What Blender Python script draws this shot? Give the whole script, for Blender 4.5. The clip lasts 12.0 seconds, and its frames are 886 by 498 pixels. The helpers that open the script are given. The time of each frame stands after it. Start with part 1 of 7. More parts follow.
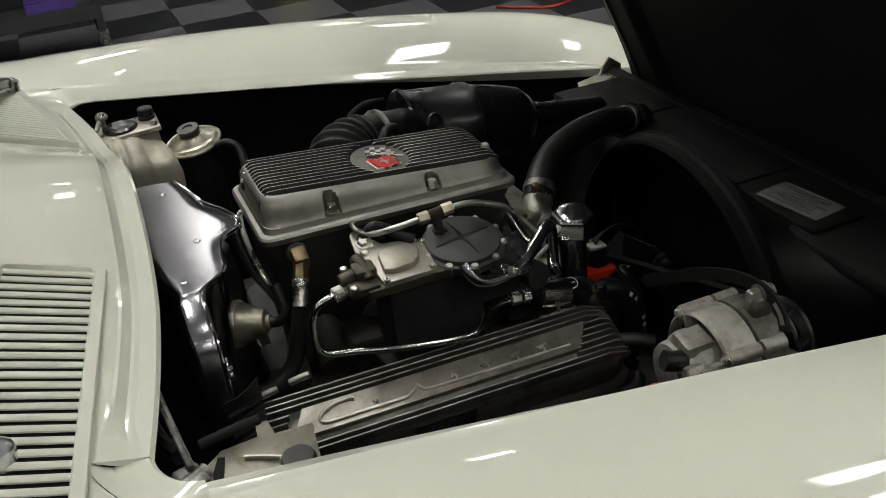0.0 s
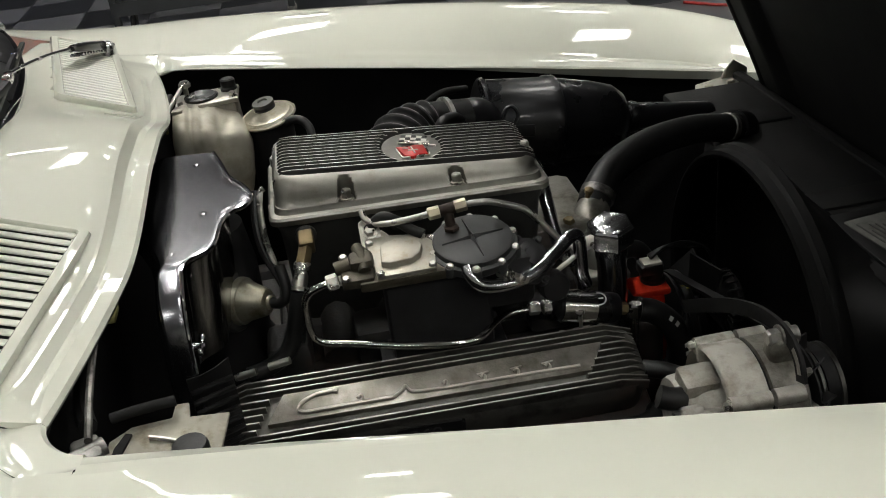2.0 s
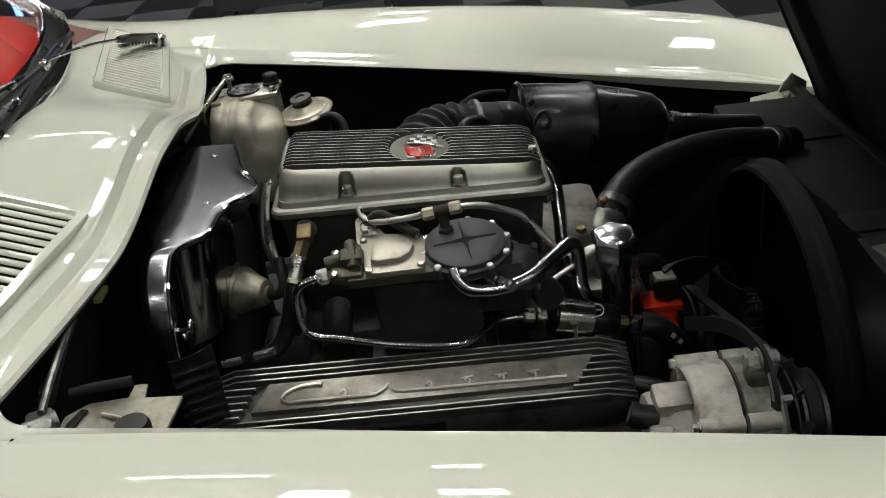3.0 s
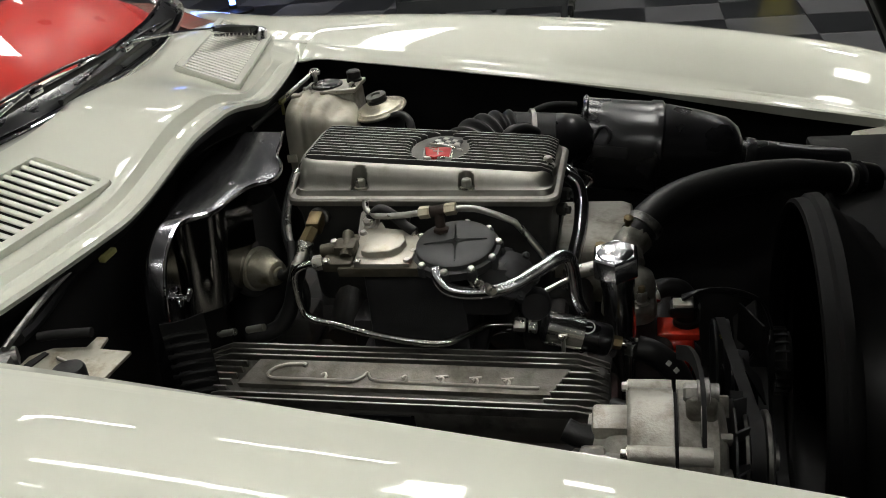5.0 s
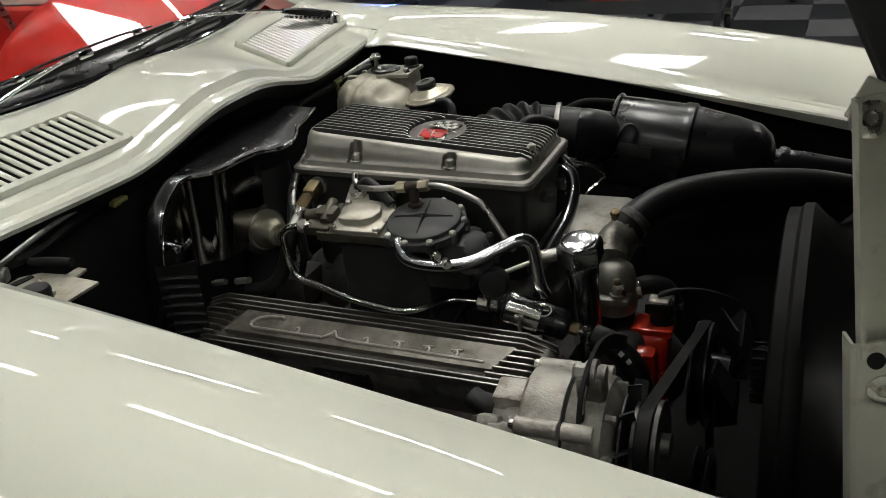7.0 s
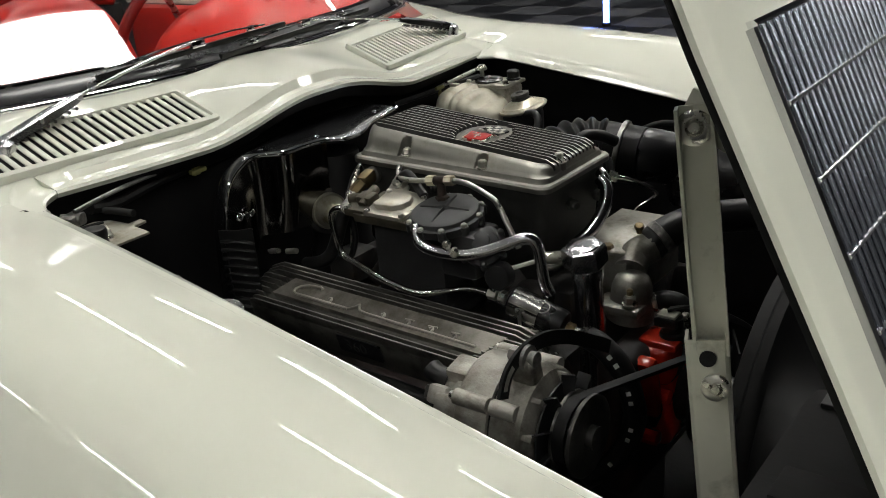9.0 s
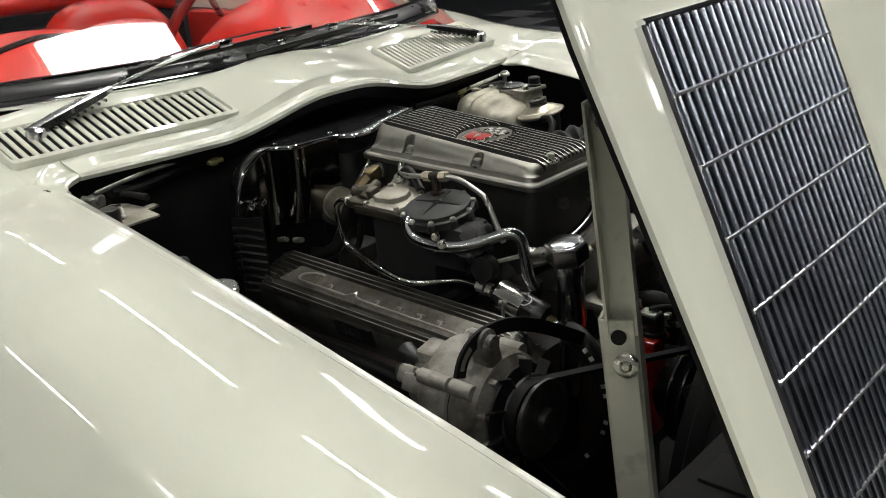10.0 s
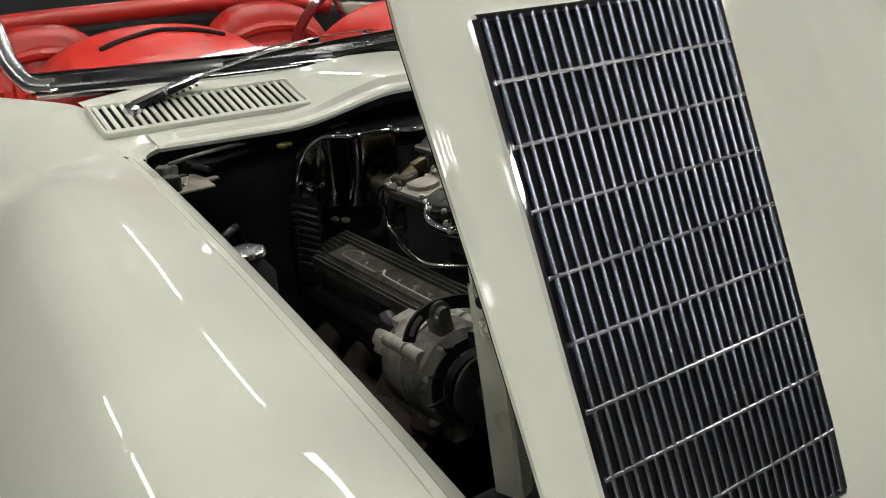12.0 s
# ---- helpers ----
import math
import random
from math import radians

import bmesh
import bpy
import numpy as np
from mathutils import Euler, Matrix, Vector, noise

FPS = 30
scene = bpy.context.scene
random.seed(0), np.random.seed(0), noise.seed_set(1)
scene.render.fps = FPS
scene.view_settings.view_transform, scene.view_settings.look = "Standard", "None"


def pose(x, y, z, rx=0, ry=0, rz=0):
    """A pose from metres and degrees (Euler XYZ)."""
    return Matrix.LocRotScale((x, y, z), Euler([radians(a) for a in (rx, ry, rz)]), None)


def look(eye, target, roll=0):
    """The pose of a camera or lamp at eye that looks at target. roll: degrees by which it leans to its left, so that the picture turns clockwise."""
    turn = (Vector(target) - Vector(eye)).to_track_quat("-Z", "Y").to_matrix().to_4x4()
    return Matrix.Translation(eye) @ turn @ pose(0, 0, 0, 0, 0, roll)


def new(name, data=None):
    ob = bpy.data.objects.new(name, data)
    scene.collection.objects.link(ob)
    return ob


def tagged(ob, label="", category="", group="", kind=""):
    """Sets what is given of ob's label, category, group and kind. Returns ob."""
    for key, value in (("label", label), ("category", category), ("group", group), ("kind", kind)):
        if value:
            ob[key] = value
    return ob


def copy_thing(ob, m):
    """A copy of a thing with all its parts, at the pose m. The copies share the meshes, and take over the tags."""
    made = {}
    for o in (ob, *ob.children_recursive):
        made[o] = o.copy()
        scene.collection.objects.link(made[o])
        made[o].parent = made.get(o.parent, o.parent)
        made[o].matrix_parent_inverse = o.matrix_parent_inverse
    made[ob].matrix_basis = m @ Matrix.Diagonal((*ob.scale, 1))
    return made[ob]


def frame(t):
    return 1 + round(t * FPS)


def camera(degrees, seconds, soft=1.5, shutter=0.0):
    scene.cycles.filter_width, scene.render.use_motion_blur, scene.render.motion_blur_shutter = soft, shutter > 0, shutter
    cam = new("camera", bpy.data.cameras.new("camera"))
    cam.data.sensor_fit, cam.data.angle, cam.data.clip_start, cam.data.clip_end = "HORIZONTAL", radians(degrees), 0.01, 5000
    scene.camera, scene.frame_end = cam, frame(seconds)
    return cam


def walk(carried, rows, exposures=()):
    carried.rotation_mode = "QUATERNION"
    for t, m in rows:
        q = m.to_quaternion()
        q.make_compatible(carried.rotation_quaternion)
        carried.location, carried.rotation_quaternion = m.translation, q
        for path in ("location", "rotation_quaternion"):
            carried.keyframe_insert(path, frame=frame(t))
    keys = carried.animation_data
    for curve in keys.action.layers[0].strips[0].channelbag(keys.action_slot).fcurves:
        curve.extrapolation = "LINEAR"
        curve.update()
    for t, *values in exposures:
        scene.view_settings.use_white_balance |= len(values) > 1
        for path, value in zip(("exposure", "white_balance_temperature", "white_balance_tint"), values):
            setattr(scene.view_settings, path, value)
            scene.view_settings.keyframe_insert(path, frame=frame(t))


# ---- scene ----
cam = camera(50.0, 12.0, soft=1.0)
PATH = [
    (0, (-0.245, -1.023, 1.315), (0.35, 0.618, 0.338), -6.3),
    (0.5, (-0.194, -1.02, 1.305), (0.314, 0.648, 0.326), -6.4),
    (1, (-0.141, -1.022, 1.295), (0.289, 0.671, 0.32), -6.5),
    (1.5, (-0.089, -1.023, 1.285), (0.221, 0.698, 0.314), -6.7),
    (2, (-0.037, -1.029, 1.276), (0.161, 0.717, 0.321), -6.8),
    (2.5, (0.017, -1.036, 1.27), (0.112, 0.726, 0.329), -7.0),
    (3, (0.08, -1.041, 1.261), (0.062, 0.732, 0.335), -6.9),
    (5, (0.293, -1.047, 1.235), (-0.124, 0.709, 0.373), -6.5),
    (5.5, (0.352, -1.052, 1.228), (-0.161, 0.684, 0.379), -6.4),
    (6, (0.409, -1.053, 1.222), (-0.186, 0.66, 0.377), -6.3),
    (6.5, (0.473, -1.049, 1.218), (-0.206, 0.634, 0.378), -6.2),
    (7, (0.523, -1.047, 1.211), (-0.234, 0.61, 0.386), -5.9),
    (9, (0.771, -1.02, 1.192), (-0.379, 0.438, 0.448), -4.8),
    (9.5, (0.83, -1.014, 1.187), (-0.398, 0.387, 0.458), -4.5),
    (10, (0.888, -1.005, 1.182), (-0.383, 0.367, 0.473), -4.3),
    (10.5, (0.941, -0.989, 1.179), (-0.376, 0.344, 0.481), -4.4),
    (11, (1.004, -0.966, 1.174), (-0.399, 0.293, 0.507), -4.0),
    (11.5, (1.065, -0.932, 1.168), (-0.415, 0.24, 0.505), -3.8),
    (12, (1.13, -0.895, 1.161), (-0.428, 0.178, 0.511), -3.6),
]
walk(cam, [(t, look(eye, target, roll)) for t, eye, target, roll in PATH], [(0, -0.22), (1, -0.2), (2, 0.05), (3, 0.0), (7, 0.0), (9, 0.12), (10.5, 0.24), (11.5, 0.2), (12, 0.12)])

# ---- world, lamps, exposure ----
world = bpy.data.worlds.new("hall_air")
scene.world = world
world.use_nodes = True
world.node_tree.nodes["Background"].inputs[0].default_value = (0.75, 0.82, 0.9, 1)
world.node_tree.nodes["Background"].inputs[1].default_value = 0.02
LAMP = 25.0


# ---- materials ----
def material(name, base, rough=0.5, metal=0.0, coat=0.0, vary=0.0, scale=30.0, bump=0.0, bump_scale=200.0, rough_vary=0.0, dirt=None, dirt_scale=8.0, dirt_edge=0.62, spec=0.5, random_tone=0.0):
    """A surface with grain, stains and fine relief in the object's own metres."""
    m = bpy.data.materials.new(name)
    m.use_nodes = True
    nt = m.node_tree
    b = nt.nodes["Principled BSDF"]
    b.inputs["Roughness"].default_value = rough
    b.inputs["Metallic"].default_value = metal
    b.inputs["Coat Weight"].default_value = coat
    b.inputs["Coat Roughness"].default_value = 0.03
    b.inputs["Specular IOR Level"].default_value = spec
    b.inputs["Base Color"].default_value = (*base, 1)
    tc = nt.nodes.new("ShaderNodeTexCoord")
    out = None
    if vary or rough_vary:
        n1 = nt.nodes.new("ShaderNodeTexNoise")
        n1.inputs["Scale"].default_value, n1.inputs["Detail"].default_value = scale, 6
        nt.links.new(tc.outputs["Object"], n1.inputs["Vector"])
        if vary:
            r = nt.nodes.new("ShaderNodeMapRange")
            r.inputs["From Min"].default_value, r.inputs["From Max"].default_value = 0.3, 0.7
            r.inputs["To Min"].default_value, r.inputs["To Max"].default_value = 1 - vary, 1 + vary
            nt.links.new(n1.outputs["Fac"], r.inputs["Value"])
            mx = nt.nodes.new("ShaderNodeVectorMath")
            mx.operation = "SCALE"
            mx.inputs[0].default_value = base
            nt.links.new(r.outputs["Result"], mx.inputs["Scale"])
            out = mx.outputs["Vector"]
        if rough_vary:
            r2 = nt.nodes.new("ShaderNodeMapRange")
            r2.inputs["From Min"].default_value, r2.inputs["From Max"].default_value = 0.3, 0.7
            r2.inputs["To Min"].default_value, r2.inputs["To Max"].default_value = max(0.02, rough - rough_vary), rough + rough_vary
            nt.links.new(n1.outputs["Fac"], r2.inputs["Value"])
            nt.links.new(r2.outputs["Result"], b.inputs["Roughness"])
    if dirt:
        n2 = nt.nodes.new("ShaderNodeTexNoise")
        n2.inputs["Scale"].default_value, n2.inputs["Detail"].default_value = dirt_scale, 9
        n2.inputs["Roughness"].default_value = 0.65
        nt.links.new(tc.outputs["Object"], n2.inputs["Vector"])
        rr = nt.nodes.new("ShaderNodeMapRange")
        rr.inputs["From Min"].default_value, rr.inputs["From Max"].default_value = dirt_edge - 0.1, dirt_edge + 0.1
        nt.links.new(n2.outputs["Fac"], rr.inputs["Value"])
        mix = nt.nodes.new("ShaderNodeMix")
        mix.data_type = "RGBA"
        mix.inputs["A"].default_value = (*base, 1)
        mix.inputs["B"].default_value = (*dirt, 1)
        nt.links.new(rr.outputs["Result"], mix.inputs["Factor"])
        if out:
            nt.links.new(out, mix.inputs["A"])
        out = mix.outputs["Result"]
    if random_tone:
        oi = nt.nodes.new("ShaderNodeObjectInfo")
        r3 = nt.nodes.new("ShaderNodeMapRange")
        r3.inputs["To Min"].default_value, r3.inputs["To Max"].default_value = 1 - random_tone, 1 + random_tone
        nt.links.new(oi.outputs["Random"], r3.inputs["Value"])
        sc = nt.nodes.new("ShaderNodeVectorMath")
        sc.operation = "SCALE"
        sc.inputs[0].default_value = base
        if out:
            nt.links.new(out, sc.inputs[0])
        nt.links.new(r3.outputs["Result"], sc.inputs["Scale"])
        out = sc.outputs["Vector"]
    if out:
        nt.links.new(out, b.inputs["Base Color"])
    if bump:
        n3 = nt.nodes.new("ShaderNodeTexNoise")
        n3.inputs["Scale"].default_value, n3.inputs["Detail"].default_value = bump_scale, 4
        nt.links.new(tc.outputs["Object"], n3.inputs["Vector"])
        bp = nt.nodes.new("ShaderNodeBump")
        bp.inputs["Strength"].default_value = bump
        bp.inputs["Distance"].default_value = 0.001
        nt.links.new(n3.outputs["Fac"], bp.inputs["Height"])
        nt.links.new(bp.outputs["Normal"], b.inputs["Normal"])
    return m


PAINT = material("white_lacquer", (0.72, 0.73, 0.63), 0.5, coat=1.0, vary=0.012, scale=5, spec=0.2)
BLACK = material("satin_black_paint", (0.010, 0.010, 0.0105), 0.5, spec=0.35, vary=0.3, scale=25, bump=0.1, bump_scale=250, rough_vary=0.1)
BLACK_GLOSS = material("gloss_black_paint", (0.007, 0.007, 0.008), 0.30, coat=0.15, vary=0.2, scale=14, rough_vary=0.06, bump=0.05)
MATT_BLACK = material("matt_black_liner", (0.0095, 0.0095, 0.0095), 0.72, vary=0.35, scale=12, bump=0.3, bump_scale=150, spec=0.2)
RUBBER = material("black_rubber", (0.009, 0.009, 0.009), 0.42, vary=0.25, scale=40, bump=0.12, bump_scale=400, spec=0.4)
CAST = material("cast_aluminium_grey", (0.30, 0.292, 0.262), 0.43, metal=1.0, vary=0.06, scale=60, bump=0.10, bump_scale=800, rough_vary=0.05, dirt=(0.235, 0.225, 0.195), dirt_scale=40, dirt_edge=0.62)
CAN_PALE = material("pale_spun_plate", (0.50, 0.47, 0.38), 0.34, metal=0.75, vary=0.1, scale=40, rough_vary=0.08, dirt=(0.3, 0.27, 0.18), dirt_scale=40, dirt_edge=0.58)
CAN_PLATE = material("dull_yellow_plate", (0.46, 0.44, 0.35), 0.36, metal=0.75, vary=0.15, scale=40, rough_vary=0.08, dirt=(0.2, 0.18, 0.11), dirt_scale=40, dirt_edge=0.55)
PLATE = material("bare_silver_plate", (0.43, 0.41, 0.35), 0.44, metal=0.6, vary=0.1, scale=60, bump=0.08, bump_scale=500, dirt=(0.33, 0.29, 0.2), dirt_scale=60, dirt_edge=0.62)
CAST_DARK = material("dull_cast_aluminium", (0.115, 0.115, 0.105), 0.55, metal=0.6, vary=0.2, scale=22, bump=0.4, bump_scale=600, rough_vary=0.08, dirt=(0.05, 0.05, 0.045), dirt_scale=14)
CAST_LIGHT = material("pale_cast_aluminium", (0.39, 0.376, 0.335), 0.5, metal=0.55, vary=0.12, scale=60, bump=0.45, bump_scale=420, rough_vary=0.08, dirt=(0.22, 0.20, 0.165), dirt_scale=38, dirt_edge=0.56)
RIB = material("rubbed_rib_tops", (0.36, 0.35, 0.32), 0.38, metal=0.95, vary=0.12, scale=60, bump=0.08, bump_scale=600, rough_vary=0.06)
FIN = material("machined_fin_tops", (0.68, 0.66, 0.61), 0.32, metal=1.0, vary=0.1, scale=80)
# near-black tone for the lid's groove floor and the fins' sides
FIELD = material("near_black_lid_field", (0.032, 0.031, 0.029), 0.6, metal=0.4, vary=0.15, scale=70, bump=0.06, bump_scale=400)
CAST_BADGE = material("grey_badge_field", (0.16, 0.155, 0.14), 0.5, metal=0.8, vary=0.12, scale=80, bump=0.3, bump_scale=500)
BELLOWS = material("glossy_black_bellows", (0.0035, 0.0035, 0.0035), 0.36, vary=0.2, scale=30, spec=0.2)
WIPER = material("satin_bright_wiper_steel", (0.72, 0.72, 0.73), 0.24, metal=1.0, rough_vary=0.05, scale=30)
CAP_CHROME = material("satin_bright_chrome", (0.88, 0.88, 0.9), 0.2, metal=1.0, rough_vary=0.05, scale=30)
MANIFOLD = material("grey_alloy_manifold", (0.36, 0.35, 0.31), 0.46, metal=0.7, vary=0.15, scale=40, bump=0.35, bump_scale=450, dirt=(0.14, 0.13, 0.105), dirt_scale=20, dirt_edge=0.55)
OLIVE = material("olive_plastic", (0.28, 0.27, 0.10), 0.5)
IRON = material("oily_cast_iron", (0.035, 0.034, 0.032), 0.6, metal=0.2, vary=0.35, scale=26, bump=0.5, bump_scale=350, dirt=(0.06, 0.04, 0.025), dirt_scale=16)
METER = material("black_crackle_housing", (0.020, 0.020, 0.021), 0.48, metal=0.2, vary=0.25, scale=40, bump=0.35, bump_scale=900)
COVER = material("black_satin_cover", (0.026, 0.027, 0.027), 0.5, metal=0.0, vary=0.2, scale=34, bump=0.12, bump_scale=700, rough_vary=0.06)
CHROME = material("polished_chrome", (0.80, 0.80, 0.82), 0.05, metal=1.0, rough_vary=0.02, scale=12)
PIPE_CHROME = material("dusty_pipe_chrome", (0.60, 0.60, 0.62), 0.2, metal=1.0, rough_vary=0.05, scale=40, vary=0.06)
STEEL = material("zinc_plated_steel", (0.56, 0.55, 0.50), 0.3, metal=0.95, vary=0.12, scale=60, rough_vary=0.1, bump=0.1, bump_scale=500)
GALV = material("worn_galvanised_steel", (0.46, 0.445, 0.39), 0.36, metal=0.85, vary=0.12, scale=45, rough_vary=0.1, bump=0.1, dirt=(0.24, 0.19, 0.12), dirt_scale=50, dirt_edge=0.66)
GOLD_ZINC = material("pale_cadmium_plate", (0.46, 0.44, 0.36), 0.5, metal=0.3, vary=0.2, scale=18, rough_vary=0.08, bump=0.15, bump_scale=120, dirt=(0.27, 0.235, 0.16), dirt_scale=12)
BRASS = material("aged_brass", (0.20, 0.155, 0.085), 0.48, metal=0.9, vary=0.25, scale=70, rough_vary=0.1, bump=0.15)
BRONZE = material("brown_stained_casting", (0.085, 0.076, 0.055), 0.5, metal=0.5, vary=0.3, scale=50, bump=0.4, bump_scale=450, dirt=(0.05, 0.038, 0.024), dirt_scale=30)
ORANGE = material("orange_red_engine_enamel", (0.50, 0.028, 0.010), 0.22, coat=0.8, vary=0.12, scale=25, bump=0.25, bump_scale=180)
RED = material("red_vinyl", (0.50, 0.022, 0.015), 0.33, vary=0.06, scale=30, bump=0.22, bump_scale=700, rough_vary=0.06)
RED_EN = material("red_badge_enamel", (0.55, 0.02, 0.015), 0.3)
WHITE_EN = material("white_badge_enamel", (0.55, 0.55, 0.50), 0.35)
GREY_LABEL = material("grey_paper_label", (0.13, 0.13, 0.118), 0.6, vary=0.2, scale=60, dirt=(0.07, 0.07, 0.06), dirt_scale=70)
PRINT = material("pale_print", (0.55, 0.55, 0.52), 0.6)
YELLOW = material("yellow_print", (0.50, 0.42, 0.05), 0.6)
RED_WIRE = material("red_wire_sleeve", (0.6, 0.03, 0.02), 0.4)
PEDESTAL = material("light_grey_plastic", (0.55, 0.56, 0.48), 0.5, vary=0.05)
# much darker, mottled tone of the engine's orange for heads, timing cover, pump nose
ORANGE_DARK = material("very_dark_orange_enamel", (0.035, 0.012, 0.008), 0.6, vary=0.3, scale=20, bump=0.3, bump_scale=200, dirt=(0.012, 0.010, 0.009), dirt_scale=9, dirt_edge=0.42)
RUST = material("rust_brown_iron", (0.035, 0.022, 0.016), 0.8, vary=0.3, scale=30, bump=0.5, bump_scale=220, dirt=(0.02, 0.014, 0.01), dirt_scale=14)
GREY_TAG = material("pale_grey_sticker", (0.45, 0.44, 0.38), 0.5, vary=0.06)
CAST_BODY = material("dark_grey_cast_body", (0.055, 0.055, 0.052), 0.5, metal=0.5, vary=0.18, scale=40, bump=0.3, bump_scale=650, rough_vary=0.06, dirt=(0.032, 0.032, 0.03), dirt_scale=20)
CAST_VC = material("grey_black_cast_cover", (0.155, 0.15, 0.135), 0.42, metal=0.75, vary=0.12, scale=40, bump=0.15, bump_scale=620, rough_vary=0.06, dirt=(0.06, 0.06, 0.053), dirt_scale=26, dirt_edge=0.58)
CAST_VC2 = material("worn_script_panel", (0.27, 0.255, 0.225), 0.38, metal=0.8, vary=0.28, scale=40, bump=0.25, bump_scale=420, rough_vary=0.08, dirt=(0.15, 0.138, 0.11), dirt_scale=30, dirt_edge=0.54)
SCRIPT = material("rubbed_cast_edges", (0.55, 0.53, 0.47), 0.36, metal=0.8, vary=0.1, scale=60)
LABEL_GREY = material("dark_grey_print", (0.06, 0.06, 0.058), 0.5)
ALU = material("dull_aluminium_pipe", (0.52, 0.51, 0.48), 0.32, metal=1.0, vary=0.1, scale=50, rough_vary=0.08)
POLISHED = material("bright_steel_pipe", (0.62, 0.61, 0.58), 0.16, metal=1.0, vary=0.08, scale=40, rough_vary=0.05)
PALE_BRASS = material("pale_plated_brass", (0.56, 0.51, 0.38), 0.34, metal=0.9, vary=0.1, scale=60, rough_vary=0.08)
# shield wall's chrome: the dark bay's reflection is put into the base colour
CHROME_WALL = material("bay_reflection_tinted_chrome", (0.21, 0.205, 0.2), 0.15, metal=1.0, rough_vary=0.04, scale=14, vary=0.1)
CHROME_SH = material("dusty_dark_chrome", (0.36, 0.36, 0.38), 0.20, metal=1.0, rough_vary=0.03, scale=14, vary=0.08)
STEEL_DULL = material("dull_worn_steel", (0.32, 0.31, 0.29), 0.42, metal=0.8, vary=0.25, scale=40, rough_vary=0.1, dirt=(0.08, 0.08, 0.075), dirt_scale=30, dirt_edge=0.55)
LATCH = material("dull_cadmium_plate", (0.30, 0.285, 0.235), 0.5, metal=0.5, vary=0.2, scale=60, rough_vary=0.1, bump=0.12, dirt=(0.15, 0.12, 0.075), dirt_scale=45, dirt_edge=0.58)
# alternator's front: worn pale casting with the weaker light there put into its colour
CAST_FRONT_SHADED = material("shaded_worn_casting", (0.24, 0.232, 0.205), 0.55, metal=0.5, vary=0.2, scale=60, bump=0.5, bump_scale=380, rough_vary=0.08, dirt=(0.10, 0.092, 0.075), dirt_scale=34, dirt_edge=0.52)
PULLEY = material("dark_worn_steel", (0.10, 0.098, 0.09), 0.4, metal=0.85, vary=0.25, scale=40, rough_vary=0.1, dirt=(0.03, 0.03, 0.028), dirt_scale=24, dirt_edge=0.55)
SHROUD = material("dull_black_moulding", (0.0045, 0.0045, 0.0045), 0.58, vary=0.25, scale=14, bump=0.15, bump_scale=160, rough_vary=0.08, spec=0.2)


def glass_material():
    m = bpy.data.materials.new("windscreen_glass")
    m.use_nodes = True
    b = m.node_tree.nodes["Principled BSDF"]
    b.inputs["Base Color"].default_value = (0.93, 0.97, 0.95, 1)
    b.inputs["Roughness"].default_value = 0.0
    b.inputs["IOR"].default_value = 1.5
    b.inputs["Transmission Weight"].default_value = 1.0
    return m


GLASS = glass_material()


def lamp_material(name, colour, strength):
    m = bpy.data.materials.new(name)
    m.use_nodes = True
    b = m.node_tree.nodes["Principled BSDF"]
    b.inputs["Base Color"].default_value = (0.8, 0.8, 0.8, 1)
    b.inputs["Emission Color"].default_value = (*colour, 1)
    b.inputs["Emission Strength"].default_value = strength
    return m


LIGHT = lamp_material("lit_lamp_diffuser", (1.0, 0.985, 0.93), LAMP)
NEON = lamp_material("blue_neon_tube", (0.12, 0.25, 1.0), 9.0)


# ---- mesh tools ----
def finish(bm, sharp=38):
    bmesh.ops.remove_doubles(bm, verts=bm.verts, dist=1e-6)
    bmesh.ops.recalc_face_normals(bm, faces=bm.faces)
    for f in bm.faces:
        f.smooth = True
    for e in bm.edges:
        e.smooth = len(e.link_faces) == 2 and e.calc_face_angle(0) < radians(sharp)


def part(name, bm, mat, parent=None, label="", sharp=38, flip=True):
    """Links a bmesh as one mesh object under a thing or a part."""
    if flip:
        finish(bm, sharp)
    me = bpy.data.meshes.new(name)
    bm.to_mesh(me)
    bm.free()
    me.materials.append(mat)
    ob = new(name, me)
    if parent:
        ob.parent = parent
        if parent.type == "EMPTY":
            ob.location = -parent.location
    if label:
        ob["label"] = label
    return ob


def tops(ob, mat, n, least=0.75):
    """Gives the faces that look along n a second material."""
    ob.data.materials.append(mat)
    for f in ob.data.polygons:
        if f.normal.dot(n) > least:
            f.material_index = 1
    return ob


def thing(name, place, label, category, group="", kind=""):
    ob = new(name)
    ob.location = place
    ob.empty_display_size = 0.03
    return tagged(ob, label, category, group, kind)


def V(*a):
    return Vector(a)


def frame_of(axis, up=(0, 0, 1)):
    """Two unit vectors across an axis."""
    a = Vector(axis).normalized()
    u = Vector(up)
    if abs(a.dot(u.normalized())) > 0.95:
        u = Vector((1, 0, 0))
    s = a.cross(u).normalized()
    return a, s, s.cross(a).normalized()


def loft(bm, rings, closed=True, caps=True):
    rows = [[bm.verts.new(p) for p in ring] for ring in rings]
    n = len(rows[0])
    for a, b in zip(rows, rows[1:]):
        for i in range(n if closed else n - 1):
            j = (i + 1) % n
            bm.faces.new((a[i], a[j], b[j], b[i]))
    if caps and closed:
        bm.faces.new(rows[0])
        bm.faces.new(rows[-1])
    return rows


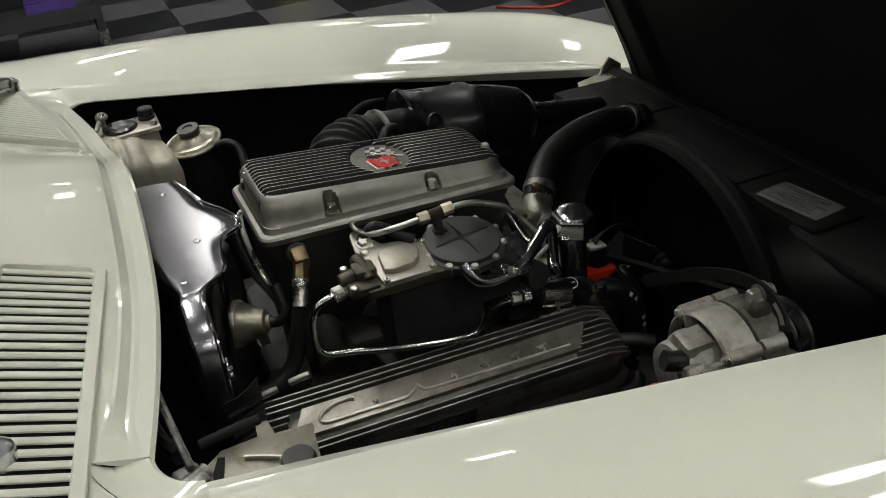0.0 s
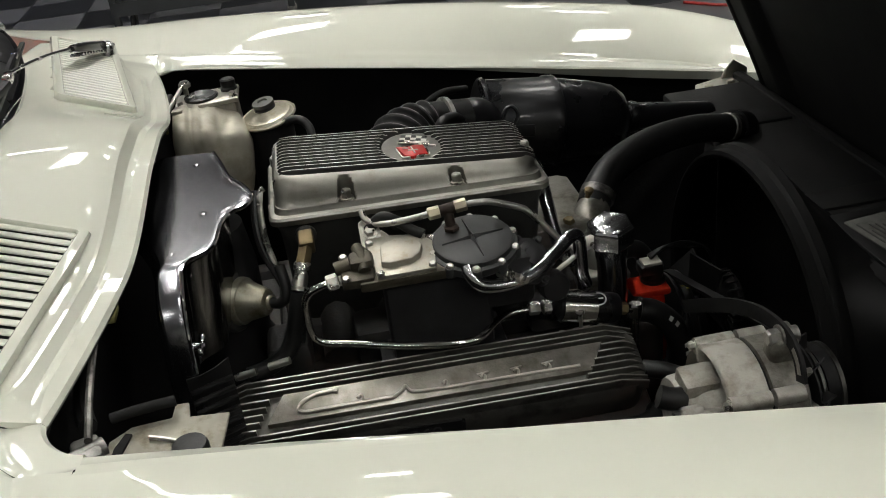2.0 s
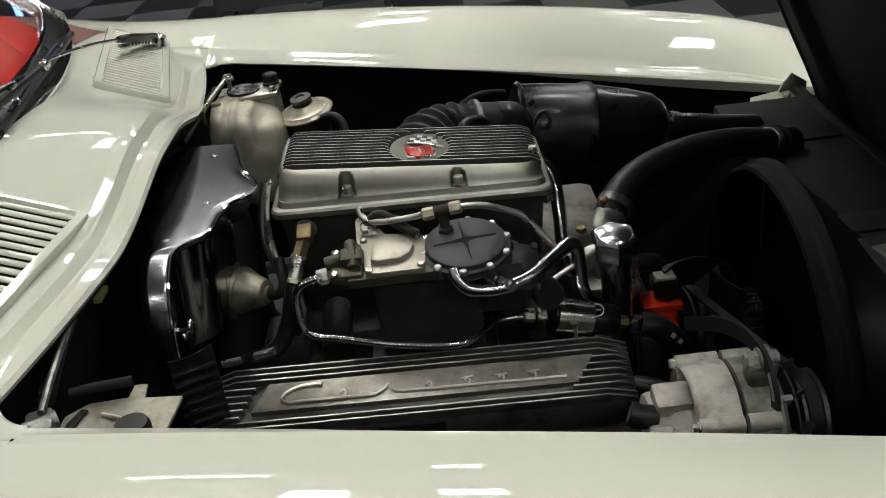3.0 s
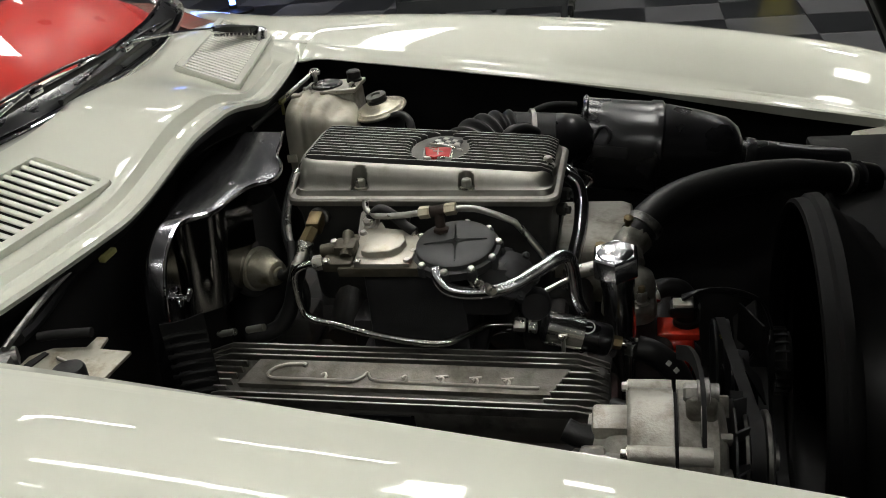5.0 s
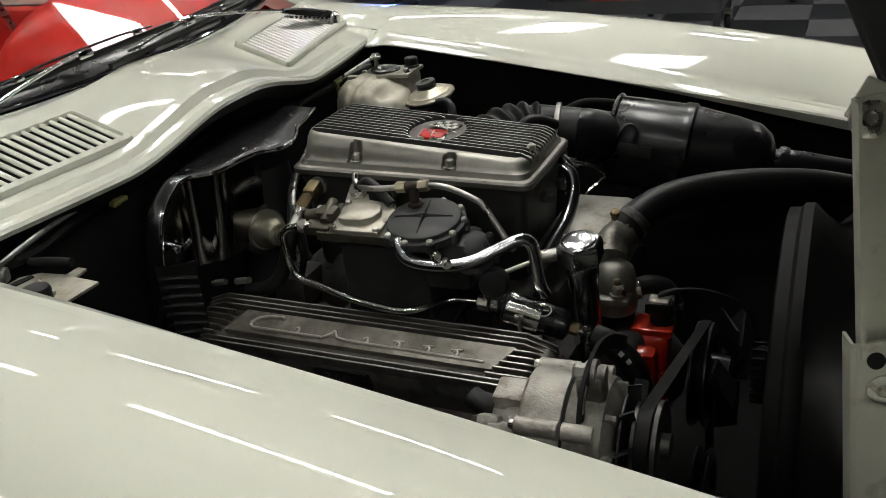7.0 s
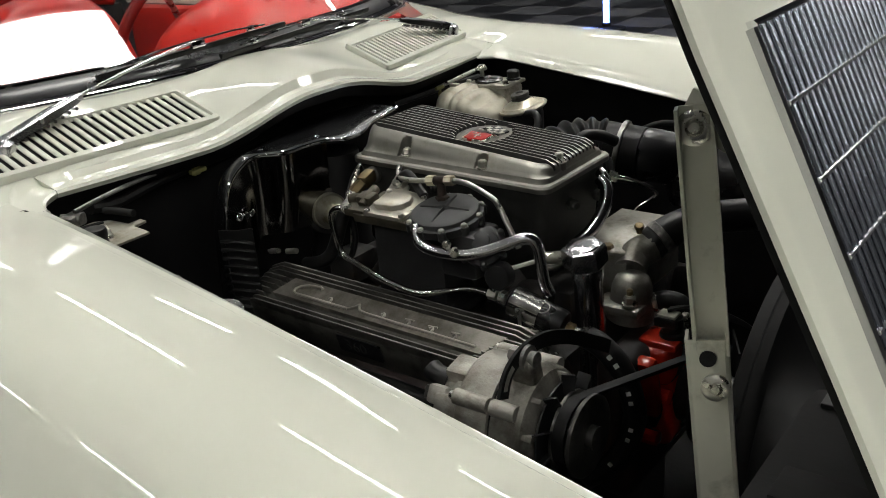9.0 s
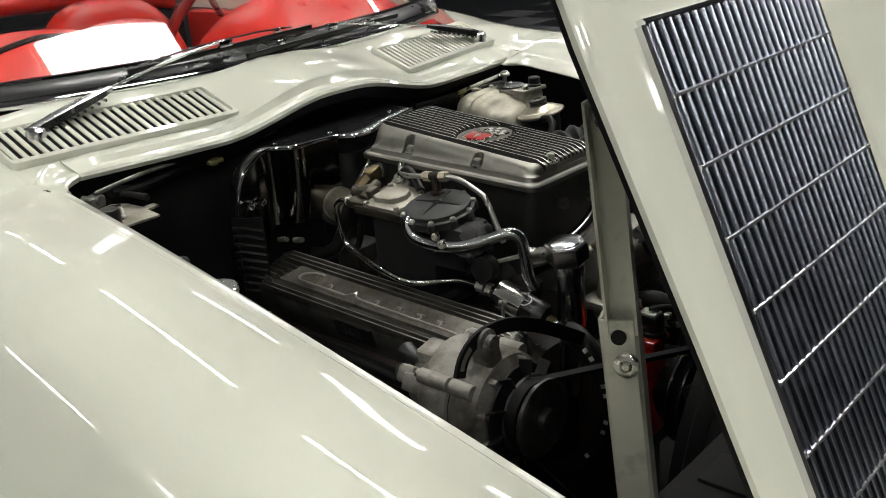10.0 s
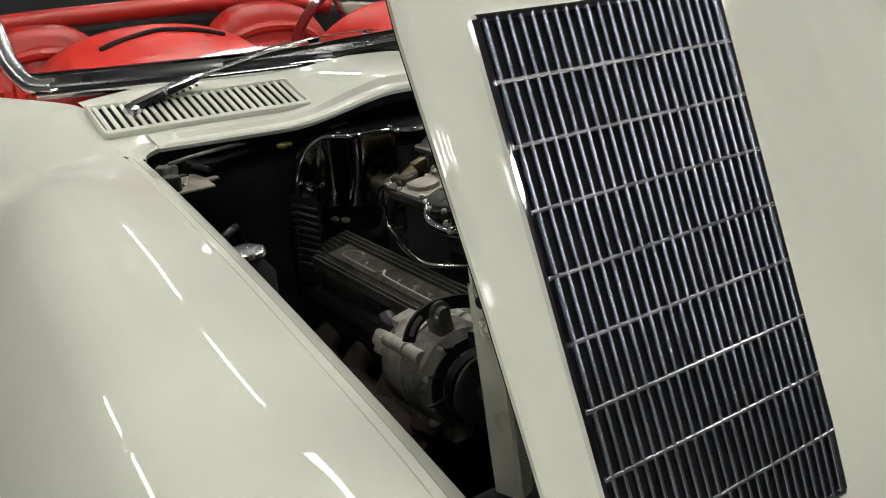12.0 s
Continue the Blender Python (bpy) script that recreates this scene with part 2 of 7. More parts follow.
def lathe(bm, origin, axis, profile, n=24, caps=True):
    """Turns (radius, height) round an axis."""
    o = Vector(origin)
    a, s, t = frame_of(axis)
    rings = [[o + a * h + (s * math.cos(2 * math.pi * i / n) + t * math.sin(2 * math.pi * i / n)) * max(r, 1e-4) for i in range(n)] for r, h in profile]
    loft(bm, rings, True, caps)
    return bm


def rod(bm, a, b, r, r2=None, n=12):
    a, b = Vector(a), Vector(b)
    d = (b - a).length
    return lathe(bm, a, b - a, [(r, 0), (r if r2 is None else r2, d)], n)


def curve_points(pts, steps=6):
    """A smooth line through the points."""
    p = [Vector(q) for q in pts]
    if len(p) < 3:
        return p
    out = []
    for i in range(len(p) - 1):
        p0, p1, p2, p3 = p[max(i - 1, 0)], p[i], p[i + 1], p[min(i + 2, len(p) - 1)]
        for k in range(steps):
            t = k / steps
            out.append(0.5 * ((2 * p1) + (p2 - p0) * t + (2 * p0 - 5 * p1 + 4 * p2 - p3) * t * t + (3 * p1 - p0 - 3 * p2 + p3) * t**3))
    return out + [p[-1]]


def tube(bm, pts, r, n=10, steps=6, radii=None, caps=True):
    """Sweeps a circle along a smooth line."""
    line = curve_points(pts, steps)
    rings, side = [], None
    for i, p in enumerate(line):
        d = (line[min(i + 1, len(line) - 1)] - line[max(i - 1, 0)]).normalized()
        if side is None:
            side = frame_of(d)[1]
        side = (side - d * side.dot(d)).normalized()
        up = d.cross(side)
        rr = r if radii is None else radii(i / (len(line) - 1))
        rings.append([p + (side * math.cos(2 * math.pi * k / n) + up * math.sin(2 * math.pi * k / n)) * rr for k in range(n)])
    loft(bm, rings, True, caps)
    return bm


def block(bm, centre, size, turn=None, bevel=0.0, seg=2, taper=1.0):
    """A bevelled block; taper scales its top."""
    m = Matrix.Translation(centre) @ (turn or Matrix.Identity(4))
    made = bmesh.ops.create_cube(bm, size=1.0)["verts"]
    for v in made:
        k = taper if v.co.z > 0 else 1.0
        v.co = Vector((v.co.x * size[0] * k, v.co.y * size[1] * k, v.co.z * size[2]))
    if bevel:
        edges = list({e for v in made for e in v.link_edges})
        res = bmesh.ops.bevel(bm, geom=edges, offset=bevel, segments=seg, profile=0.5, affect="EDGES")
        made = list({v for f in res["faces"] for v in f.verts} | {v for v in made if v.is_valid})
        island = set(made)
        grow = list(made)
        while grow:
            v = grow.pop()
            for e in v.link_edges:
                o = e.other_vert(v)
                if o not in island:
                    island.add(o)
                    grow.append(o)
        made = list(island)
    bmesh.ops.transform(bm, matrix=m, verts=made)
    return bm


def slab(bm, outline, z0, z1, m=None, bevel=0.0):
    """A flat plate with the given outline in x and y, from z0 to z1, laid by m."""
    m = m or Matrix.Identity(4)
    if bevel:
        c = sum((Vector((*p, 0)) for p in outline), Vector()) / len(outline)
        rings = []
        for z, k in ((z0, 0), (z1 - bevel, 0), (z1 - bevel * 0.3, 0.35), (z1, 1.0)):
            ring = []
            for p in outline:
                q = Vector((*p, 0))
                d = (c - q).normalized() * bevel * k
                ring.append(m @ Vector((q.x + d.x, q.y + d.y, z)))
            rings.append(ring)
        loft(bm, rings)
    else:
        loft(bm, [[m @ Vector((*p, z)) for p in outline] for z in (z0, z1)])
    return bm


def rounded(w, h, r, n=5):
    """The outline of a rounded rectangle."""
    out = []
    for cx, cy, a in ((w / 2 - r, h / 2 - r, 0), (-w / 2 + r, h / 2 - r, 90), (-w / 2 + r, -h / 2 + r, 180), (w / 2 - r, -h / 2 + r, 270)):
        for k in range(n + 1):
            t = radians(a + 90 * k / n)
            out.append((cx + r * math.cos(t), cy + r * math.sin(t)))
    return out


def sheet(bm, grid, thick=0.0):
    """A surface from rows of points, given thickness below it."""
    rows = [[bm.verts.new(p) for p in row] for row in grid]
    faces = [bm.faces.new((a[i], a[i + 1], b[i + 1], b[i])) for a, b in zip(rows, rows[1:]) for i in range(len(a) - 1)]
    if thick:
        bmesh.ops.recalc_face_normals(bm, faces=faces)
        bmesh.ops.solidify(bm, geom=faces, thickness=thick)
    return bm


def smooth01(t):
    t = min(1.0, max(0.0, t))
    return t * t * (3 - 2 * t)


def bolt(name, at, axis, r, h, mat, parent, slot=False, washer=True):
    """A hexagon-headed bolt with its washer."""
    bm = bmesh.new()
    a = Vector(axis).normalized()
    if washer:
        lathe(bm, at, a, [(r * 1.35, 0), (r * 1.35, h * 0.18), (r * 0.9, h * 0.2)], 16)
    lathe(bm, Vector(at) + a * h * 0.15, a, [(r, 0), (r, h * 0.7), (r * 0.8, h * 0.85)], 6)
    return part(name, bm, mat, parent, sharp=25)


def screw(name, at, axis, r, mat, parent):
    """A domed slotted screw."""
    bm = bmesh.new()
    lathe(bm, at, axis, [(r, 0), (r, r * 0.35), (r * 0.75, r * 0.7), (r * 0.3, r * 0.8)], 12)
    return part(name, bm, mat, parent)


def axes_matrix(o, ex, ey, ez):
    m = Matrix.Identity(4)
    for i, e in enumerate((ex, ey, ez)):
        m.col[i][:3] = Vector(e)
    m.col[3][:3] = Vector(o)
    return m

# ---- the car's body ----
def hole_y(x, s=-1):
    u = x + 0.28
    return (0.467 if s < 0 else 0.500) + 0.085 * u - 0.03 * (1 - smooth01(u / 0.035)) ** 2


def hole_z(x, s):
    u = max(0.0, x + 0.28)
    return 0.852 - 0.168 * u - 0.02 * u * u if s > 0 else 0.86 - 0.067 * u - 0.05 * u * u


def skin_y(x, s=-1):
    u = x + 0.28
    out = 0.0 if s < 0 else 0.034 - 0.015 * max(0.0, u)
    if u >= 0:
        return out + 0.495 + 0.11 * u - 0.25 * max(0, u - 1.0) ** 2
    return out + 0.495 + 0.13 * smooth01((-0.40 - x) / 0.25)


def crease_z(x, s):
    """Height of the line where the sunk edge strip meets the wing or the cowl."""
    y = 0.495 if s < 0 else -0.53
    z0 = 0.868 if s < 0 else 0.866
    if x < -0.337:
        return cowl_z(x, -y)
    if x < -0.283:
        return z0 + (cowl_z(-0.337, -y) - z0) * (-0.283 - x) / 0.054
    u = max(0.0, x + 0.28)
    z = 0.866 - 0.17 * u - 0.03 * u * u if s > 0 else 0.868 - 0.027 * u - 0.045 * u * u
    return z - 0.30 * max(0, u - 0.85) ** 2


def top_z(x):
    """Base height of the far wing's crown."""
    u = max(0.0, x + 0.28)
    return 0.851 - 0.035 * u - 0.095 * u * u - 0.30 * max(0, u - 0.85) ** 2 + 0.02 * max(0.0, -0.28 - x)


def near_section(x):
    """Offsets out from the edge and heights over it across the near wing: a crown, a soft valley, a peak, the side."""
    front = [(0, 0.24), (0.03, 0.17), (0.06, 0.07), (0.08, -0.05), (0.095, -0.15), (0.104, -0.195), (0.118, -0.125), (0.131, -0.23), (0.150, -0.40), (0.163, -0.56), (0.19, -1.0)]
    rear = [(0, -0.085), (0.04, -0.09), (0.10, -0.11), (0.15, -0.20), (0.19, -0.38)]

    def slope(table, o):
        for (a, p), (b, q) in zip(table, table[1:]):
            if o <= b:
                return p + (q - p) * smooth01((o - a) / (b - a))
        return table[-1][1]

    k = smooth01((-0.12 - x) / 0.19)
    out, z, o, step = [(0.0, 0.0)], 0.0, 0.0, 0.004
    while o < 0.19 - 1e-6:
        wave = 0.07 * noise.noise(V(4.2 * x, 14 * o, 0.7)) * smooth01(o / 0.05)
        z += step * (slope(front, o + step / 2) * (1 - k) + slope(rear, o + step / 2) * k + wave)
        o += step
        out.append((o, z))
    width = 0.885 - 0.25 * max(0, x - 0.75) ** 2 - skin_y(x) - o
    for q in (0.08, 0.16, 0.25, 0.34, 0.43, 0.52, 0.61, 0.70, 0.78, 0.85, 0.91, 0.96, 0.99, 1.0):
        out.append((o + width * q, z - (1.0 - 0.62 * k) * width * q - (0.12 + 0.08 * k) * (1 - (1 - q ** 2.2) ** (1 / 2.2))))
    end = out[-1]
    return out[1:] + [(end[0] - 0.002, end[1] - 0.10), (end[0] - 0.012, end[1] - 0.20), (end[0] - 0.032, end[1] - 0.28)]


def bump(y):
    return 1 - smooth01((abs(y) - 0.025) / 0.21)


def edge_x(y):
    return -0.226 - 0.050 * (y / 0.45) ** 2


def edge_z(y):
    return 0.868 - 0.025 * y * y - 0.008 * y + 0.034 * bump(y)


def ledge_x(y):
    return edge_x(y) - 0.021 + 0.016 * smooth01((abs(y) - 0.38) / 0.09)


def crease_x(y):
    return ledge_x(y) - 0.014 - 0.030 * smooth01((abs(y) - 0.38) / 0.09)


def cowl_z(x, y):
    up = 0.884 + 0.38 * (-0.275 - max(x, -0.43)) + 0.10 * max(0, -0.43 - x) - 0.11 * y * y - 0.008 * y
    return up + 0.042 * bump(y) * (1 - 0.75 * smooth01((-0.26 - x) / 0.17))


CORNER = (-0.2432, -0.437)


def corner_crease(deg):
    """The stepped line round the opening's near rear corner, by its turn from the cowl to the wing."""
    a = radians(deg)
    r0 = CORNER[0] - crease_x(CORNER[1])
    r1 = skin_y(CORNER[0]) + CORNER[1]
    r = r0 + (r1 - r0) * deg / 90
    x, y = CORNER[0] - r * math.cos(a), CORNER[1] - r * math.sin(a)
    k = smooth01((deg - 40) / 50)
    return V(x, y, cowl_z(x, y) * (1 - k) + crease_z(CORNER[0], -1) * k)


def corner_crease_x(y):
    """Where that line crosses a given y."""
    line = [corner_crease(3 * i) for i in range(31)]
    for p, q in zip(line, line[1:]):
        if q.y <= y <= p.y:
            return p.x + (q.x - p.x) * (p.y - y) / (p.y - q.y)
    return line[-1].x


def build_body():
    car = thing("car_body", (0, 0, 0.12), "cream-white lacquered two-seat roadster body with its engine bay open", "car")
    profile = [(0.04, 0.005), (0.1, 0.011), (0.17, 0.0165), (0.24, 0.019), (0.31, 0.0195), (0.38, 0.017), (0.45, 0.0115), (0.52, 0.003), (0.59, -0.009), (0.66, -0.025), (0.73, -0.046), (0.80, -0.075), (0.86, -0.11), (0.91, -0.15), (0.95, -0.20), (0.98, -0.265), (1.0, -0.35), (0.995, -0.45), (0.97, -0.55), (0.92, -0.63)]
    for s in (1, -1):
        bm = bmesh.new()

        def outer(x):
            if s < 0:
                fall = crease_z(x, s) - 0.868 - 0.02 * (-0.283 - x) if x < -0.283 else 0.0
                return [V(x, -skin_y(x) - o, crease_z(x, s) + z - fall * smooth01(o / 0.22)) for o, z in near_section(x)]
            ye, ze, zc, w = skin_y(x, s), top_z(x), crease_z(x, s), 0.902 - 0.25 * max(0, x - 0.75) ** 2
            return [V(x, s * (ye + (w - ye) * p), ze + d + 0.018 * smooth01((p - 0.12) / 0.5) * (1 - smooth01((p - 0.75) / 0.25)) - (ze + 0.002 - zc) * (1 - min(1, p / 0.6)) ** 1.5) for p, d in profile]

        front = [-0.283 + i * 0.002 for i in range(12)] + [-0.26 + i * 0.02 for i in range(1, 78)]
        if s < 0:
            turn = [x for x in front if x < CORNER[0] - 0.001] + [CORNER[0]]
            sheet(bm, [[V(x, -skin_y(x), crease_z(x, s))] + outer(x) for x in turn])
            front = [CORNER[0]] + [x for x in front if x > CORNER[0] + 0.001]
            rows = []
            for deg in range(0, 91, 5):
                out, c = V(-math.cos(radians(deg)), -math.sin(radians(deg)), 0), corner_crease(deg)
                ze = edge_z(CORNER[1]) + (hole_z(CORNER[0], s) - edge_z(CORNER[1])) * deg / 90
                reach = math.hypot(c.x - CORNER[0], c.y - CORNER[1])
                rows.append([V(*CORNER, z) + out * r for r, z in ((0.034, ze - 0.011), (0.030, ze - 0.003), (0.033, ze), (reach - 0.016, ze + 0.12 * (c.z - ze)), (reach - 0.010, ze + 0.35 * (c.z - ze)), (reach - 0.003, ze + 0.9 * (c.z - ze)), (reach, c.z))])
            sheet(bm, rows)
        else:
            rows = []
            for x in (-0.325, -0.31, -0.30, -0.29, -0.283):
                yh, ye, zh, ze = hole_y(x, s), skin_y(x, s), hole_z(x, s), crease_z(x, s)
                rows.append([V(x, yh + 0.003, zh), V(x, yh + 0.45 * (ye - yh), zh + 0.35 * (ze - zh)), V(x, ye, ze - 0.001)])
            sheet(bm, rows)
        rows = []
        for x in front:
            yh, ye, zh, ze = hole_y(x, s), skin_y(x, s), hole_z(x, s), crease_z(x, s)
            strip = [(yh + 0.45 * (ye - yh), zh + 0.35 * (ze - zh)), (ye - 0.006, ze - 0.0035), (ye - 0.002, ze - 0.0008), (ye + 0.003, ze + 0.0004)]
            if s < 0:
                lip = smooth01((x + 0.28) / 0.12)
                strip = [(ye - 0.0155, zh + 0.001 + lip * 0.3 * (ze - zh)), (ye - 0.0135, ze - 0.0065), (ye - 0.0115, ze - 0.0043), (ye - 0.0060, ze - 0.0036), (ye - 0.0025, ze - 0.0028), (ye, ze - 0.0007), (ye + 0.004, ze)]
            lip_h = 0.010 + 0.012 * smooth01((x + 0.2) / 0.2) if s < 0 else 0.006 + 0.014 * smooth01((x - 0.1) / 0.5)
            rows.append([V(x, s * (yh + 0.004), zh - lip_h), V(x, s * yh, zh - 0.003), V(x, s * (yh + 0.003), zh)] + [V(x, s * y, z) for y, z in strip] + outer(x))
        sheet(bm, rows)
        rear = [-0.283 - i * 0.009 for i in range(66)]
        sheet(bm, [[V(x, s * skin_y(x, s), crease_z(x, s) - 0.03 * smooth01((-0.42 - x) / 0.05)), V(x, s * (skin_y(x, s) + 0.003), crease_z(x, s))] + outer(x) for x in rear])
        bmesh.ops.remove_doubles(bm, verts=bm.verts[:], dist=2e-5)
        part("fender", bm, PAINT, car, "glossy cream-white rounded front wing with a stepped edge", sharp=26)
        # black liner behind the opening's edge
        bm = bmesh.new()
        sheet(bm, [[V(x, s * (hole_y(x, s) + 0.005), hole_z(x, s) - (0.008 + 0.010 * smooth01((x + 0.2) / 0.2) if s < 0 else 0.004)), V(x, s * (hole_y(x, s) + 0.04), hole_z(x, s) - 0.05), V(x, s * (hole_y(x, s) + 0.05), 0.5), V(x, s * 0.5, 0.22)] for x in [-0.32 + 0.06 * i for i in range(21)]])
        part("inner_fender", bm, MATT_BLACK, car, "matt black inner wing panel")
    # cowl
    bm = bmesh.new()
    rows = []
    ys = [-0.497 + 1.028 * i / 270 for i in range(271)]
    for y in ys:
        xr, xl, xu = edge_x(y), ledge_x(y), crease_x(y)
        zr = edge_z(y) + 0.010 * smooth01((max(-y, y - 0.033) - 0.462) / 0.033)
        if y < CORNER[1]:
            xu = xl = xr = corner_crease_x(y)
            zr = cowl_z(xu, y) - 0.004
        zu = cowl_z(xu, y)
        row = [V(xr - 0.004, y, zr - 0.011), V(xr, y, zr - 0.004), V(xr - 0.003, y, zr), V(xl + 0.004, y, zr + 0.0006), V(xl, y, zr + 0.002), V(xl - 0.003, y, zr + 0.2 * (zu - zr)), V(xu + 0.004, y, zr + 0.84 * (zu - zr)), V(xu + 0.001, y, zu - 0.0012), V(xu - 0.004, y, cowl_z(xu - 0.004, y))] if y >= CORNER[1] else [V(xu, y, zu - 0.001)] * 8 + [V(xu - 0.004, y, cowl_z(xu - 0.004, y))]
        for k in range(1, 23):
            x = xu - 0.004 + (-0.455 - xu + 0.004) * k / 22
            swept = x + (0.13 * (-y - 0.17) if y < 0 else 0.195 * (y - 0.195))
            dip = 0.030 if (-0.487 < y < -0.178 or 0.205 < y < 0.518) and -0.366 < swept < -0.292 else 0
            row.append(V(x, y, cowl_z(x, y) - dip))
        rows.append(row)
    sheet(bm, rows)
    bmesh.ops.remove_doubles(bm, verts=bm.verts[:], dist=2e-5)
    part("cowl_panel", bm, PAINT, car, "cream-white panel below the windscreen with a raised centre", sharp=11)
    # vents: a frame with slots between its bars, over a dark well
    for vy, hy, lean in ((0.3615, 0.1665, -0.195), (-0.334, 0.166, 0.13)):
        vx = -0.3245 - abs(lean) * (hy - 0.002)
        o, ex, ey = (V(x, y, cowl_z(x, y)) for x, y in ((vx, vy), (vx - 0.01, vy), (vx, vy - 0.01)))
        ex = (ex - o).normalized()
        ez = ex.cross(ey - o).normalized()
        m = axes_matrix(o + ez * 0.003, ex, ez.cross(ex), ez) @ Matrix(((1, lean, 0, 0), (0, 1, 0, 0), (0, 0, 1, 0), (0, 0, 0, 1)))
        bm = bmesh.new()
        hx = 0.0505
        outline = rounded(2 * hx, 2 * hy, 0.008, 3)
        inner = rounded(2 * hx - 0.024, 2 * hy - 0.014, 0.004, 3)
        rings = [[m @ V(*p, z) for p in o] for o, z in ((outline, -0.008), (outline, 0.002), (rounded(2 * hx - 0.004, 2 * hy - 0.004, 0.007, 3), 0.005), (rounded(2 * hx - 0.021, 2 * hy - 0.011, 0.005, 3), 0.005), (inner, 0.003), (inner, -0.002))]
        loft(bm, rings, True, False)
        vent = part("cowl_vent", bm, PAINT, car, "cream-white louvred air vent")
        bm = bmesh.new()
        loft(bm, [[m @ V(*p, z) for p in rounded(2 * hx - 0.021, 2 * hy - 0.011, 0.005, 3)] for z in (-0.0015, -0.0225)])
        part("vent_well", bm, MATT_BLACK, vent)
        n = 24
        bars = None
        for i in range(n):
            y = -hy + 0.013 + (2 * hy - 0.026) * i / (n - 1)
            if bars is None:
                bm = bmesh.new()
                prof = [(-0.0036, 0.0002), (-0.0036, 0.0018), (-0.0018, 0.0032), (0.0018, 0.0032), (0.0036, 0.0018), (0.0036, 0.0002)]
                loft(bm, [[m.to_3x3() @ V(x, a, b) for a, b in prof] for x in (-hx + 0.011, -hx + 0.02, hx - 0.02, hx - 0.011)])
                bar = part("slat", bm, PAINT, vent)
                bars = bar.data
            else:
                bar = new("slat", bars)
                bar.parent = vent
            bar.location = m @ V(0, y, 0)
    # firewall, bay floor, nose
    bm = bmesh.new()
    block(bm, (-0.305, 0, 0.54), (0.02, 1.06, 0.62), bevel=0.004)
    sheet(bm, [[V(x, y, min(cowl_z(x, y), cowl_z(-0.27, y)) - 0.045) for y in [-0.49 + 0.035 * i for i in range(29)]] for x in (-0.30, -0.36, -0.46)])
    part("firewall", bm, MATT_BLACK, car, "matt black firewall")
    bm = bmesh.new()
    ys = [-0.49 + 0.0245 * i for i in range(41)]
    sheet(bm, [[V(edge_x(y) - 0.0045, y, edge_z(y) - 0.009) for y in ys], [V(edge_x(y) - 0.020, y, edge_z(y) - 0.026) for y in ys], [V(min(-0.288, edge_x(y) - 0.022), y, edge_z(y) - 0.030) for y in ys], [V(-0.306, y, 0.80) for y in ys]], 0.002)
    part("cowl_seal", bm, MATT_BLACK, car, "black seal below the cowl's lip")
    bm = bmesh.new()
    block(bm, (0.3, 0, 0.215), (1.3, 1.1, 0.02), bevel=0.004)
    part("bay_floor", bm, MATT_BLACK, car, "black splash tray")
    bm = bmesh.new()
    sheet(bm, [[V(x, y, 0.66 - 0.18 * (x - 0.84) - 0.35 * (x - 0.84) ** 2 - 0.05 * y * y) for y in [-0.62 + 0.062 * i for i in range(21)]] for x in [0.84 + 0.04 * k for k in range(12)]], 0.004)
    part("nose_panel", bm, PAINT, car, "cream-white nose panel")
    # cockpit tub
    bm = bmesh.new()
    block(bm, (-1.15, 0, 0.3), (1.5, 1.45, 0.03), bevel=0.005)
    part("cabin_floor", bm, RED, car, "red carpeted cabin floor")
    for s in (1, -1):
        bm = bmesh.new()
        block(bm, (-1.1, s * 0.66, 0.62), (1.0, 0.05, 0.56), bevel=0.02)
        part("door_lining", bm, RED, car, "red vinyl door lining")
    for s in (1, -1):
        bm = bmesh.new()
        rows = [[V(x, s * 0.685, 0.90), V(x, s * 0.69, 0.928), V(x, s * 0.71, 0.935), V(x, s * 0.78, 0.925), V(x, s * 0.84, 0.88), V(x, s * 0.875, 0.80), V(x, s * 0.885, 0.65), V(x, s * 0.87, 0.4)] for x in (-0.83, -1.0, -1.3, -1.66)]
        sheet(bm, rows, 0.006)
        part("door", bm, PAINT, car, "cream-white door skin")
    bm = bmesh.new()
    rows = [[V(x, y, 0.97 - 0.05 * (y / 0.8) ** 2 - 0.10 * max(0, -1.75 - x)) for y in [-0.86 + 0.086 * i for i in range(21)]] for x in (-1.66, -1.75, -2.0, -2.4)]
    sheet(bm, rows, 0.01)
    part("rear_deck", bm, PAINT, car, "cream-white rear deck")
    bm = bmesh.new()
    tube(bm, [(-1.63, -0.62, 0.93), (-1.66, -0.4, 0.965), (-1.67, 0, 0.972), (-1.66, 0.4, 0.965), (-1.63, 0.62, 0.93)], 0.028, 12)
    part("cockpit_roll", bm, RED, car, "padded red roll behind the seats")
    bm = bmesh.new()
    block(bm, (-1.64, 0, 0.60), (0.03, 1.3, 0.62), bevel=0.01)
    part("rear_bulkhead", bm, MATT_BLACK, car, "black rear bulkhead")
    # dashboard: two humps
    dash = None
    bm = bmesh.new()
    block(bm, (-0.62, 0, 0.78), (0.26, 1.26, 0.16), bevel=0.03, seg=3)
    dash = part("dashboard", bm, RED, car, "padded red vinyl dashboard with twin humps")
    for s in (1, -1):
        bm = bmesh.new()
        rows = []
        for i in range(25):
            a = math.pi * i / 24
            w = math.sin(a) ** 0.7
            rows.append([V(-0.65 + 0.19 * math.cos(b) * (0.4 + 0.6 * w), s * 0.30 - 0.225 * math.cos(a), 0.855 + 0.158 * w * math.sin(b) ** 0.8) for b in [math.pi * k / 14 for k in range(15)]])
        sheet(bm, rows)
        part("dash_hump", bm, RED, dash, sharp=60)
        if s > 0:
            continue
        bm = bmesh.new()
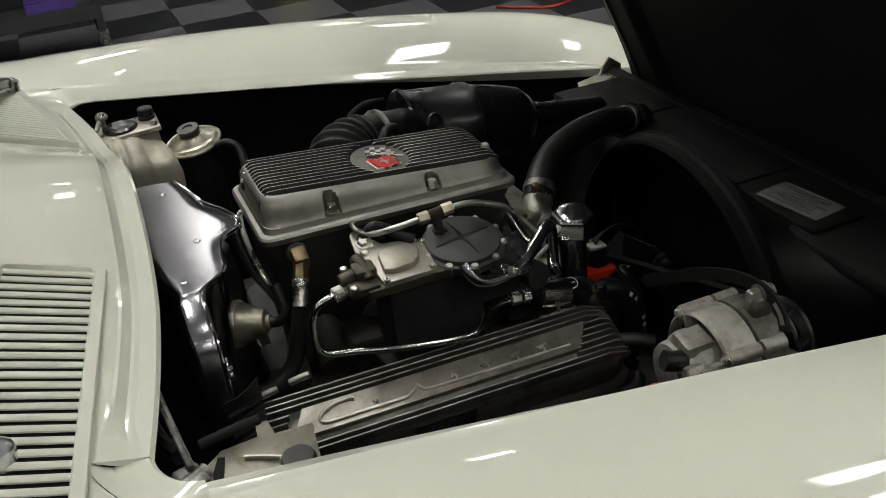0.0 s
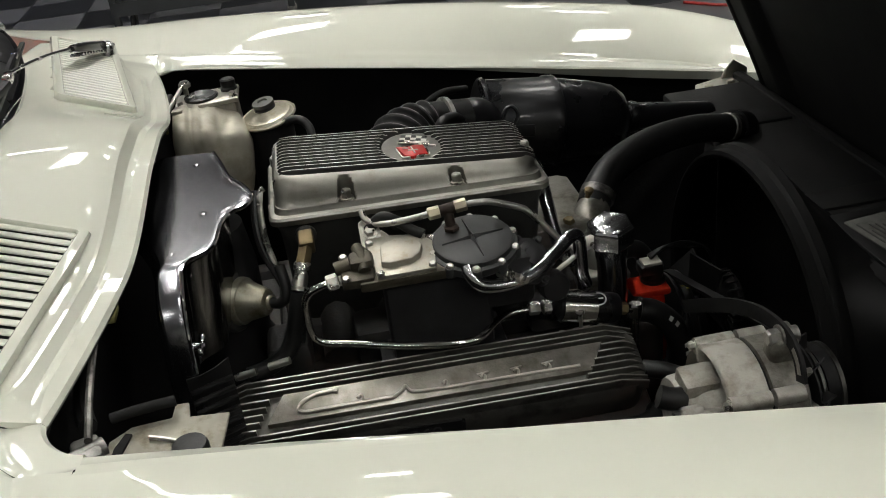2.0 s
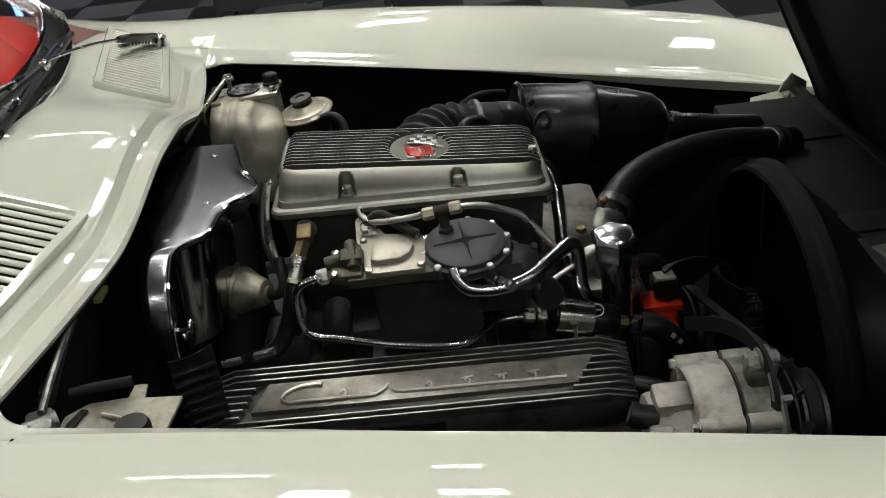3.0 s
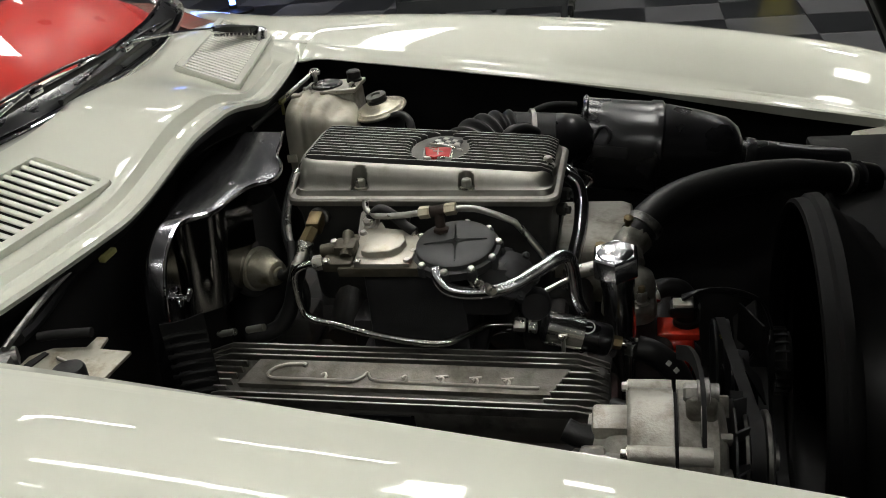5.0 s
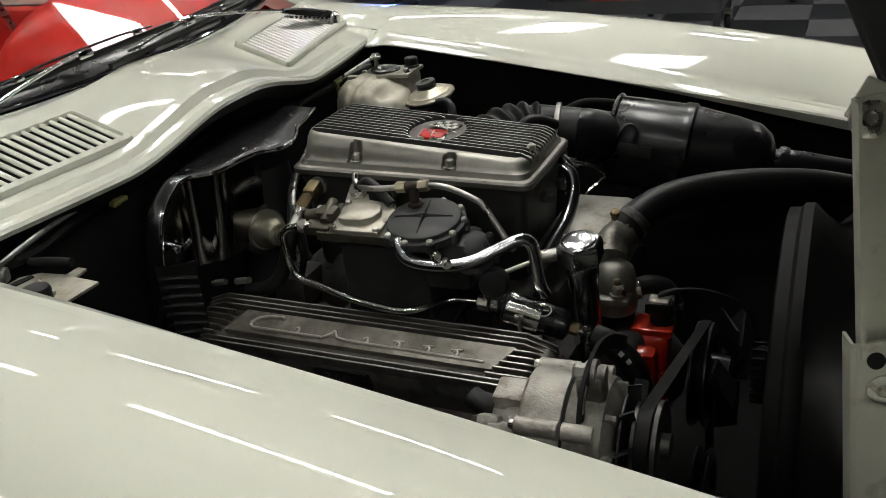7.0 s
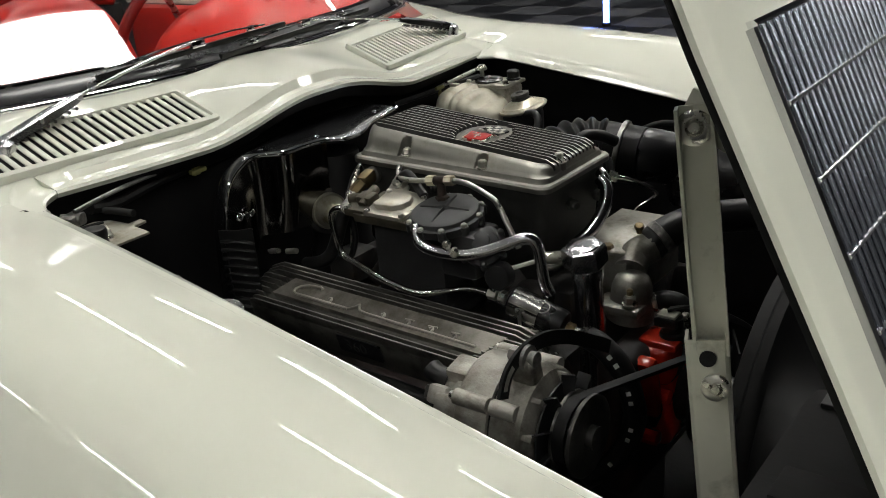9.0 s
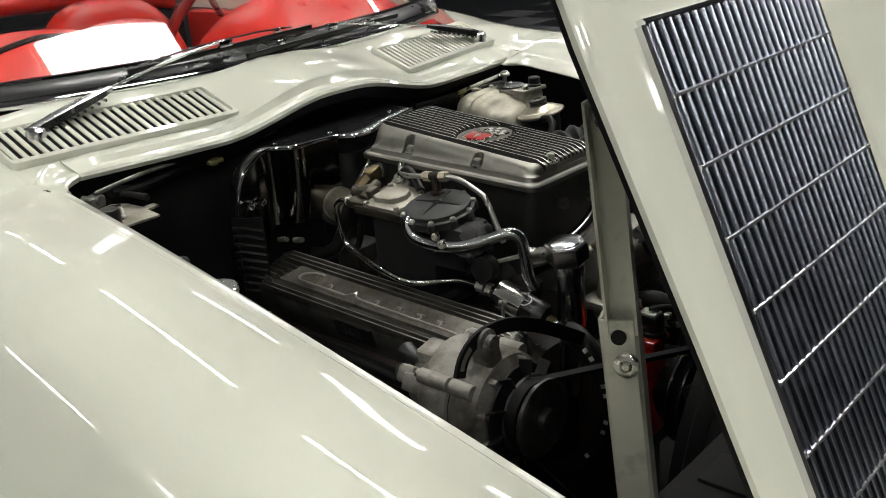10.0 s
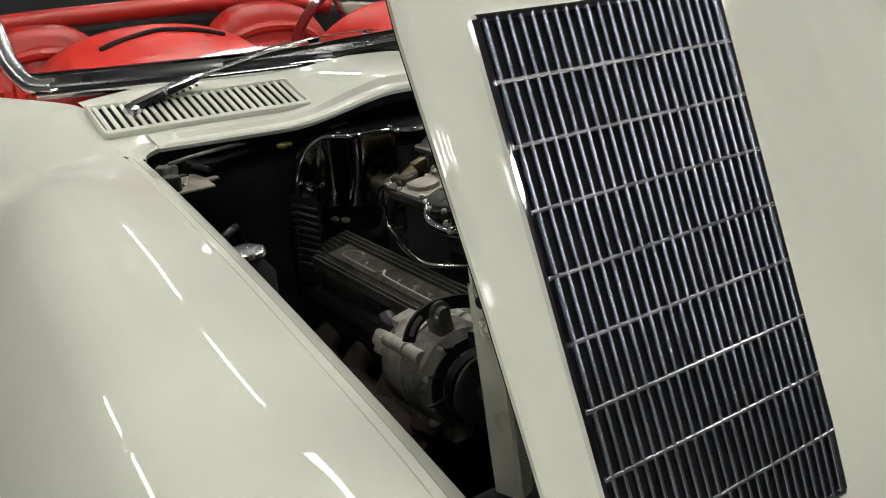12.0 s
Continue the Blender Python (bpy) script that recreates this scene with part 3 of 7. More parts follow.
        pts = []
        for k in range(9):
            dy = -0.115 + 0.23 * k / 8
            w = math.sin(math.acos(max(-1, min(1, dy / 0.225)))) ** 0.7
            b = 1.22 - 0.12 * abs(dy) / 0.115
            pts.append(V(-0.65 + 0.19 * math.cos(b) * (0.4 + 0.6 * w), s * 0.30 + dy, 0.857 + 0.158 * w * math.sin(b) ** 0.8))
        tube(bm, pts, 0.0046, 8, 3)
        part("demist_slot", bm, MATT_BLACK, dash)
    # windscreen: chrome sill, posts, glass
    def sill(y, up=0.0):
        return V(-0.397 - 0.42 * y * y - 0.80 * up, y * (1 - 0.10 * up), 0.938 + 0.62 * up)

    yy = [-0.545 + 1.09 * i / 40 for i in range(41)]
    bm = bmesh.new()
    prof = [(0.010, -0.012), (0.014, -0.004), (0.013, 0.001), (0.009, 0.004), (0.002, 0.006), (-0.018, 0.006), (-0.02, -0.010)]
    loft(bm, [[sill(y) + V(a, 0, b) for a, b in prof] for y in yy])
    frame_part = part("windscreen_trim", bm, CHROME, car, "chrome windscreen surround")
    bm = bmesh.new()
    loft(bm, [[sill(y) + V(a, 0, b) for a, b in ((0.006, 0.0055), (0.003, 0.010), (-0.012, 0.021), (-0.020, 0.025), (-0.026, 0.022), (-0.022, 0.000))] for y in yy])
    part("rubber_seal", bm, BLACK_GLOSS, frame_part, "black glazing rubber")
    bm = bmesh.new()
    loft(bm, [[sill(y) + V(a, 0, b) for a, b in ((-0.018, 0.0235), (-0.0185, 0.0275), (-0.0215, 0.0290), (-0.0250, 0.0270), (-0.0250, 0.0235))] for y in yy])
    part("reveal_bead", bm, CHROME, frame_part, "thin chrome reveal bead")
    for s in (1, -1):
        bm = bmesh.new()
        tube(bm, [sill(s * 0.515) + V(0.0, 0, 0.006), sill(s * 0.545, 0.015), sill(s * 0.562, 0.06), sill(s * 0.566, 0.12), sill(s * 0.570, 0.28), sill(s * 0.575, 0.55)], 0.015, 14)
        part("windscreen_post", bm, WIPER, frame_part)
    bm = bmesh.new()
    loft(bm, [[sill(y, 0.55) + V(a, 0, b) for a, b in ((0.012, -0.01), (0.012, 0.012), (-0.012, 0.012), (-0.012, -0.01))] for y in [-0.57 + 1.14 * i / 24 for i in range(25)]])
    part("header_rail", bm, WIPER, frame_part)
    bm = bmesh.new()
    sheet(bm, [[sill(y * (1 + 0.1 * u), u) + V(-0.018, 0, 0.012) for u in [0.55 * k / 8 for k in range(9)]] for y in [-0.555 + 1.11 * i / 40 for i in range(41)]], 0.004)
    pane = part("glass", bm, GLASS, frame_part, "clear curved windscreen pane")
    pane.visible_shadow = False
    # wipers
    for s, pivot, knuckle, ends in ((-1, V(-0.374, -0.438, 0.909), V(-0.391, -0.097, 0.974), (V(-0.424, -0.255, 0.957), V(-0.380, 0.075, 0.978))), (1, V(-0.354, 0.484, 0.898), V(-0.397, 0.136, 0.966), (V(-0.384, -0.062, 0.951), V(-0.424, 0.330, 0.960)))):
        bm = bmesh.new()
        lathe(bm, pivot + V(0, 0, -0.022), (0.25, 0, 1), [(0.017, 0), (0.017, 0.010), (0.014, 0.015), (0.0135, 0.026), (0.012, 0.031), (0.006, 0.034)], 18)
        wiper = part("wiper", bm, WIPER, car, "chrome windscreen wiper")
        d = (knuckle - pivot).normalized()
        side = d.cross(V(0, 0, 1)).normalized()

        def along(k, up=0.0):
            return pivot + (knuckle - pivot) * k + V(0, 0, 0.007 + 0.008 * math.sin(math.pi * k) + up)

        bm = bmesh.new()
        rings = []
        for k, w, h in ((-0.02, 0.008, 0.008), (0.02, 0.0105, 0.010), (0.22, 0.0100, 0.010), (0.33, 0.0085, 0.008), (0.37, 0.0050, 0.005)):
            rings.append([along(k) + side * w * a + V(0, 0, h * b) for a, b in ((-1, -0.7), (-0.95, 0.3), (-0.6, 0.62), (0, 0.72), (0.6, 0.62), (0.95, 0.3), (1, -0.7))])
        loft(bm, rings)
        part("arm", bm, WIPER if s < 0 else BLACK_GLOSS, wiper, "satin steel arm" if s < 0 else "arm with a dark top")
        bm = bmesh.new()
        for k in range(9):
            p = along(0.05 + 0.034 * k, -0.010)
            rod(bm, p - side * 0.0098, p + side * 0.0098, 0.0026, n=8)
        part("spring", bm, WIPER, wiper, "bright coil spring under the arm")
        bm = bmesh.new()
        tube(bm, [along(0.36), along(0.6), along(0.85), knuckle + V(0, 0, 0.006)], 0.0024, 8, 3)
        part("rod", bm, WIPER, wiper)
        a, b = ends
        run = (b - a).normalized()
        flat = run.cross(V(0, 0, 1)).normalized()
        turn = axes_matrix((0, 0, 0), run, -flat, flat.cross(run) * -1)
        for at, size in ((knuckle + V(0, 0, 0.002), (0.024, 0.011, 0.011)), (a.lerp(b, 0.2) + V(0, 0, 0.007), (0.014, 0.008, 0.008)), (a.lerp(b, 0.8) + V(0, 0, 0.007), (0.014, 0.008, 0.008))):
            bm = bmesh.new()
            block(bm, at, size, turn, bevel=0.0025)
            part("knuckle", bm, CHROME, wiper)
        bm = bmesh.new()
        mid = (a + b) / 2 + V(0.003, 0, 0.012)
        for q0, q1 in ((0.12, 0.5), (0.88, 0.5)):
            p0, p1 = a.lerp(b, q0) + V(0, 0, 0.006), mid
            loft(bm, [[p + flat * u + V(0, 0, w) for u, w in ((-0.0035, 0), (-0.0025, 0.0022), (0.0025, 0.0022), (0.0035, 0))] for p in (p0, p0.lerp(p1, 0.5) + V(0, 0, 0.002), p1)])
        part("blade_bow", bm, BLACK_GLOSS, wiper, "thin black blade bow")
        bm = bmesh.new()
        loft(bm, [[p + flat * u + V(0, 0, w) for u, w in ((-0.0012, -0.005), (-0.0035, 0.0), (-0.003, 0.003), (0.003, 0.003), (0.0035, 0.0), (0.0012, -0.005))] for p in (a, a.lerp(b, 0.5), b)])
        part("rubber_blade", bm, RUBBER, wiper)
    return car


build_body()


# ---- the hood, standing open on its front hinge ----
HOOD = axes_matrix((0.578, 0, 1.092), (0, 1, 0), (-0.43, 0, 0.903), (0.903, 0, 0.43))


def hood_half(y):
    return 0.538 - 0.07 * max(0, y) + 0.02 * max(0, -y - 0.2)


def hood_rise(x, y):
    foot = 0.15 + 0.15 * min(0.1, y)
    z = 0.026 * max(0.0, min(1.0, (foot + 0.068 - abs(x)) / 0.068))
    z -= 0.55 * max(0, -0.36 - y) ** 2
    edge = hood_half(y) - abs(x)
    z -= 0.004 * (1 - smooth01(edge / 0.010)) ** 2
    return z


def build_hood():
    hood = thing("hood", HOOD @ V(0, -0.5, -0.03), "cream-white car hood standing open, black underneath", "car hood")
    bm = bmesh.new()
    ys = [-0.50 + 1.08 * i / 54 for i in range(55)]
    ws = [-1 + 2 * k / 180 for k in range(181)]
    grid = []
    for y in ys:
        h = hood_half(y)
        row = [HOOD @ V(0.003 - h, y, hood_rise(-h, y) - 0.0055), HOOD @ V(-h, y, hood_rise(-h, y) - 0.004)]
        row += [HOOD @ V(w * h, y, hood_rise(w * h, y)) for w in ws]
        row += [HOOD @ V(h, y, hood_rise(h, y) - 0.004), HOOD @ V(h - 0.003, y, hood_rise(h, y) - 0.0055)]
        grid.append(row)
    sheet(bm, grid)
    part("hood_skin", bm, PAINT, hood, "glossy cream-white hood skin with a raised centre", sharp=50)
    bm = bmesh.new()
    grid = []
    for y in ys:
        h, edge = hood_half(y) - 0.110, hood_rise(hood_half(y), y)
        side = [(h + 0.106, edge - 0.0060), (h + 0.085, edge - 0.012), (h + 0.05, edge - 0.025), (h + 0.020, edge - 0.039), (h + 0.008, edge - 0.043)]
        flat = [(w * h, edge - 0.044 + 0.018 * (1 - smooth01((abs(w) - 0.80) / 0.06))) for w in ws]
        grid.append([HOOD @ V(x, y, z) for x, z in [(-a, b) for a, b in side] + flat + side[::-1]])
    sheet(bm, grid, 0.004)
    part("inner_panel", bm, MATT_BLACK, hood, "satin black inner panel")
    for x in (-1, 1):
        bm = bmesh.new()
        pts = [HOOD @ V(x * (hood_half(y) - 0.114), y, hood_rise(hood_half(y), y) - 0.045) for y in [-0.46 + 0.08 * k for k in range(14)]]
        tube(bm, pts, 0.0070, 12, 3)
        part("edge_seal", bm, RUBBER, hood)
    bm = bmesh.new()
    tube(bm, [HOOD @ V(0.52 * k / 6, -0.44, -0.065) for k in range(-6, 7)], 0.010, 8, 3)
    part("front_seal", bm, RUBBER, hood)
    # the ornamental grille
    top, bottom, left0, left1, right0, right1 = 0.0, -0.4275, -0.477, -0.499, -0.219, -0.262

    def spot(p, q, z):
        y = top + (bottom - top) * q
        x0, x1 = left0 + (left1 - left0) * q, right0 + (right1 - right0) * q
        x = x0 + (x1 - x0) * p
        return HOOD @ V(x, y, hood_rise(x, y) + z)

    grille = thing("hood_grille", spot(0.5, 0.5, 0), "chrome-barred ornamental grille set into the hood", "car grille")
    bm = bmesh.new()
    sheet(bm, [[spot(p / 6, q / 8, 0.0022) for p in range(7)] for q in range(9)], 0.001)
    part("backing", bm, MATT_BLACK, grille, "black backing")
    for a, b in (((0, 0), (1, 0)), ((1, 0), (1, 1)), ((1, 1), (0, 1)), ((0, 1), (0, 0))):
        bm = bmesh.new()
        n = 8
        along = (spot(*b, 0) - spot(*a, 0)).normalized()
        side = along.cross(HOOD.to_3x3() @ V(0, 0, 1)).normalized()
        nrm = HOOD.to_3x3() @ V(0, 0, 1)
        rings = []
        for k in range(n + 1):
            p = spot(a[0] + (b[0] - a[0]) * k / n, a[1] + (b[1] - a[1]) * k / n, 0)
            rings.append([p + side * u + nrm * w for u, w in ((-0.0046, 0), (-0.0040, 0.0048), (-0.0015, 0.0062), (0.0020, 0.0056), (0.0034, 0))])
        loft(bm, rings)
        part("rim", bm, CHROME, grille)
    bars = 23
    for i in range(bars):
        bm = bmesh.new()
        p = (i + 0.6) / (bars + 0.2)
        pts = [spot(p, q / 10, 0.0056) for q in range(11)]
        nrm, side = HOOD.to_3x3() @ V(0, 0, 1), HOOD.to_3x3() @ V(1, 0, 0)
        loft(bm, [[c + side * u + nrm * w for u, w in ((-0.0021, -0.002), (-0.0018, 0.0005), (-0.001, 0.0017), (0, 0.0021), (0.001, 0.0017), (0.0018, 0.0005), (0.0021, -0.002))] for c in pts])
        part("slat", bm, BAR, grille)
    for j in range(1, 9):
        bm = bmesh.new()
        pts = [spot(k / 8, j / 9, 0.0063) for k in range(9)]
        nrm, side = HOOD.to_3x3() @ V(0, 0, 1), HOOD.to_3x3() @ V(0, 1, 0)
        loft(bm, [[c + side * u + nrm * w for u, w in ((-0.0019, -0.003), (-0.0017, 0.0003), (-0.0008, 0.0013), (0.0008, 0.0013), (0.0017, 0.0003), (0.0019, -0.003))] for c in pts])
        part("crossbar", bm, CAP_CHROME, grille)


BAR = material("grey_chrome_bar", (0.30, 0.32, 0.37), 0.22, metal=1.0, vary=0.1, scale=60, rough_vary=0.05)
build_hood()


def channel(bm, a, b, face, width, depth, thick=0.0022):
    """A folded steel channel from a to b, open away from its face."""
    a, b, f = Vector(a), Vector(b), Vector(face).normalized()
    d = (b - a).normalized()
    s = d.cross(f).normalized()
    f = s.cross(d).normalized()
    w, t = width / 2, thick
    prof = [(-w, -depth), (-w, -t * 1.2), (-w + t * 1.2, 0), (w - t * 1.2, 0), (w, -t * 1.2), (w, -depth), (w - t, -depth), (w - t, -t), (-w + t, -t), (-w + t, -depth)]
    loft(bm, [[p + s * u + f * v for u, v in prof] for p in (a, b)])


def build_supports():
    stay = thing("hood_support", (0.59, -0.455, 0.30), "grey folding steel hood support on the near side of the bay", "hood support")
    face = (0.35, -1, 0.1)
    bm = bmesh.new()
    channel(bm, (0.5365, -0.453, 1.040), (0.5525, -0.450, 0.868), (-0.35, 1, -0.1), 0.024, 0.014)
    upper = part("upper_channel", bm, STAY, stay)
    bm = bmesh.new()
    channel(bm, (0.5525, -0.463, 0.879), (0.588, -0.444, 0.42), face, 0.029, 0.018)
    lower = part("lower_channel", bm, STAY, stay)
    n = Vector(face).normalized()
    for at, r in ((V(0.5375, -0.4545, 1.0255), 0.010), (V(0.5600, -0.4620, 0.844), 0.008)):
        bm = bmesh.new()
        lathe(bm, at - n * 0.002, n, [(r * 1.25, 0), (r * 1.25, 0.003), (r, 0.0045), (r * 0.62, 0.0045), (r * 0.5, 0.003), (r * 0.35, 0.006)], 18)
        part("rivet", bm, STEEL, stay)
    bm = bmesh.new()
    lathe(bm, V(0.5545, -0.4635, 0.866) - n * 0.001, n, [(0.0058, 0), (0.0058, 0.0022), (0.004, 0.0022)], 16)
    part("hole", bm, MATT_BLACK, stay)
    bm = bmesh.new()
    block(bm, (0.551, -0.449, 1.027), (0.05, 0.004, 0.028), Matrix.Rotation(0.44, 4, "Y"), bevel=0.0015)
    part("hood_bracket", bm, STAY, stay)
    hinge = thing("steel_bracket", (0.69, 0.50, 0.60), "bare steel folded bracket carrying the open hood", "bracket")
    bm = bmesh.new()
    slab(bm, [(-0.055, -0.03), (0.05, -0.035), (0.06, 0.04), (-0.03, 0.03)], 0, 0.004, axes_matrix((0.655, 0.485, 0.672), (1, 0, 0.1), (0, 1, 0), (-0.1, 0, 1)), 0.001)
    plate = part("base_plate", bm, GALV, hinge)
    for dx in (-0.02, 0.02):
        bolt("bolt", (0.655 + dx, 0.48, 0.676 + dx * 0.1), (-0.1, 0, 1), 0.007, 0.008, GOLD_ZINC, hinge)
    bm = bmesh.new()
    slab(bm, [(-0.03, -0.03), (0.03, -0.025), (0.03, 0.012), (0.004, 0.030), (-0.012, 0.012)], 0, 0.004, axes_matrix((0.69, 0.515, 0.68), (1, 0, 0), (0, 0, 1), (0, -1, 0)), 0.001)
    part("arm_plate", bm, GALV, hinge)
    block_bm = bmesh.new()
    rod(block_bm, (0.66, 0.49, 0.62), (0.66, 0.49, 0.674), 0.008)
    part("post", block_bm, STEEL, hinge)


STAY = material("grey_painted_steel", (0.52, 0.52, 0.44), 0.45, metal=0.25, vary=0.08, scale=14, rough_vary=0.08, bump=0.08, dirt=(0.25, 0.23, 0.18), dirt_scale=22, dirt_edge=0.66)
build_supports()

# ---- the engine: block, intake plenum, valve cover ----
def build_block():
    eng = thing("engine_block", (0, 0, 0.23), "dark oily engine block with an orange-red painted front", "engine")
    bm = bmesh.new()
    block(bm, (0.03, 0, 0.44), (0.46, 0.30, 0.40), bevel=0.02, seg=2)
    part("block", bm, IRON, eng)
    for s in (-1, 1):
        bm = bmesh.new()
        block(bm, (0.03, s * 0.19, 0.575), (0.47, 0.13, 0.10), Matrix.Rotation(s * -0.42, 4, "X"), bevel=0.012)
        part("cylinder_head", bm, ORANGE_DARK, eng, "very dark orange-painted cylinder head")
    bm = bmesh.new()
    block(bm, (0.05, 0, 0.655), (0.36, 0.17, 0.07), bevel=0.015, seg=2)
    part("intake_base", bm, IRON, eng)
    for k in range(4):
        bm = bmesh.new()
        block(bm, (-0.12 + 0.1 * k, -0.10, 0.672), (0.05, 0.06, 0.045), bevel=0.01)
        part("intake_port", bm, IRON, eng)
    # pale alloy manifold front
    bm = bmesh.new()
    slab(bm, [(-0.05, -0.075), (0.035, -0.07), (0.042, -0.05), (0.042, 0.075), (0.03, 0.085), (-0.05, 0.085)], 0.655, 0.724, Matrix.Translation((0.235, 0.055, 0)), 0.008)
    part("manifold_front", bm, MANIFOLD, eng, "pale bare alloy manifold")
    bm = bmesh.new()
    lathe(bm, (0.275, -0.015, 0.64), (0.1, -0.05, 1), [(0.031, 0), (0.030, 0.015), (0.027, 0.025), (0.026, 0.042), (0.022, 0.054), (0.012, 0.061), (0.002, 0.063)], 24)
    tube(bm, [(0.272, -0.008, 0.70), (0.270, 0.012, 0.712), (0.285, 0.03, 0.722)], 0.021, 14)
    block(bm, (0.272, -0.026, 0.66), (0.064, 0.056, 0.014), bevel=0.006)
    part("thermostat_housing", bm, MANIFOLD, eng, "bare alloy thermostat housing")
    for p in ((0.288, -0.042, 0.669), (0.24, -0.005, 0.715)):
        bolt("bolt", p, (0, -0.1, 1), 0.0075, 0.014, BRASS if p[0] < 0.25 else STEEL, eng)
    bm = bmesh.new()
    lathe(bm, (0.288, -0.042, 0.68), (0, 0, 1), [(0.004, 0), (0.0045, 0.008), (0.003, 0.010)], 10)
    part("bolt_end", bm, BRASS, eng)
    # timing cover and orange water pump
    bm = bmesh.new()
    block(bm, (0.300, -0.01, 0.53), (0.05, 0.22, 0.20), bevel=0.018, seg=3)
    part("timing_cover", bm, ORANGE_DARK, eng, "very dark orange timing cover")
    bm = bmesh.new()
    lathe(bm, (0.30, 0, 0.545), (1, 0, 0), [(0.07, 0), (0.065, 0.03), (0.045, 0.045), (0.03, 0.06)], 20)
    part("pump_nose", bm, ORANGE_DARK, eng, "very dark orange pump nose")
    bm = bmesh.new()
    block(bm, (0.322, -0.035, 0.60), (0.055, 0.05, 0.055), bevel=0.012, seg=3)
    block(bm, (0.33, -0.035, 0.628), (0.05, 0.042, 0.010), bevel=0.003)
    block(bm, (0.328, -0.075, 0.58), (0.03, 0.022, 0.09), Matrix.Rotation(0.25, 4, "X"), bevel=0.008, seg=2)
    for y, z in ((-0.055, 0.56), (-0.01, 0.575), (-0.09, 0.52)):
        lathe(bm, (0.345, y, z), (1, 0, 0), [(0.010, -0.03), (0.010, 0.004), (0.005, 0.006)], 8)
    block(bm, (0.325, -0.012, 0.535), (0.045, 0.085, 0.11), bevel=0.014, seg=3)
    part("water_pump", bm, ORANGE, eng, "glossy orange-red painted water pump")
    bm = bmesh.new()
    lathe(bm, (0.34, -0.03, 0.628), (0, 0, 1), [(0.016, 0), (0.016, 0.010), (0.013, 0.012), (0.013, 0.03)], 16)
    block(bm, (0.335, -0.032, 0.654), (0.030, 0.024, 0.014), bevel=0.003)
    part("sender", bm, RUBBER, eng, "black sender plug")
    bm = bmesh.new()
    block(bm, (0.336, -0.033, 0.6625), (0.024, 0.019, 0.004), bevel=0.001)
    part("tag", bm, GREY_TAG, eng, "pale grey sticker")
    # pulleys and fan hub
    for x, y, z, r in ((0.384, 0, 0.545, 0.066), (0.384, 0, 0.33, 0.085)):
        bm = bmesh.new()
        lathe(bm, (x - 0.012, y, z), (1, 0, 0), [(0.02, 0), (r, 0.002), (r, 0.005), (r - 0.008, 0.012), (r, 0.019), (r, 0.022), (r - 0.012, 0.024), (r - 0.02, 0.016), (0.03, 0.016), (0.026, 0.045), (0.012, 0.046)], 36)
        part("pulley", bm, BLACK_GLOSS, eng, "glossy black pulley")
    bm = bmesh.new()
    lathe(bm, (0.440, -0.005, 0.565), (1, 0, 0), [(0.02, 0), (0.036, 0.008), (0.040, 0.016), (0.036, 0.024), (0.015, 0.030)], 28)
    clutch = part("fan_clutch", bm, SHROUD, eng, "finned grey fan clutch")
    for k in range(22):
        a = 2 * math.pi * k / 22
        d = V(0, math.cos(a), math.sin(a))
        bm = bmesh.new()
        block(bm, V(0.452, -0.005, 0.565) + d * 0.035, (0.016, 0.0022, 0.014), Matrix.Rotation(a - math.pi / 2, 4, "X"))
        part("cooling_fin", bm, SHROUD, clutch)
    for k in range(5):
        a = 2 * math.pi * k / 5 + 0.5
        bm = bmesh.new()
        d, t = V(0, math.cos(a), math.sin(a)), V(0, -math.sin(a), math.cos(a))
        rings = []
        for q in (0.02, 0.04, 0.055, 0.075):
            w = 0.014 + 0.10 * q
            c = V(0.415, -0.005, 0.565) + d * q
            rings.append([c - t * w - V(0.012, 0, 0), c + t * w + V(0.012, 0, 0), c + t * w + V(0.0145, 0, 0), c - t * w - V(0.0095, 0, 0)])
        loft(bm, rings)
        part("fan_blade", bm, MATT_BLACK, eng)
    # drive belt over three pulleys
    circles = [((0, 0.545), 0.060), ((-0.345, 0.684), 0.034), ((0, 0.33), 0.079)]

    def hull(extra):
        pts = [(c[0] + (r + extra) * math.cos(2 * math.pi * k / 48), c[1] + (r + extra) * math.sin(2 * math.pi * k / 48)) for c, r in circles for k in range(48)]
        pts = sorted(set(pts))
        def half(seq):
            out = []
            for p in seq:
                while len(out) > 1 and (out[-1][0] - out[-2][0]) * (p[1] - out[-2][1]) - (out[-1][1] - out[-2][1]) * (p[0] - out[-2][0]) <= 0:
                    out.pop()
                out.append(p)
            return out[:-1]
        return half(pts) + half(pts[::-1])

    bm = bmesh.new()
    ring = hull(0.0)
    c = (sum(p[0] for p in ring) / len(ring), sum(p[1] for p in ring) / len(ring))
    loops = []
    for w, e in ((-0.004, 0.0), (-0.006, 0.009), (0.006, 0.009), (0.004, 0.0)):
        loops.append([V(0.384 + w, c[0] + (p[0] - c[0]) * (1 + e / math.hypot(p[0] - c[0], p[1] - c[1])), c[1] + (p[1] - c[1]) * (1 + e / math.hypot(p[0] - c[0], p[1] - c[1]))) for p in ring])
    loops.append(loops[0])
    loft(bm, loops, True, False)
    belt = part("drive_belt", bm, SHROUD, eng, "worn black drive belt")
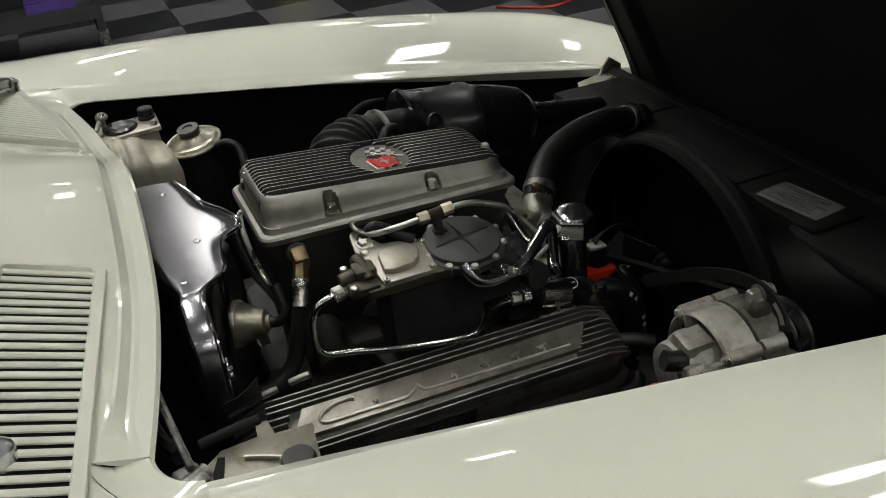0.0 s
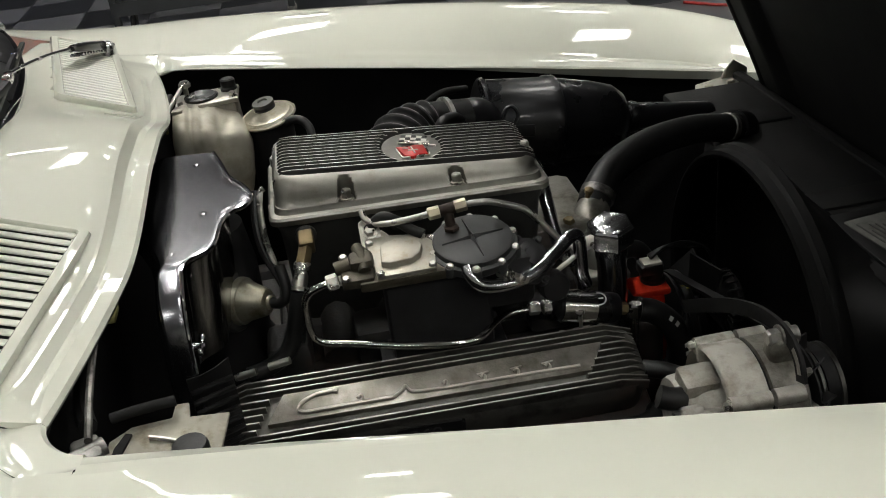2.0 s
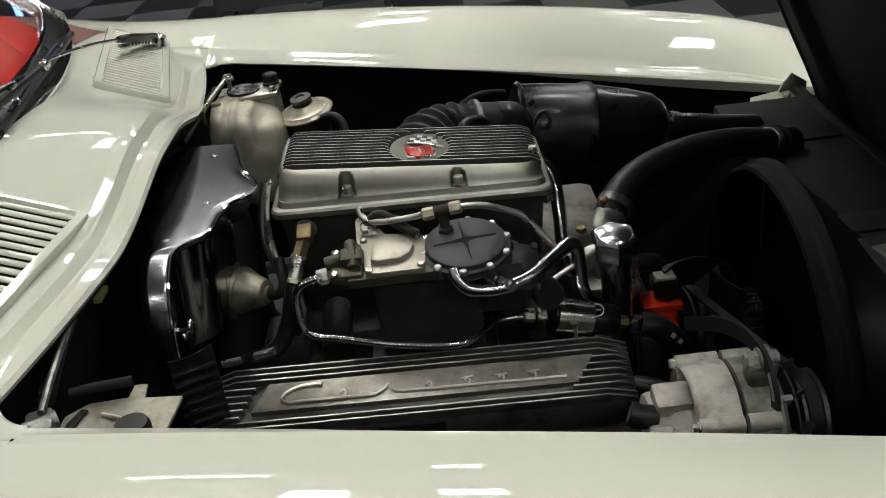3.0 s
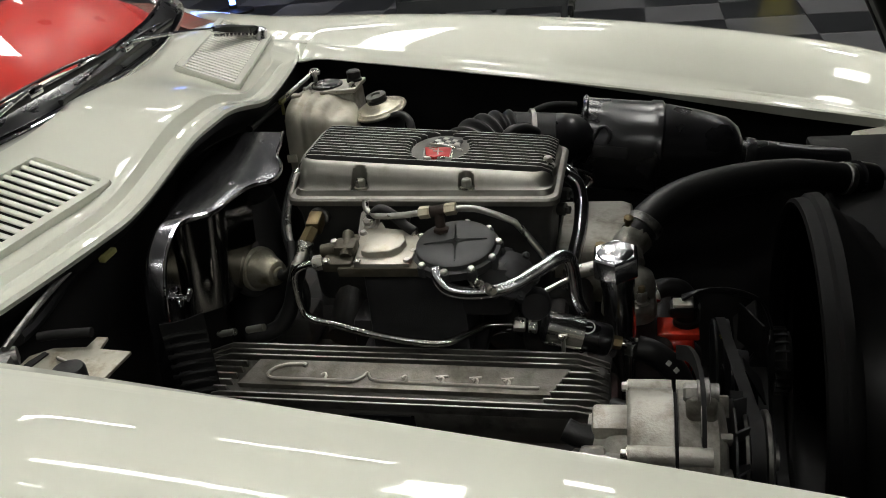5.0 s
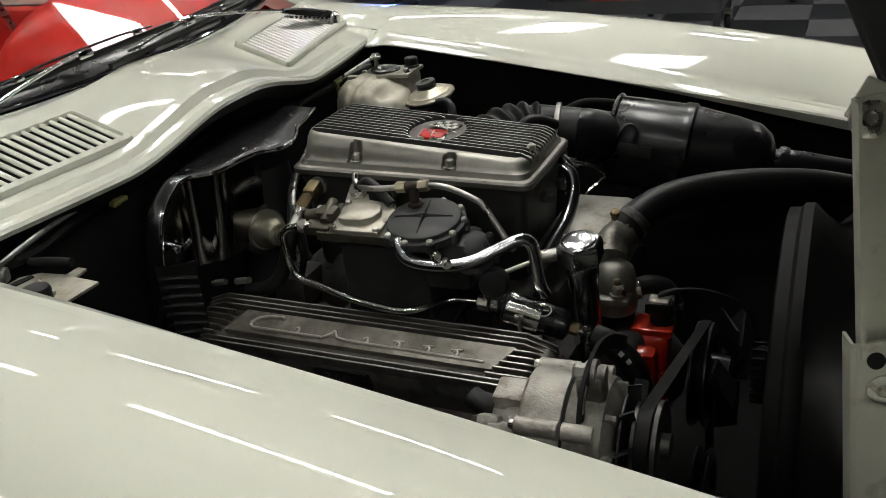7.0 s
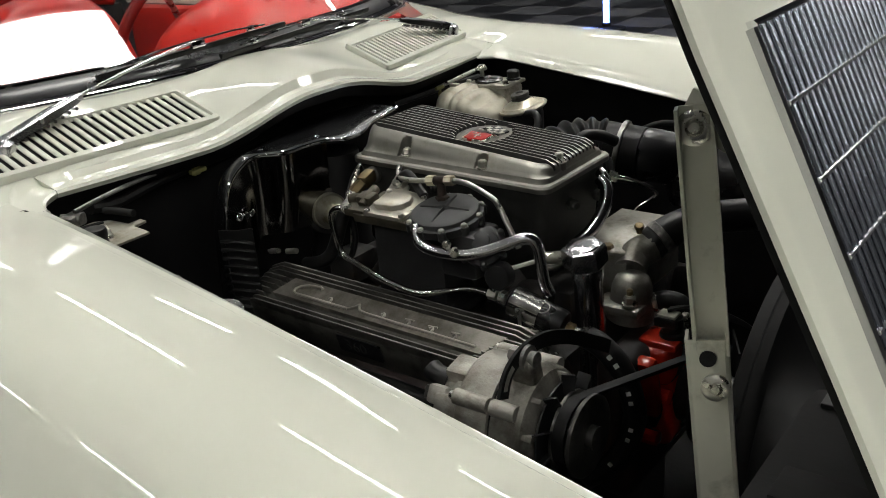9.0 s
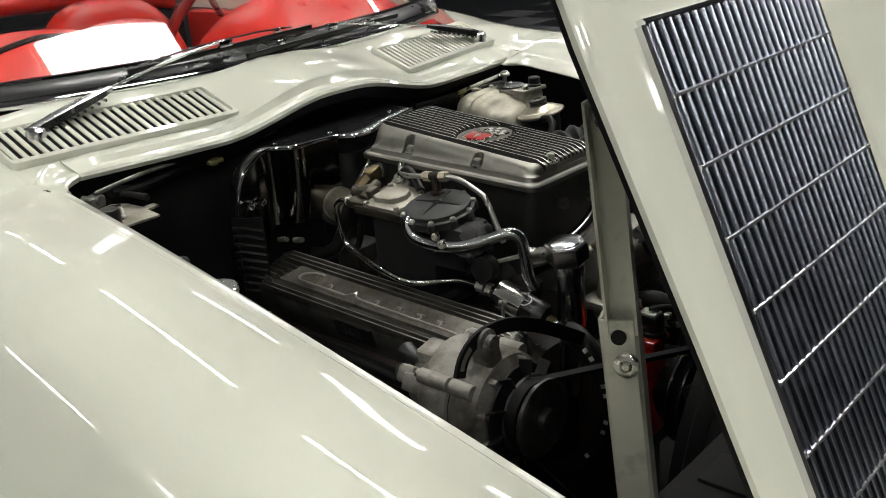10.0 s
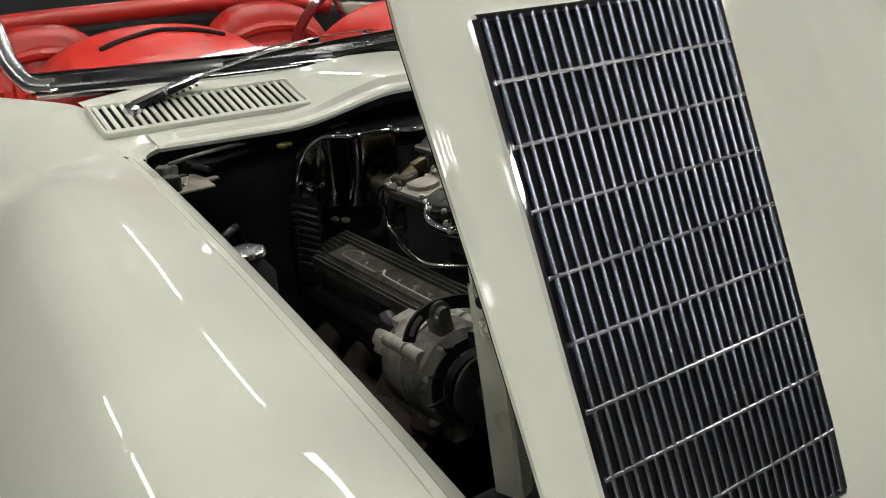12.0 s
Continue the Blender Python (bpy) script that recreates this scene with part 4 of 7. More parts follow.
    for k in range(4):
        bm = bmesh.new()
        a, b = V(0.384, -0.03, 0.6155), V(0.384, -0.062, 0.629)
        p = a.lerp(b, k / 3.5)
        block(bm, p + V(-0.002 + 0.004 * (k % 2), 0, 0), (0.007, 0.006, 0.001), Matrix.Rotation(-0.4, 4, "X"))
        part("print_bar", bm, YELLOW, belt)
    # rusty exhaust manifold low on the near side
    bm = bmesh.new()
    tube(bm, [(-0.17, -0.27, 0.50), (-0.05, -0.29, 0.515), (0.08, -0.295, 0.51), (0.18, -0.28, 0.48)], 0.028, 12)
    for k in range(4):
        tube(bm, [(-0.14 + 0.1 * k, -0.22, 0.55), (-0.13 + 0.1 * k, -0.26, 0.545), (-0.12 + 0.1 * k, -0.29, 0.515)], 0.022, 10)
    part("exhaust_manifold", bm, RUST, eng, "rust-brown exhaust manifold")


build_block()


def build_plenum():
    T = Matrix.Translation((0.0425, 0.0, 0.8205)) @ Matrix.Rotation(radians(1.4), 4, "Y")
    n = (T.to_3x3() @ V(0, 0, 1)).normalized()
    plenum = thing("intake_plenum", (0.0425, 0, 0.69), "grey cast-alloy intake plenum with a finned lid and a flag badge", "engine intake")
    spots = [(-0.0705, -0.069), (0.0535, -0.069)]

    def wedge(x, z):
        """The lid stands taller at its rear end."""
        return z if z < 0.0126 else 0.0126 + (z - 0.0126) * (0.84 - 2.5 * x)

    def outline(L, W, r):
        """A rounded rectangle whose near side has many points."""
        o = rounded(L, W, r, 5)
        last = o[18:]
        first = o[:18]
        xs = [first[-1][0] + (last[0][0] - first[-1][0]) * k / 150 for k in range(1, 150)]
        return first + [(x, -W / 2) for x in xs] + last

    bm = bmesh.new()
    rings = []
    levels = ((0.316, 0.172, 0.014, -0.003), (0.3165, 0.1725, 0.014, 0.003), (0.312, 0.168, 0.013, 0.0055), (0.303, 0.159, 0.014, 0.0065), (0.300, 0.154, 0.016, 0.0115), (0.2995, 0.1535, 0.016, 0.0125), (0.299, 0.153, 0.019, 0.0128), (0.2985, 0.1475, 0.022, 0.0165), (0.298, 0.1440, 0.024, 0.0215), (0.2975, 0.1405, 0.025, 0.0265), (0.2965, 0.1360, 0.025, 0.0310), (0.2945, 0.130, 0.025, 0.0350), (0.291, 0.1230, 0.023, 0.0378), (0.287, 0.1155, 0.020, 0.0392), (0.283, 0.113, 0.016, 0.0392), (0.279, 0.110, 0.015, 0.0345), (0.275, 0.106, 0.014, 0.0325), (0.260, 0.094, 0.012, 0.0322))
    for L, W, r, z in levels:
        ring = []
        for x, y in outline(L, W, r):
            if z > 0.0126 and y < -0.04:
                for sx, sy in spots:
                    if abs(x - sx) < 0.0082:
                        y = max(y, sy + math.sqrt(0.0082**2 - (x - sx) ** 2) * 0.95)
            ring.append(T @ V(x, y, wedge(x, z)))
        rings.append(ring)
    loft(bm, rings)
    lid = part("lid", bm, CAST, plenum, "finned grey cast lid", sharp=30)
    for x, y in spots:
        bolt("bolt", T @ V(x, y, 0.0125), n, 0.0062, 0.011, STEEL, plenum)
    for x, y in ((0.148, -0.028), (-0.148, 0.03)):
        bm = bmesh.new()
        lathe(bm, T @ V(x - 0.006 * (1 if x > 0 else -1), y, wedge(x, 0.026)), n, [(0.010, -0.006), (0.010, 0.003), (0.009, 0.004)], 16)
        part("boss", bm, CAST, plenum)
        bolt("bolt", T @ V(x - 0.006 * (1 if x > 0 else -1), y, wedge(x, 0.026) + 0.004), n, 0.0055, 0.011, STEEL, plenum)
    # fins, parted round the badge
    cx, cy, rad, tall = 0.012, -0.003, 0.035, 0.047
    bm = bmesh.new()
    slab(bm, rounded(0.258, 0.104, 0.012, 4), 0, 0.0012, T @ Matrix.Translation((0, 0, wedge(0, 0.0322))) @ Matrix.Rotation(0.049, 4, "Y"))
    part("lid_field", bm, FIELD, plenum, "near-black field between the fins")
    count = 12
    for k in range(count):
        y = -0.0505 + 0.1025 * k / (count - 1)
        half = rad * math.sqrt(max(0, 1 - ((y - cy) / tall) ** 2))
        spans = [(-0.1485, cx - half), (cx + half, 0.1485)] if half > 0.004 else [(-0.1485, 0.1485)]
        for a, b in spans:
            bm = bmesh.new()
            rings = []
            steps = 26
            for q in range(steps + 1):
                x = a + (b - a) * q / steps
                e = max(0.0, abs(x) - 0.133)
                z = 0.0385 - 46 * e * e
                w, h = 0.0014, 0.0056
                if abs(x - a) < 0.001 and a > -0.144 or abs(x - b) < 0.001 and b < 0.144:
                    h *= 0.7
                yc = y * (1 - 0.6 * e)
                z -= 0.0008 * (abs(y) > 0.05)
                rings.append([T @ V(x, yc + u, wedge(x, z) + v) for u, v in ((-w - 0.0006, -0.008), (-w * 0.85, h * 0.86), (-w * 0.5, h), (w * 0.5, h), (w * 0.85, h * 0.86), (w + 0.0006, -0.008))])
            loft(bm, rings)
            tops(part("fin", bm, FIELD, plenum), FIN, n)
    # badge: round field, chequered flag and red flag on crossed staffs
    bm = bmesh.new()
    T = T @ Matrix.Translation((0, 0, wedge(0, 0.0385) - 0.0385)) @ Matrix.Rotation(0.065, 4, "Y")
    n = (T.to_3x3() @ V(0, 0, 1)).normalized()
    cx += 0.002
    loft(bm, [[T @ V(cx + (rad + 0.003) * k * math.cos(math.pi * q / 24), cy + (tall + 0.001) * k * math.sin(math.pi * q / 24), z) for q in range(48)] for k, z in ((1, 0.030), (1, 0.0392), (0.97, 0.0396))])
    badge = part("badge", bm, CAST_BADGE, plenum, "oval badge field with crossed flags")
    flag = T @ Matrix.Translation((cx, cy, 0.0398))
    turn = flag @ Matrix.Translation((0.002, 0.020, 0)) @ Matrix.Rotation(radians(-14), 4, "Z")
    for i in range(5):
        for j in range(3):
            bm = bmesh.new()
            x, y = -0.0135 + 0.0064 * i, 0.0078 * (j - 1) + 0.0016 * math.sin(i * 1.3)
            block(bm, turn @ V(x, y, 0.0012), (0.0062, 0.0075, 0.0024), turn.to_3x3().to_4x4(), bevel=0.0004, seg=1)
            part("check", bm, WHITE_EN if (i + j) % 2 else BLACK_GLOSS, badge)
    bm = bmesh.new()
    red = flag @ Matrix.Translation((-0.004, -0.015, 0)) @ Matrix.Rotation(radians(8), 4, "Z") @ Matrix.Diagonal((0.95, 1.6, 1.0, 1.0))
    slab(bm, [(-0.017, 0.008), (-0.014, -0.009), (-0.004, -0.0125), (0.004, -0.0095), (0.014, -0.011), (0.0165, 0.0065), (0.006, 0.0085), (-0.004, 0.006)], 0, 0.0034, red, 0.0006)
    part("red_flag", bm, RED_EN, badge, "red enamel flag")
    for x0, x1, y0, y1 in ((-0.006, 0.006, -0.001, -0.0022), (0.0, 0.0, 0.0045, -0.0075), (-0.011, -0.004, 0.004, 0.0025)):
        bm = bmesh.new()
        rod(bm, red @ V(x0, y0, 0.0036), red @ V(x1, y1, 0.0036), 0.0009, n=6)
        part("emblem_bar", bm, WHITE_EN, badge)
    for s in (-1, 1):
        bm = bmesh.new()
        rod(bm, flag @ V(-0.014 - 0.004 * s, 0.010 - 0.002 * s, 0.003), flag @ V(0.021 - 0.003 * s, -0.001 + 0.007 * s, 0.003), 0.0012, n=8)
        part("staff", bm, STEEL, badge)
    bm = bmesh.new()
    o = rounded(0.036, 0.024, 0.003, 2)
    ring = [[red @ V(p[0] * k, p[1] * 0.85 * k - 0.001, z) for p in o] for k, z in ((1.0, 0), (1.0, 0.0022), (0.92, 0.0026), (0.92, 0.0))]
    loft(bm, ring, True, False)
    part("flag_edge", bm, STEEL, badge)
    # body under the lid
    T = Matrix.Translation((0.0425, 0.0, 0.8205)) @ Matrix.Rotation(radians(1.4), 4, "Y")
    bm = bmesh.new()
    rings = []
    for L, W, r, z in ((0.27, 0.13, 0.02, -0.150), (0.285, 0.145, 0.018, -0.128), (0.296, 0.156, 0.014, -0.02), (0.304, 0.162, 0.013, -0.008), (0.308, 0.165, 0.012, -0.003)):
        rings.append([T @ V(*p, z) for p in rounded(L, W, r, 4)])
    loft(bm, rings)
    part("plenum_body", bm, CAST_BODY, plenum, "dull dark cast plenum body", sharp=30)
    bm = bmesh.new()
    for k in range(4):
        tube(bm, [T @ V(-0.10 + 0.066 * k, -0.05, -0.12), T @ V(-0.10 + 0.066 * k, -0.075, -0.145), T @ V(-0.10 + 0.066 * k, -0.11, -0.165)], 0.022, 12)
    part("runner", bm, IRON, plenum)
    for at in (T @ V(0.156, -0.02, -0.035), T @ V(0.156, 0.05, -0.045), T @ V(-0.02, -0.082, -0.02)):
        bm = bmesh.new()
        lathe(bm, at, (0.9, -0.4, 0) if at.y > -0.06 else (0, -1, 0), [(0.008, -0.004), (0.008, 0.004), (0.005, 0.006), (0.005, 0.010)], 8)
        part("plug", bm, CAST_DARK, plenum)


build_plenum()


def lettered(text, m, size, depth, name, mat, parent):
    """Raised characters in the built-in font, laid by m."""
    cu = bpy.data.curves.new("letters", "FONT")
    cu.body, cu.size, cu.extrude = text, size, depth
    ob = new("letters", cu)
    me = bpy.data.meshes.new_from_object(ob.evaluated_get(bpy.context.evaluated_depsgraph_get()))
    bpy.data.objects.remove(ob)
    me.transform(m)
    me.materials.clear()
    me.materials.append(mat)
    out = new(name, me)
    out.parent = parent
    if parent.type == "EMPTY":
        out.location = -parent.location
    return out


def build_valve_cover():
    v, n = V(0, -0.906, -0.423), V(0, -0.423, 0.906)
    M = axes_matrix(V(0.0290, -0.187, 0.6935) + v * 0.037, V(1, 0, -0.023), -v, n)
    cover = thing("valve_cover", (0.02, -0.23, 0.60), "ribbed dark-grey cast valve cover with a raised script panel", "valve cover")
    bm = bmesh.new()
    rings = []
    for L, W, r, z in ((0.452, 0.094, 0.02, -0.085), (0.452, 0.094, 0.02, -0.078), (0.450, 0.088, 0.022, -0.076), (0.454, 0.087, 0.024, -0.03), (0.452, 0.080, 0.026, -0.012), (0.444, 0.074, 0.026, -0.0075), (0.436, 0.066, 0.024, -0.0062)):
        rings.append([M @ V(*p, z) for p in rounded(L, W, r, 6)])
    loft(bm, rings)
    part("cover", bm, CAST_VC, cover, sharp=30)

    def rib(x0, x1, y, drop0=True, drop1=True):
        bm = bmesh.new()
        rr = []
        steps = 14
        for q in range(steps + 1):
            x = x0 + (x1 - x0) * q / steps
            e = max(0.0, abs(x) - 0.202)
            z = -26 * e * e - 0.002
            w, h = 0.0018, 0.0058
            rr.append([M @ V(x, y * (1 - 2.0 * e), z + hh) + M.to_3x3() @ V(0, u, 0) for u, hh in ((-w - 0.0008, -0.008), (-w * 0.8, h * 0.85), (-w * 0.4, h), (w * 0.4, h), (w * 0.8, h * 0.85), (w + 0.0008, -0.008))])
        loft(bm, rr)
        tops(part("rib", bm, CAST_VC, cover), RIB, n)

    ys = [0.0335, 0.0265, 0.0195, 0.0105, 0.0025, -0.0055, -0.0135, -0.0220, -0.0290, -0.0355]
    for k, y in enumerate(ys):
        if k in (0, 1, 8, 9) or k == 2:
            rib(-0.226, 0.226, y)
        else:
            j = k - 3
            rib(-0.226, -0.172 - 0.004 * j, y)
            rib(0.160 + 0.006 * (4 - j), 0.226, y)
    # script panel, with its raised flourish as plain strokes
    bm = bmesh.new()
    slab(bm, [(-0.176, -0.0175), (0.166, -0.0175), (0.186, 0.0145), (-0.157, 0.0145)], -0.008, 0.0022, M, 0.0004)
    panel = part("script_panel", bm, CAST_VC2, cover, "smooth panel with raised flourish strokes")
    def stroke(pts, r=0.0017):
        bm = bmesh.new()
        tube(bm, [M @ V(x, y, 0.0030) for x, y in pts], r * 1.25, 8, 5)
        part("script_stroke", bm, SCRIPT, panel)
    stroke([(-0.106, 0.0092), (-0.112, 0.0088), (-0.124, 0.0078), (-0.138, 0.002), (-0.143, -0.006), (-0.136, -0.010), (-0.12, -0.0100), (-0.08, -0.0100), (-0.045, -0.0100)], 0.0017)
    stroke([(-0.106, 0.0092), (-0.101, 0.0074)], 0.0022)
    stroke([(-0.045, -0.0100), (-0.035, -0.004), (-0.031, 0.001), (-0.028, -0.004), (-0.02, -0.008), (0.02, -0.0092), (0.10, -0.0095), (0.155, -0.0100)], 0.0014)
    for x in (-0.078, 0.012, 0.052, 0.088, 0.122):
        stroke([(x - 0.004, -0.004), (x - 0.0005, -0.0015), (x + 0.0015, -0.0045), (x + 0.0005, -0.0085)], 0.0013)
        if x > 0.03:
            stroke([(x - 0.007, -0.0012), (x + 0.006, 0.0002)], 0.0012)
    # dark label with its figures on the lower side
    side = axes_matrix(M @ V(-0.012, -0.0435, -0.024), V(1, 0, -0.023), M.to_3x3() @ V(0, 0.17, 0.985), M.to_3x3() @ V(0, -0.985, 0.17))
    bm = bmesh.new()
    slab(bm, rounded(0.072, 0.026, 0.002, 2), -0.001, 0.0012, side)
    lab = part("label", bm, BLACK_GLOSS, cover, "glossy black label")
    lettered("360", side @ Matrix.Translation((-0.024, -0.008, 0.0012)), 0.024, 0.0003, "figures", LABEL_GREY, lab)
    for x, y in ((-0.217, -0.046), (0.217, -0.046), (0.0, 0.046), (0.217, 0.046)):
        bolt("bolt", M @ V(x, y, -0.067), n, 0.006, 0.01, STEEL, cover)
    # black cable duct along its lower edge
    duct = thing("plug_wire_duct", (0.05, -0.29, 0.60), "black plug-wire tube below the valve cover", "wire tube")
    bm = bmesh.new()
    tube(bm, [M @ V(-0.20, -0.066, -0.05), M @ V(0, -0.068, -0.05), M @ V(0.20, -0.066, -0.05), M @ V(0.235, -0.05, -0.05)], 0.011, 12)
    part("tube", bm, RUBBER, duct)
    bm = bmesh.new()
    tube(bm, [M @ V(0.228, -0.012, -0.025), M @ V(0.245, -0.02, -0.02), M @ V(0.262, -0.03, -0.02)], 0.010, 12)
    part("plug_boot", bm, RUBBER, duct, "black rubber plug boot")
    bm = bmesh.new()
    tube(bm, [(0.246, -0.27, 0.60), (0.262, -0.285, 0.62), (0.272, -0.31, 0.63), (0.285, -0.33, 0.628)], 0.0028, 8)
    part("red_wire", bm, RED_WIRE, duct, "bright red wire")


build_valve_cover()


# ---- fuel meter with its pipes ----
def build_fuel_meter():
    fm = thing("fuel_meter", (0.06, -0.155, 0.665), "black fuel meter with a round star-ribbed cover and a silver plate", "fuel meter")
    ez = V(0, -0.17, 0.985)
    F = axes_matrix((0.095, -0.152, 0.798), (1, 0, 0), (0, 0.985, 0.17), ez)
    bm = bmesh.new()
    block(bm, (0.050, -0.146, 0.735), (0.112, 0.064, 0.115), bevel=0.008, taper=1.0)
    part("housing", bm, METER, fm, "black crackle-finished housing")
    bm = bmesh.new()
    block(bm, (0.125, -0.148, 0.755), (0.06, 0.06, 0.06), bevel=0.010)
    part("side_housing", bm, METER, fm)
    bm = bmesh.new()
    block(bm, (0.05, -0.146, 0.676), (0.14, 0.075, 0.012), bevel=0.003)
    part("foot_flange", bm, METER, fm)
    bm = bmesh.new()
    block(bm, F @ V(-0.06, -0.002, -0.008), (0.13, 0.066, 0.012), F.to_3x3().to_4x4(), bevel=0.002)
    part("gasket_flange", bm, BRONZE, fm, "stained alloy flange")
    # round cover
    bm = bmesh.new()
    lathe(bm, F @ V(0, 0, -0.012), ez, [(0.045, 0), (0.0475, 0.004), (0.0475, 0.011), (0.0435, 0.0125), (0.0425, 0.0172), (0.0405, 0.0184), (0.02, 0.0192), (0.004, 0.0195), (0.0005, 0.0195)], 48)
    lid = part("round_cover", bm, COVER, fm, "round black cover with a cross-shaped star")
    for a in (8, 98, 188, 278):
        bm = bmesh.new()
        d = F.to_3x3() @ V(math.cos(radians(a)), math.sin(radians(a)), 0)
        s = F.to_3x3() @ V(-math.sin(radians(a)), math.cos(radians(a)), 0)
        c = F @ V(0, 0, 0.0083)
        loft(bm, [[c + s * 0.0052 - ez * 0.002, c - s * 0.0052 - ez * 0.002, c + ez * 0.0032], [c + d * 0.010 + s * 0.0022 - ez * 0.002, c + d * 0.010 - s * 0.0022 - ez * 0.002, c + d * 0.010 + ez * 0.0015], [c + d * 0.034 + s * 0.0009 - ez * 0.003, c + d * 0.034 - s * 0.0009 - ez * 0.003, c + d * 0.034 - ez * 0.0002]])
        part("star_rib", bm, COVER, lid)
    for k in range(10):
        a = 2 * math.pi * (k + 0.3) / 10
        at = F @ V(0.0455 * math.cos(a), 0.0455 * math.sin(a), -0.006)
        bm = bmesh.new()
        lathe(bm, at, ez, [(0.0058, -0.006), (0.0058, 0.004), (0.005, 0.005)], 12)
        part("lug", bm, COVER, lid)
        bm = bmesh.new()
        lathe(bm, at + ez * 0.005, ez, [(0.0042, 0), (0.0042, 0.0028), (0.003, 0.0042)], 8)
        part("screw", bm, STEEL, lid)
    # silver plate with its bulge
    bm = bmesh.new()
    slab(bm, [(-0.106, -0.033), (-0.045, -0.033), (-0.043, -0.012), (-0.040, 0.010), (-0.052, 0.028), (-0.085, 0.034), (-0.092, 0.046), (-0.106, 0.046), (-0.112, 0.030)], -0.002, 0.0025, F, 0.0006)
    plate = part("silver_plate", bm, PLATE, fm, "bare silver plate with a pressed bulge")
    bm = bmesh.new()
    slab(bm, [(-0.100, -0.018), (-0.092, -0.022), (-0.068, -0.020), (-0.058, -0.012), (-0.054, 0.0), (-0.058, 0.012), (-0.068, 0.018), (-0.092, 0.014), (-0.098, 0.008)], 0.0, 0.010, F, 0.0016)
    part("bulge", bm, PLATE, plate, sharp=60)
    for x, y in ((-0.102, -0.030), (-0.048, -0.028), (-0.108, 0.024), (-0.100, 0.042), (-0.050, 0.022)):
        bm = bmesh.new()
        lathe(bm, F @ V(x, y, 0.002), ez, [(0.0042, 0), (0.0042, 0.0022), (0.003, 0.0038)], 12)
        part("screw", bm, STEEL, fm)
    # brown inlet casting
    bm = bmesh.new()
    block(bm, F @ V(-0.126, -0.012, -0.004), (0.034, 0.040, 0.012), F.to_3x3().to_4x4(), bevel=0.003)
    block(bm, F @ V(-0.120, -0.006, 0.006), (0.026, 0.022, 0.014), F.to_3x3().to_4x4(), bevel=0.005)
    tube(bm, [F @ V(-0.118, -0.020, 0.003), F @ V(-0.119, -0.005, 0.008), F @ V(-0.122, 0.014, 0.009)], 0.0065, 12)
    rod(bm, F @ V(-0.132, -0.006, 0.004), F @ V(-0.148, -0.008, 0.002), 0.0075, n=12)
    part("inlet_casting", bm, BRONZE, fm, "brown-stained inlet casting")
    for x, y in ((-0.138, 0.008), (-0.138, -0.028)):
        screw("screw", F @ V(x, y, 0.002), ez, 0.0048, STEEL, fm)
    bm = bmesh.new()
    tube(bm, [(-0.012, -0.112, 0.812), (0.004, -0.112, 0.826), (0.018, -0.116, 0.822), (0.032, -0.122, 0.812), (0.046, -0.130, 0.806)], 0.0058, 10)
    part("vacuum_elbow", bm, RUBBER, fm, "short black rubber elbow")
    bm = bmesh.new()
    slab(bm, rounded(0.022, 0.034, 0.006, 3), -0.002, 0.003, axes_matrix((-0.010, -0.112, 0.808), (1, 0, 0), (0, 0.8, 0.6), (0, -0.6, 0.8)))
    tab = part("lifting_tab", bm, GALV, fm)
    bolt("bolt", (-0.010, -0.114, 0.811), (0, -0.6, 0.8), 0.006, 0.007, STEEL, fm)
    # regulator at the front end
    ax = V(0.30, -0.62, 0.72).normalized()
    c = V(0.156, -0.166, 0.776)
    bm = bmesh.new()
    lathe(bm, c - ax * 0.02, ax, [(0.018, -0.02), (0.020, 0.0), (0.0265, 0.003), (0.0265, 0.010), (0.021, 0.012), (0.019, 0.018), (0.012, 0.021), (0.011, 0.025), (0.004, 0.027)], 28)
    reg = part("regulator", bm, METER, fm, "round black diaphragm housing")
    a, s, t = frame_of(ax)
    for k in range(6):
        q = c - ax * 0.012 + (s * math.cos(k * math.pi / 3 + 0.4) + t * math.sin(k * math.pi / 3 + 0.4)) * 0.0265
        bm = bmesh.new()
        lathe(bm, q, ax, [(0.005, -0.006), (0.005, 0.004), (0.0035, 0.004), (0.0035, 0.008), (0.002, 0.009)], 10)
        part("screw", bm, COVER, reg)
    bm = bmesh.new()
    lathe(bm, (0.176, -0.155, 0.733), (0.15, -1, 0.15), [(0.017, 0), (0.017, 0.014), (0.015, 0.017), (0.004, 0.018)], 22)
    part("cap", bm, METER, fm, "small round black cap")
    bm = bmesh.new()
    rod(bm, (0.172, -0.15, 0.735), (0.222, -0.128, 0.752), 0.0028, n=8)
    part("link_rod", bm, STEEL, fm)
    for at in ((0.135, -0.193, 0.768), (0.122, -0.190, 0.775)):
        bm = bmesh.new()
        lathe(bm, at, (0.5, -0.8, 0.2), [(0.0055, -0.012), (0.0055, 0.004), (0.004, 0.005), (0.004, 0.009)], 10)
        part("adjuster", bm, STEEL, fm)


build_fuel_meter()


def nut(bm, a, b, r):
    a, b = Vector(a), Vector(b)
    lathe(bm, a, b - a, [(r * 0.8, 0), (r, 0.001), (r, (b - a).length - 0.001), (r * 0.8, (b - a).length)], 6)


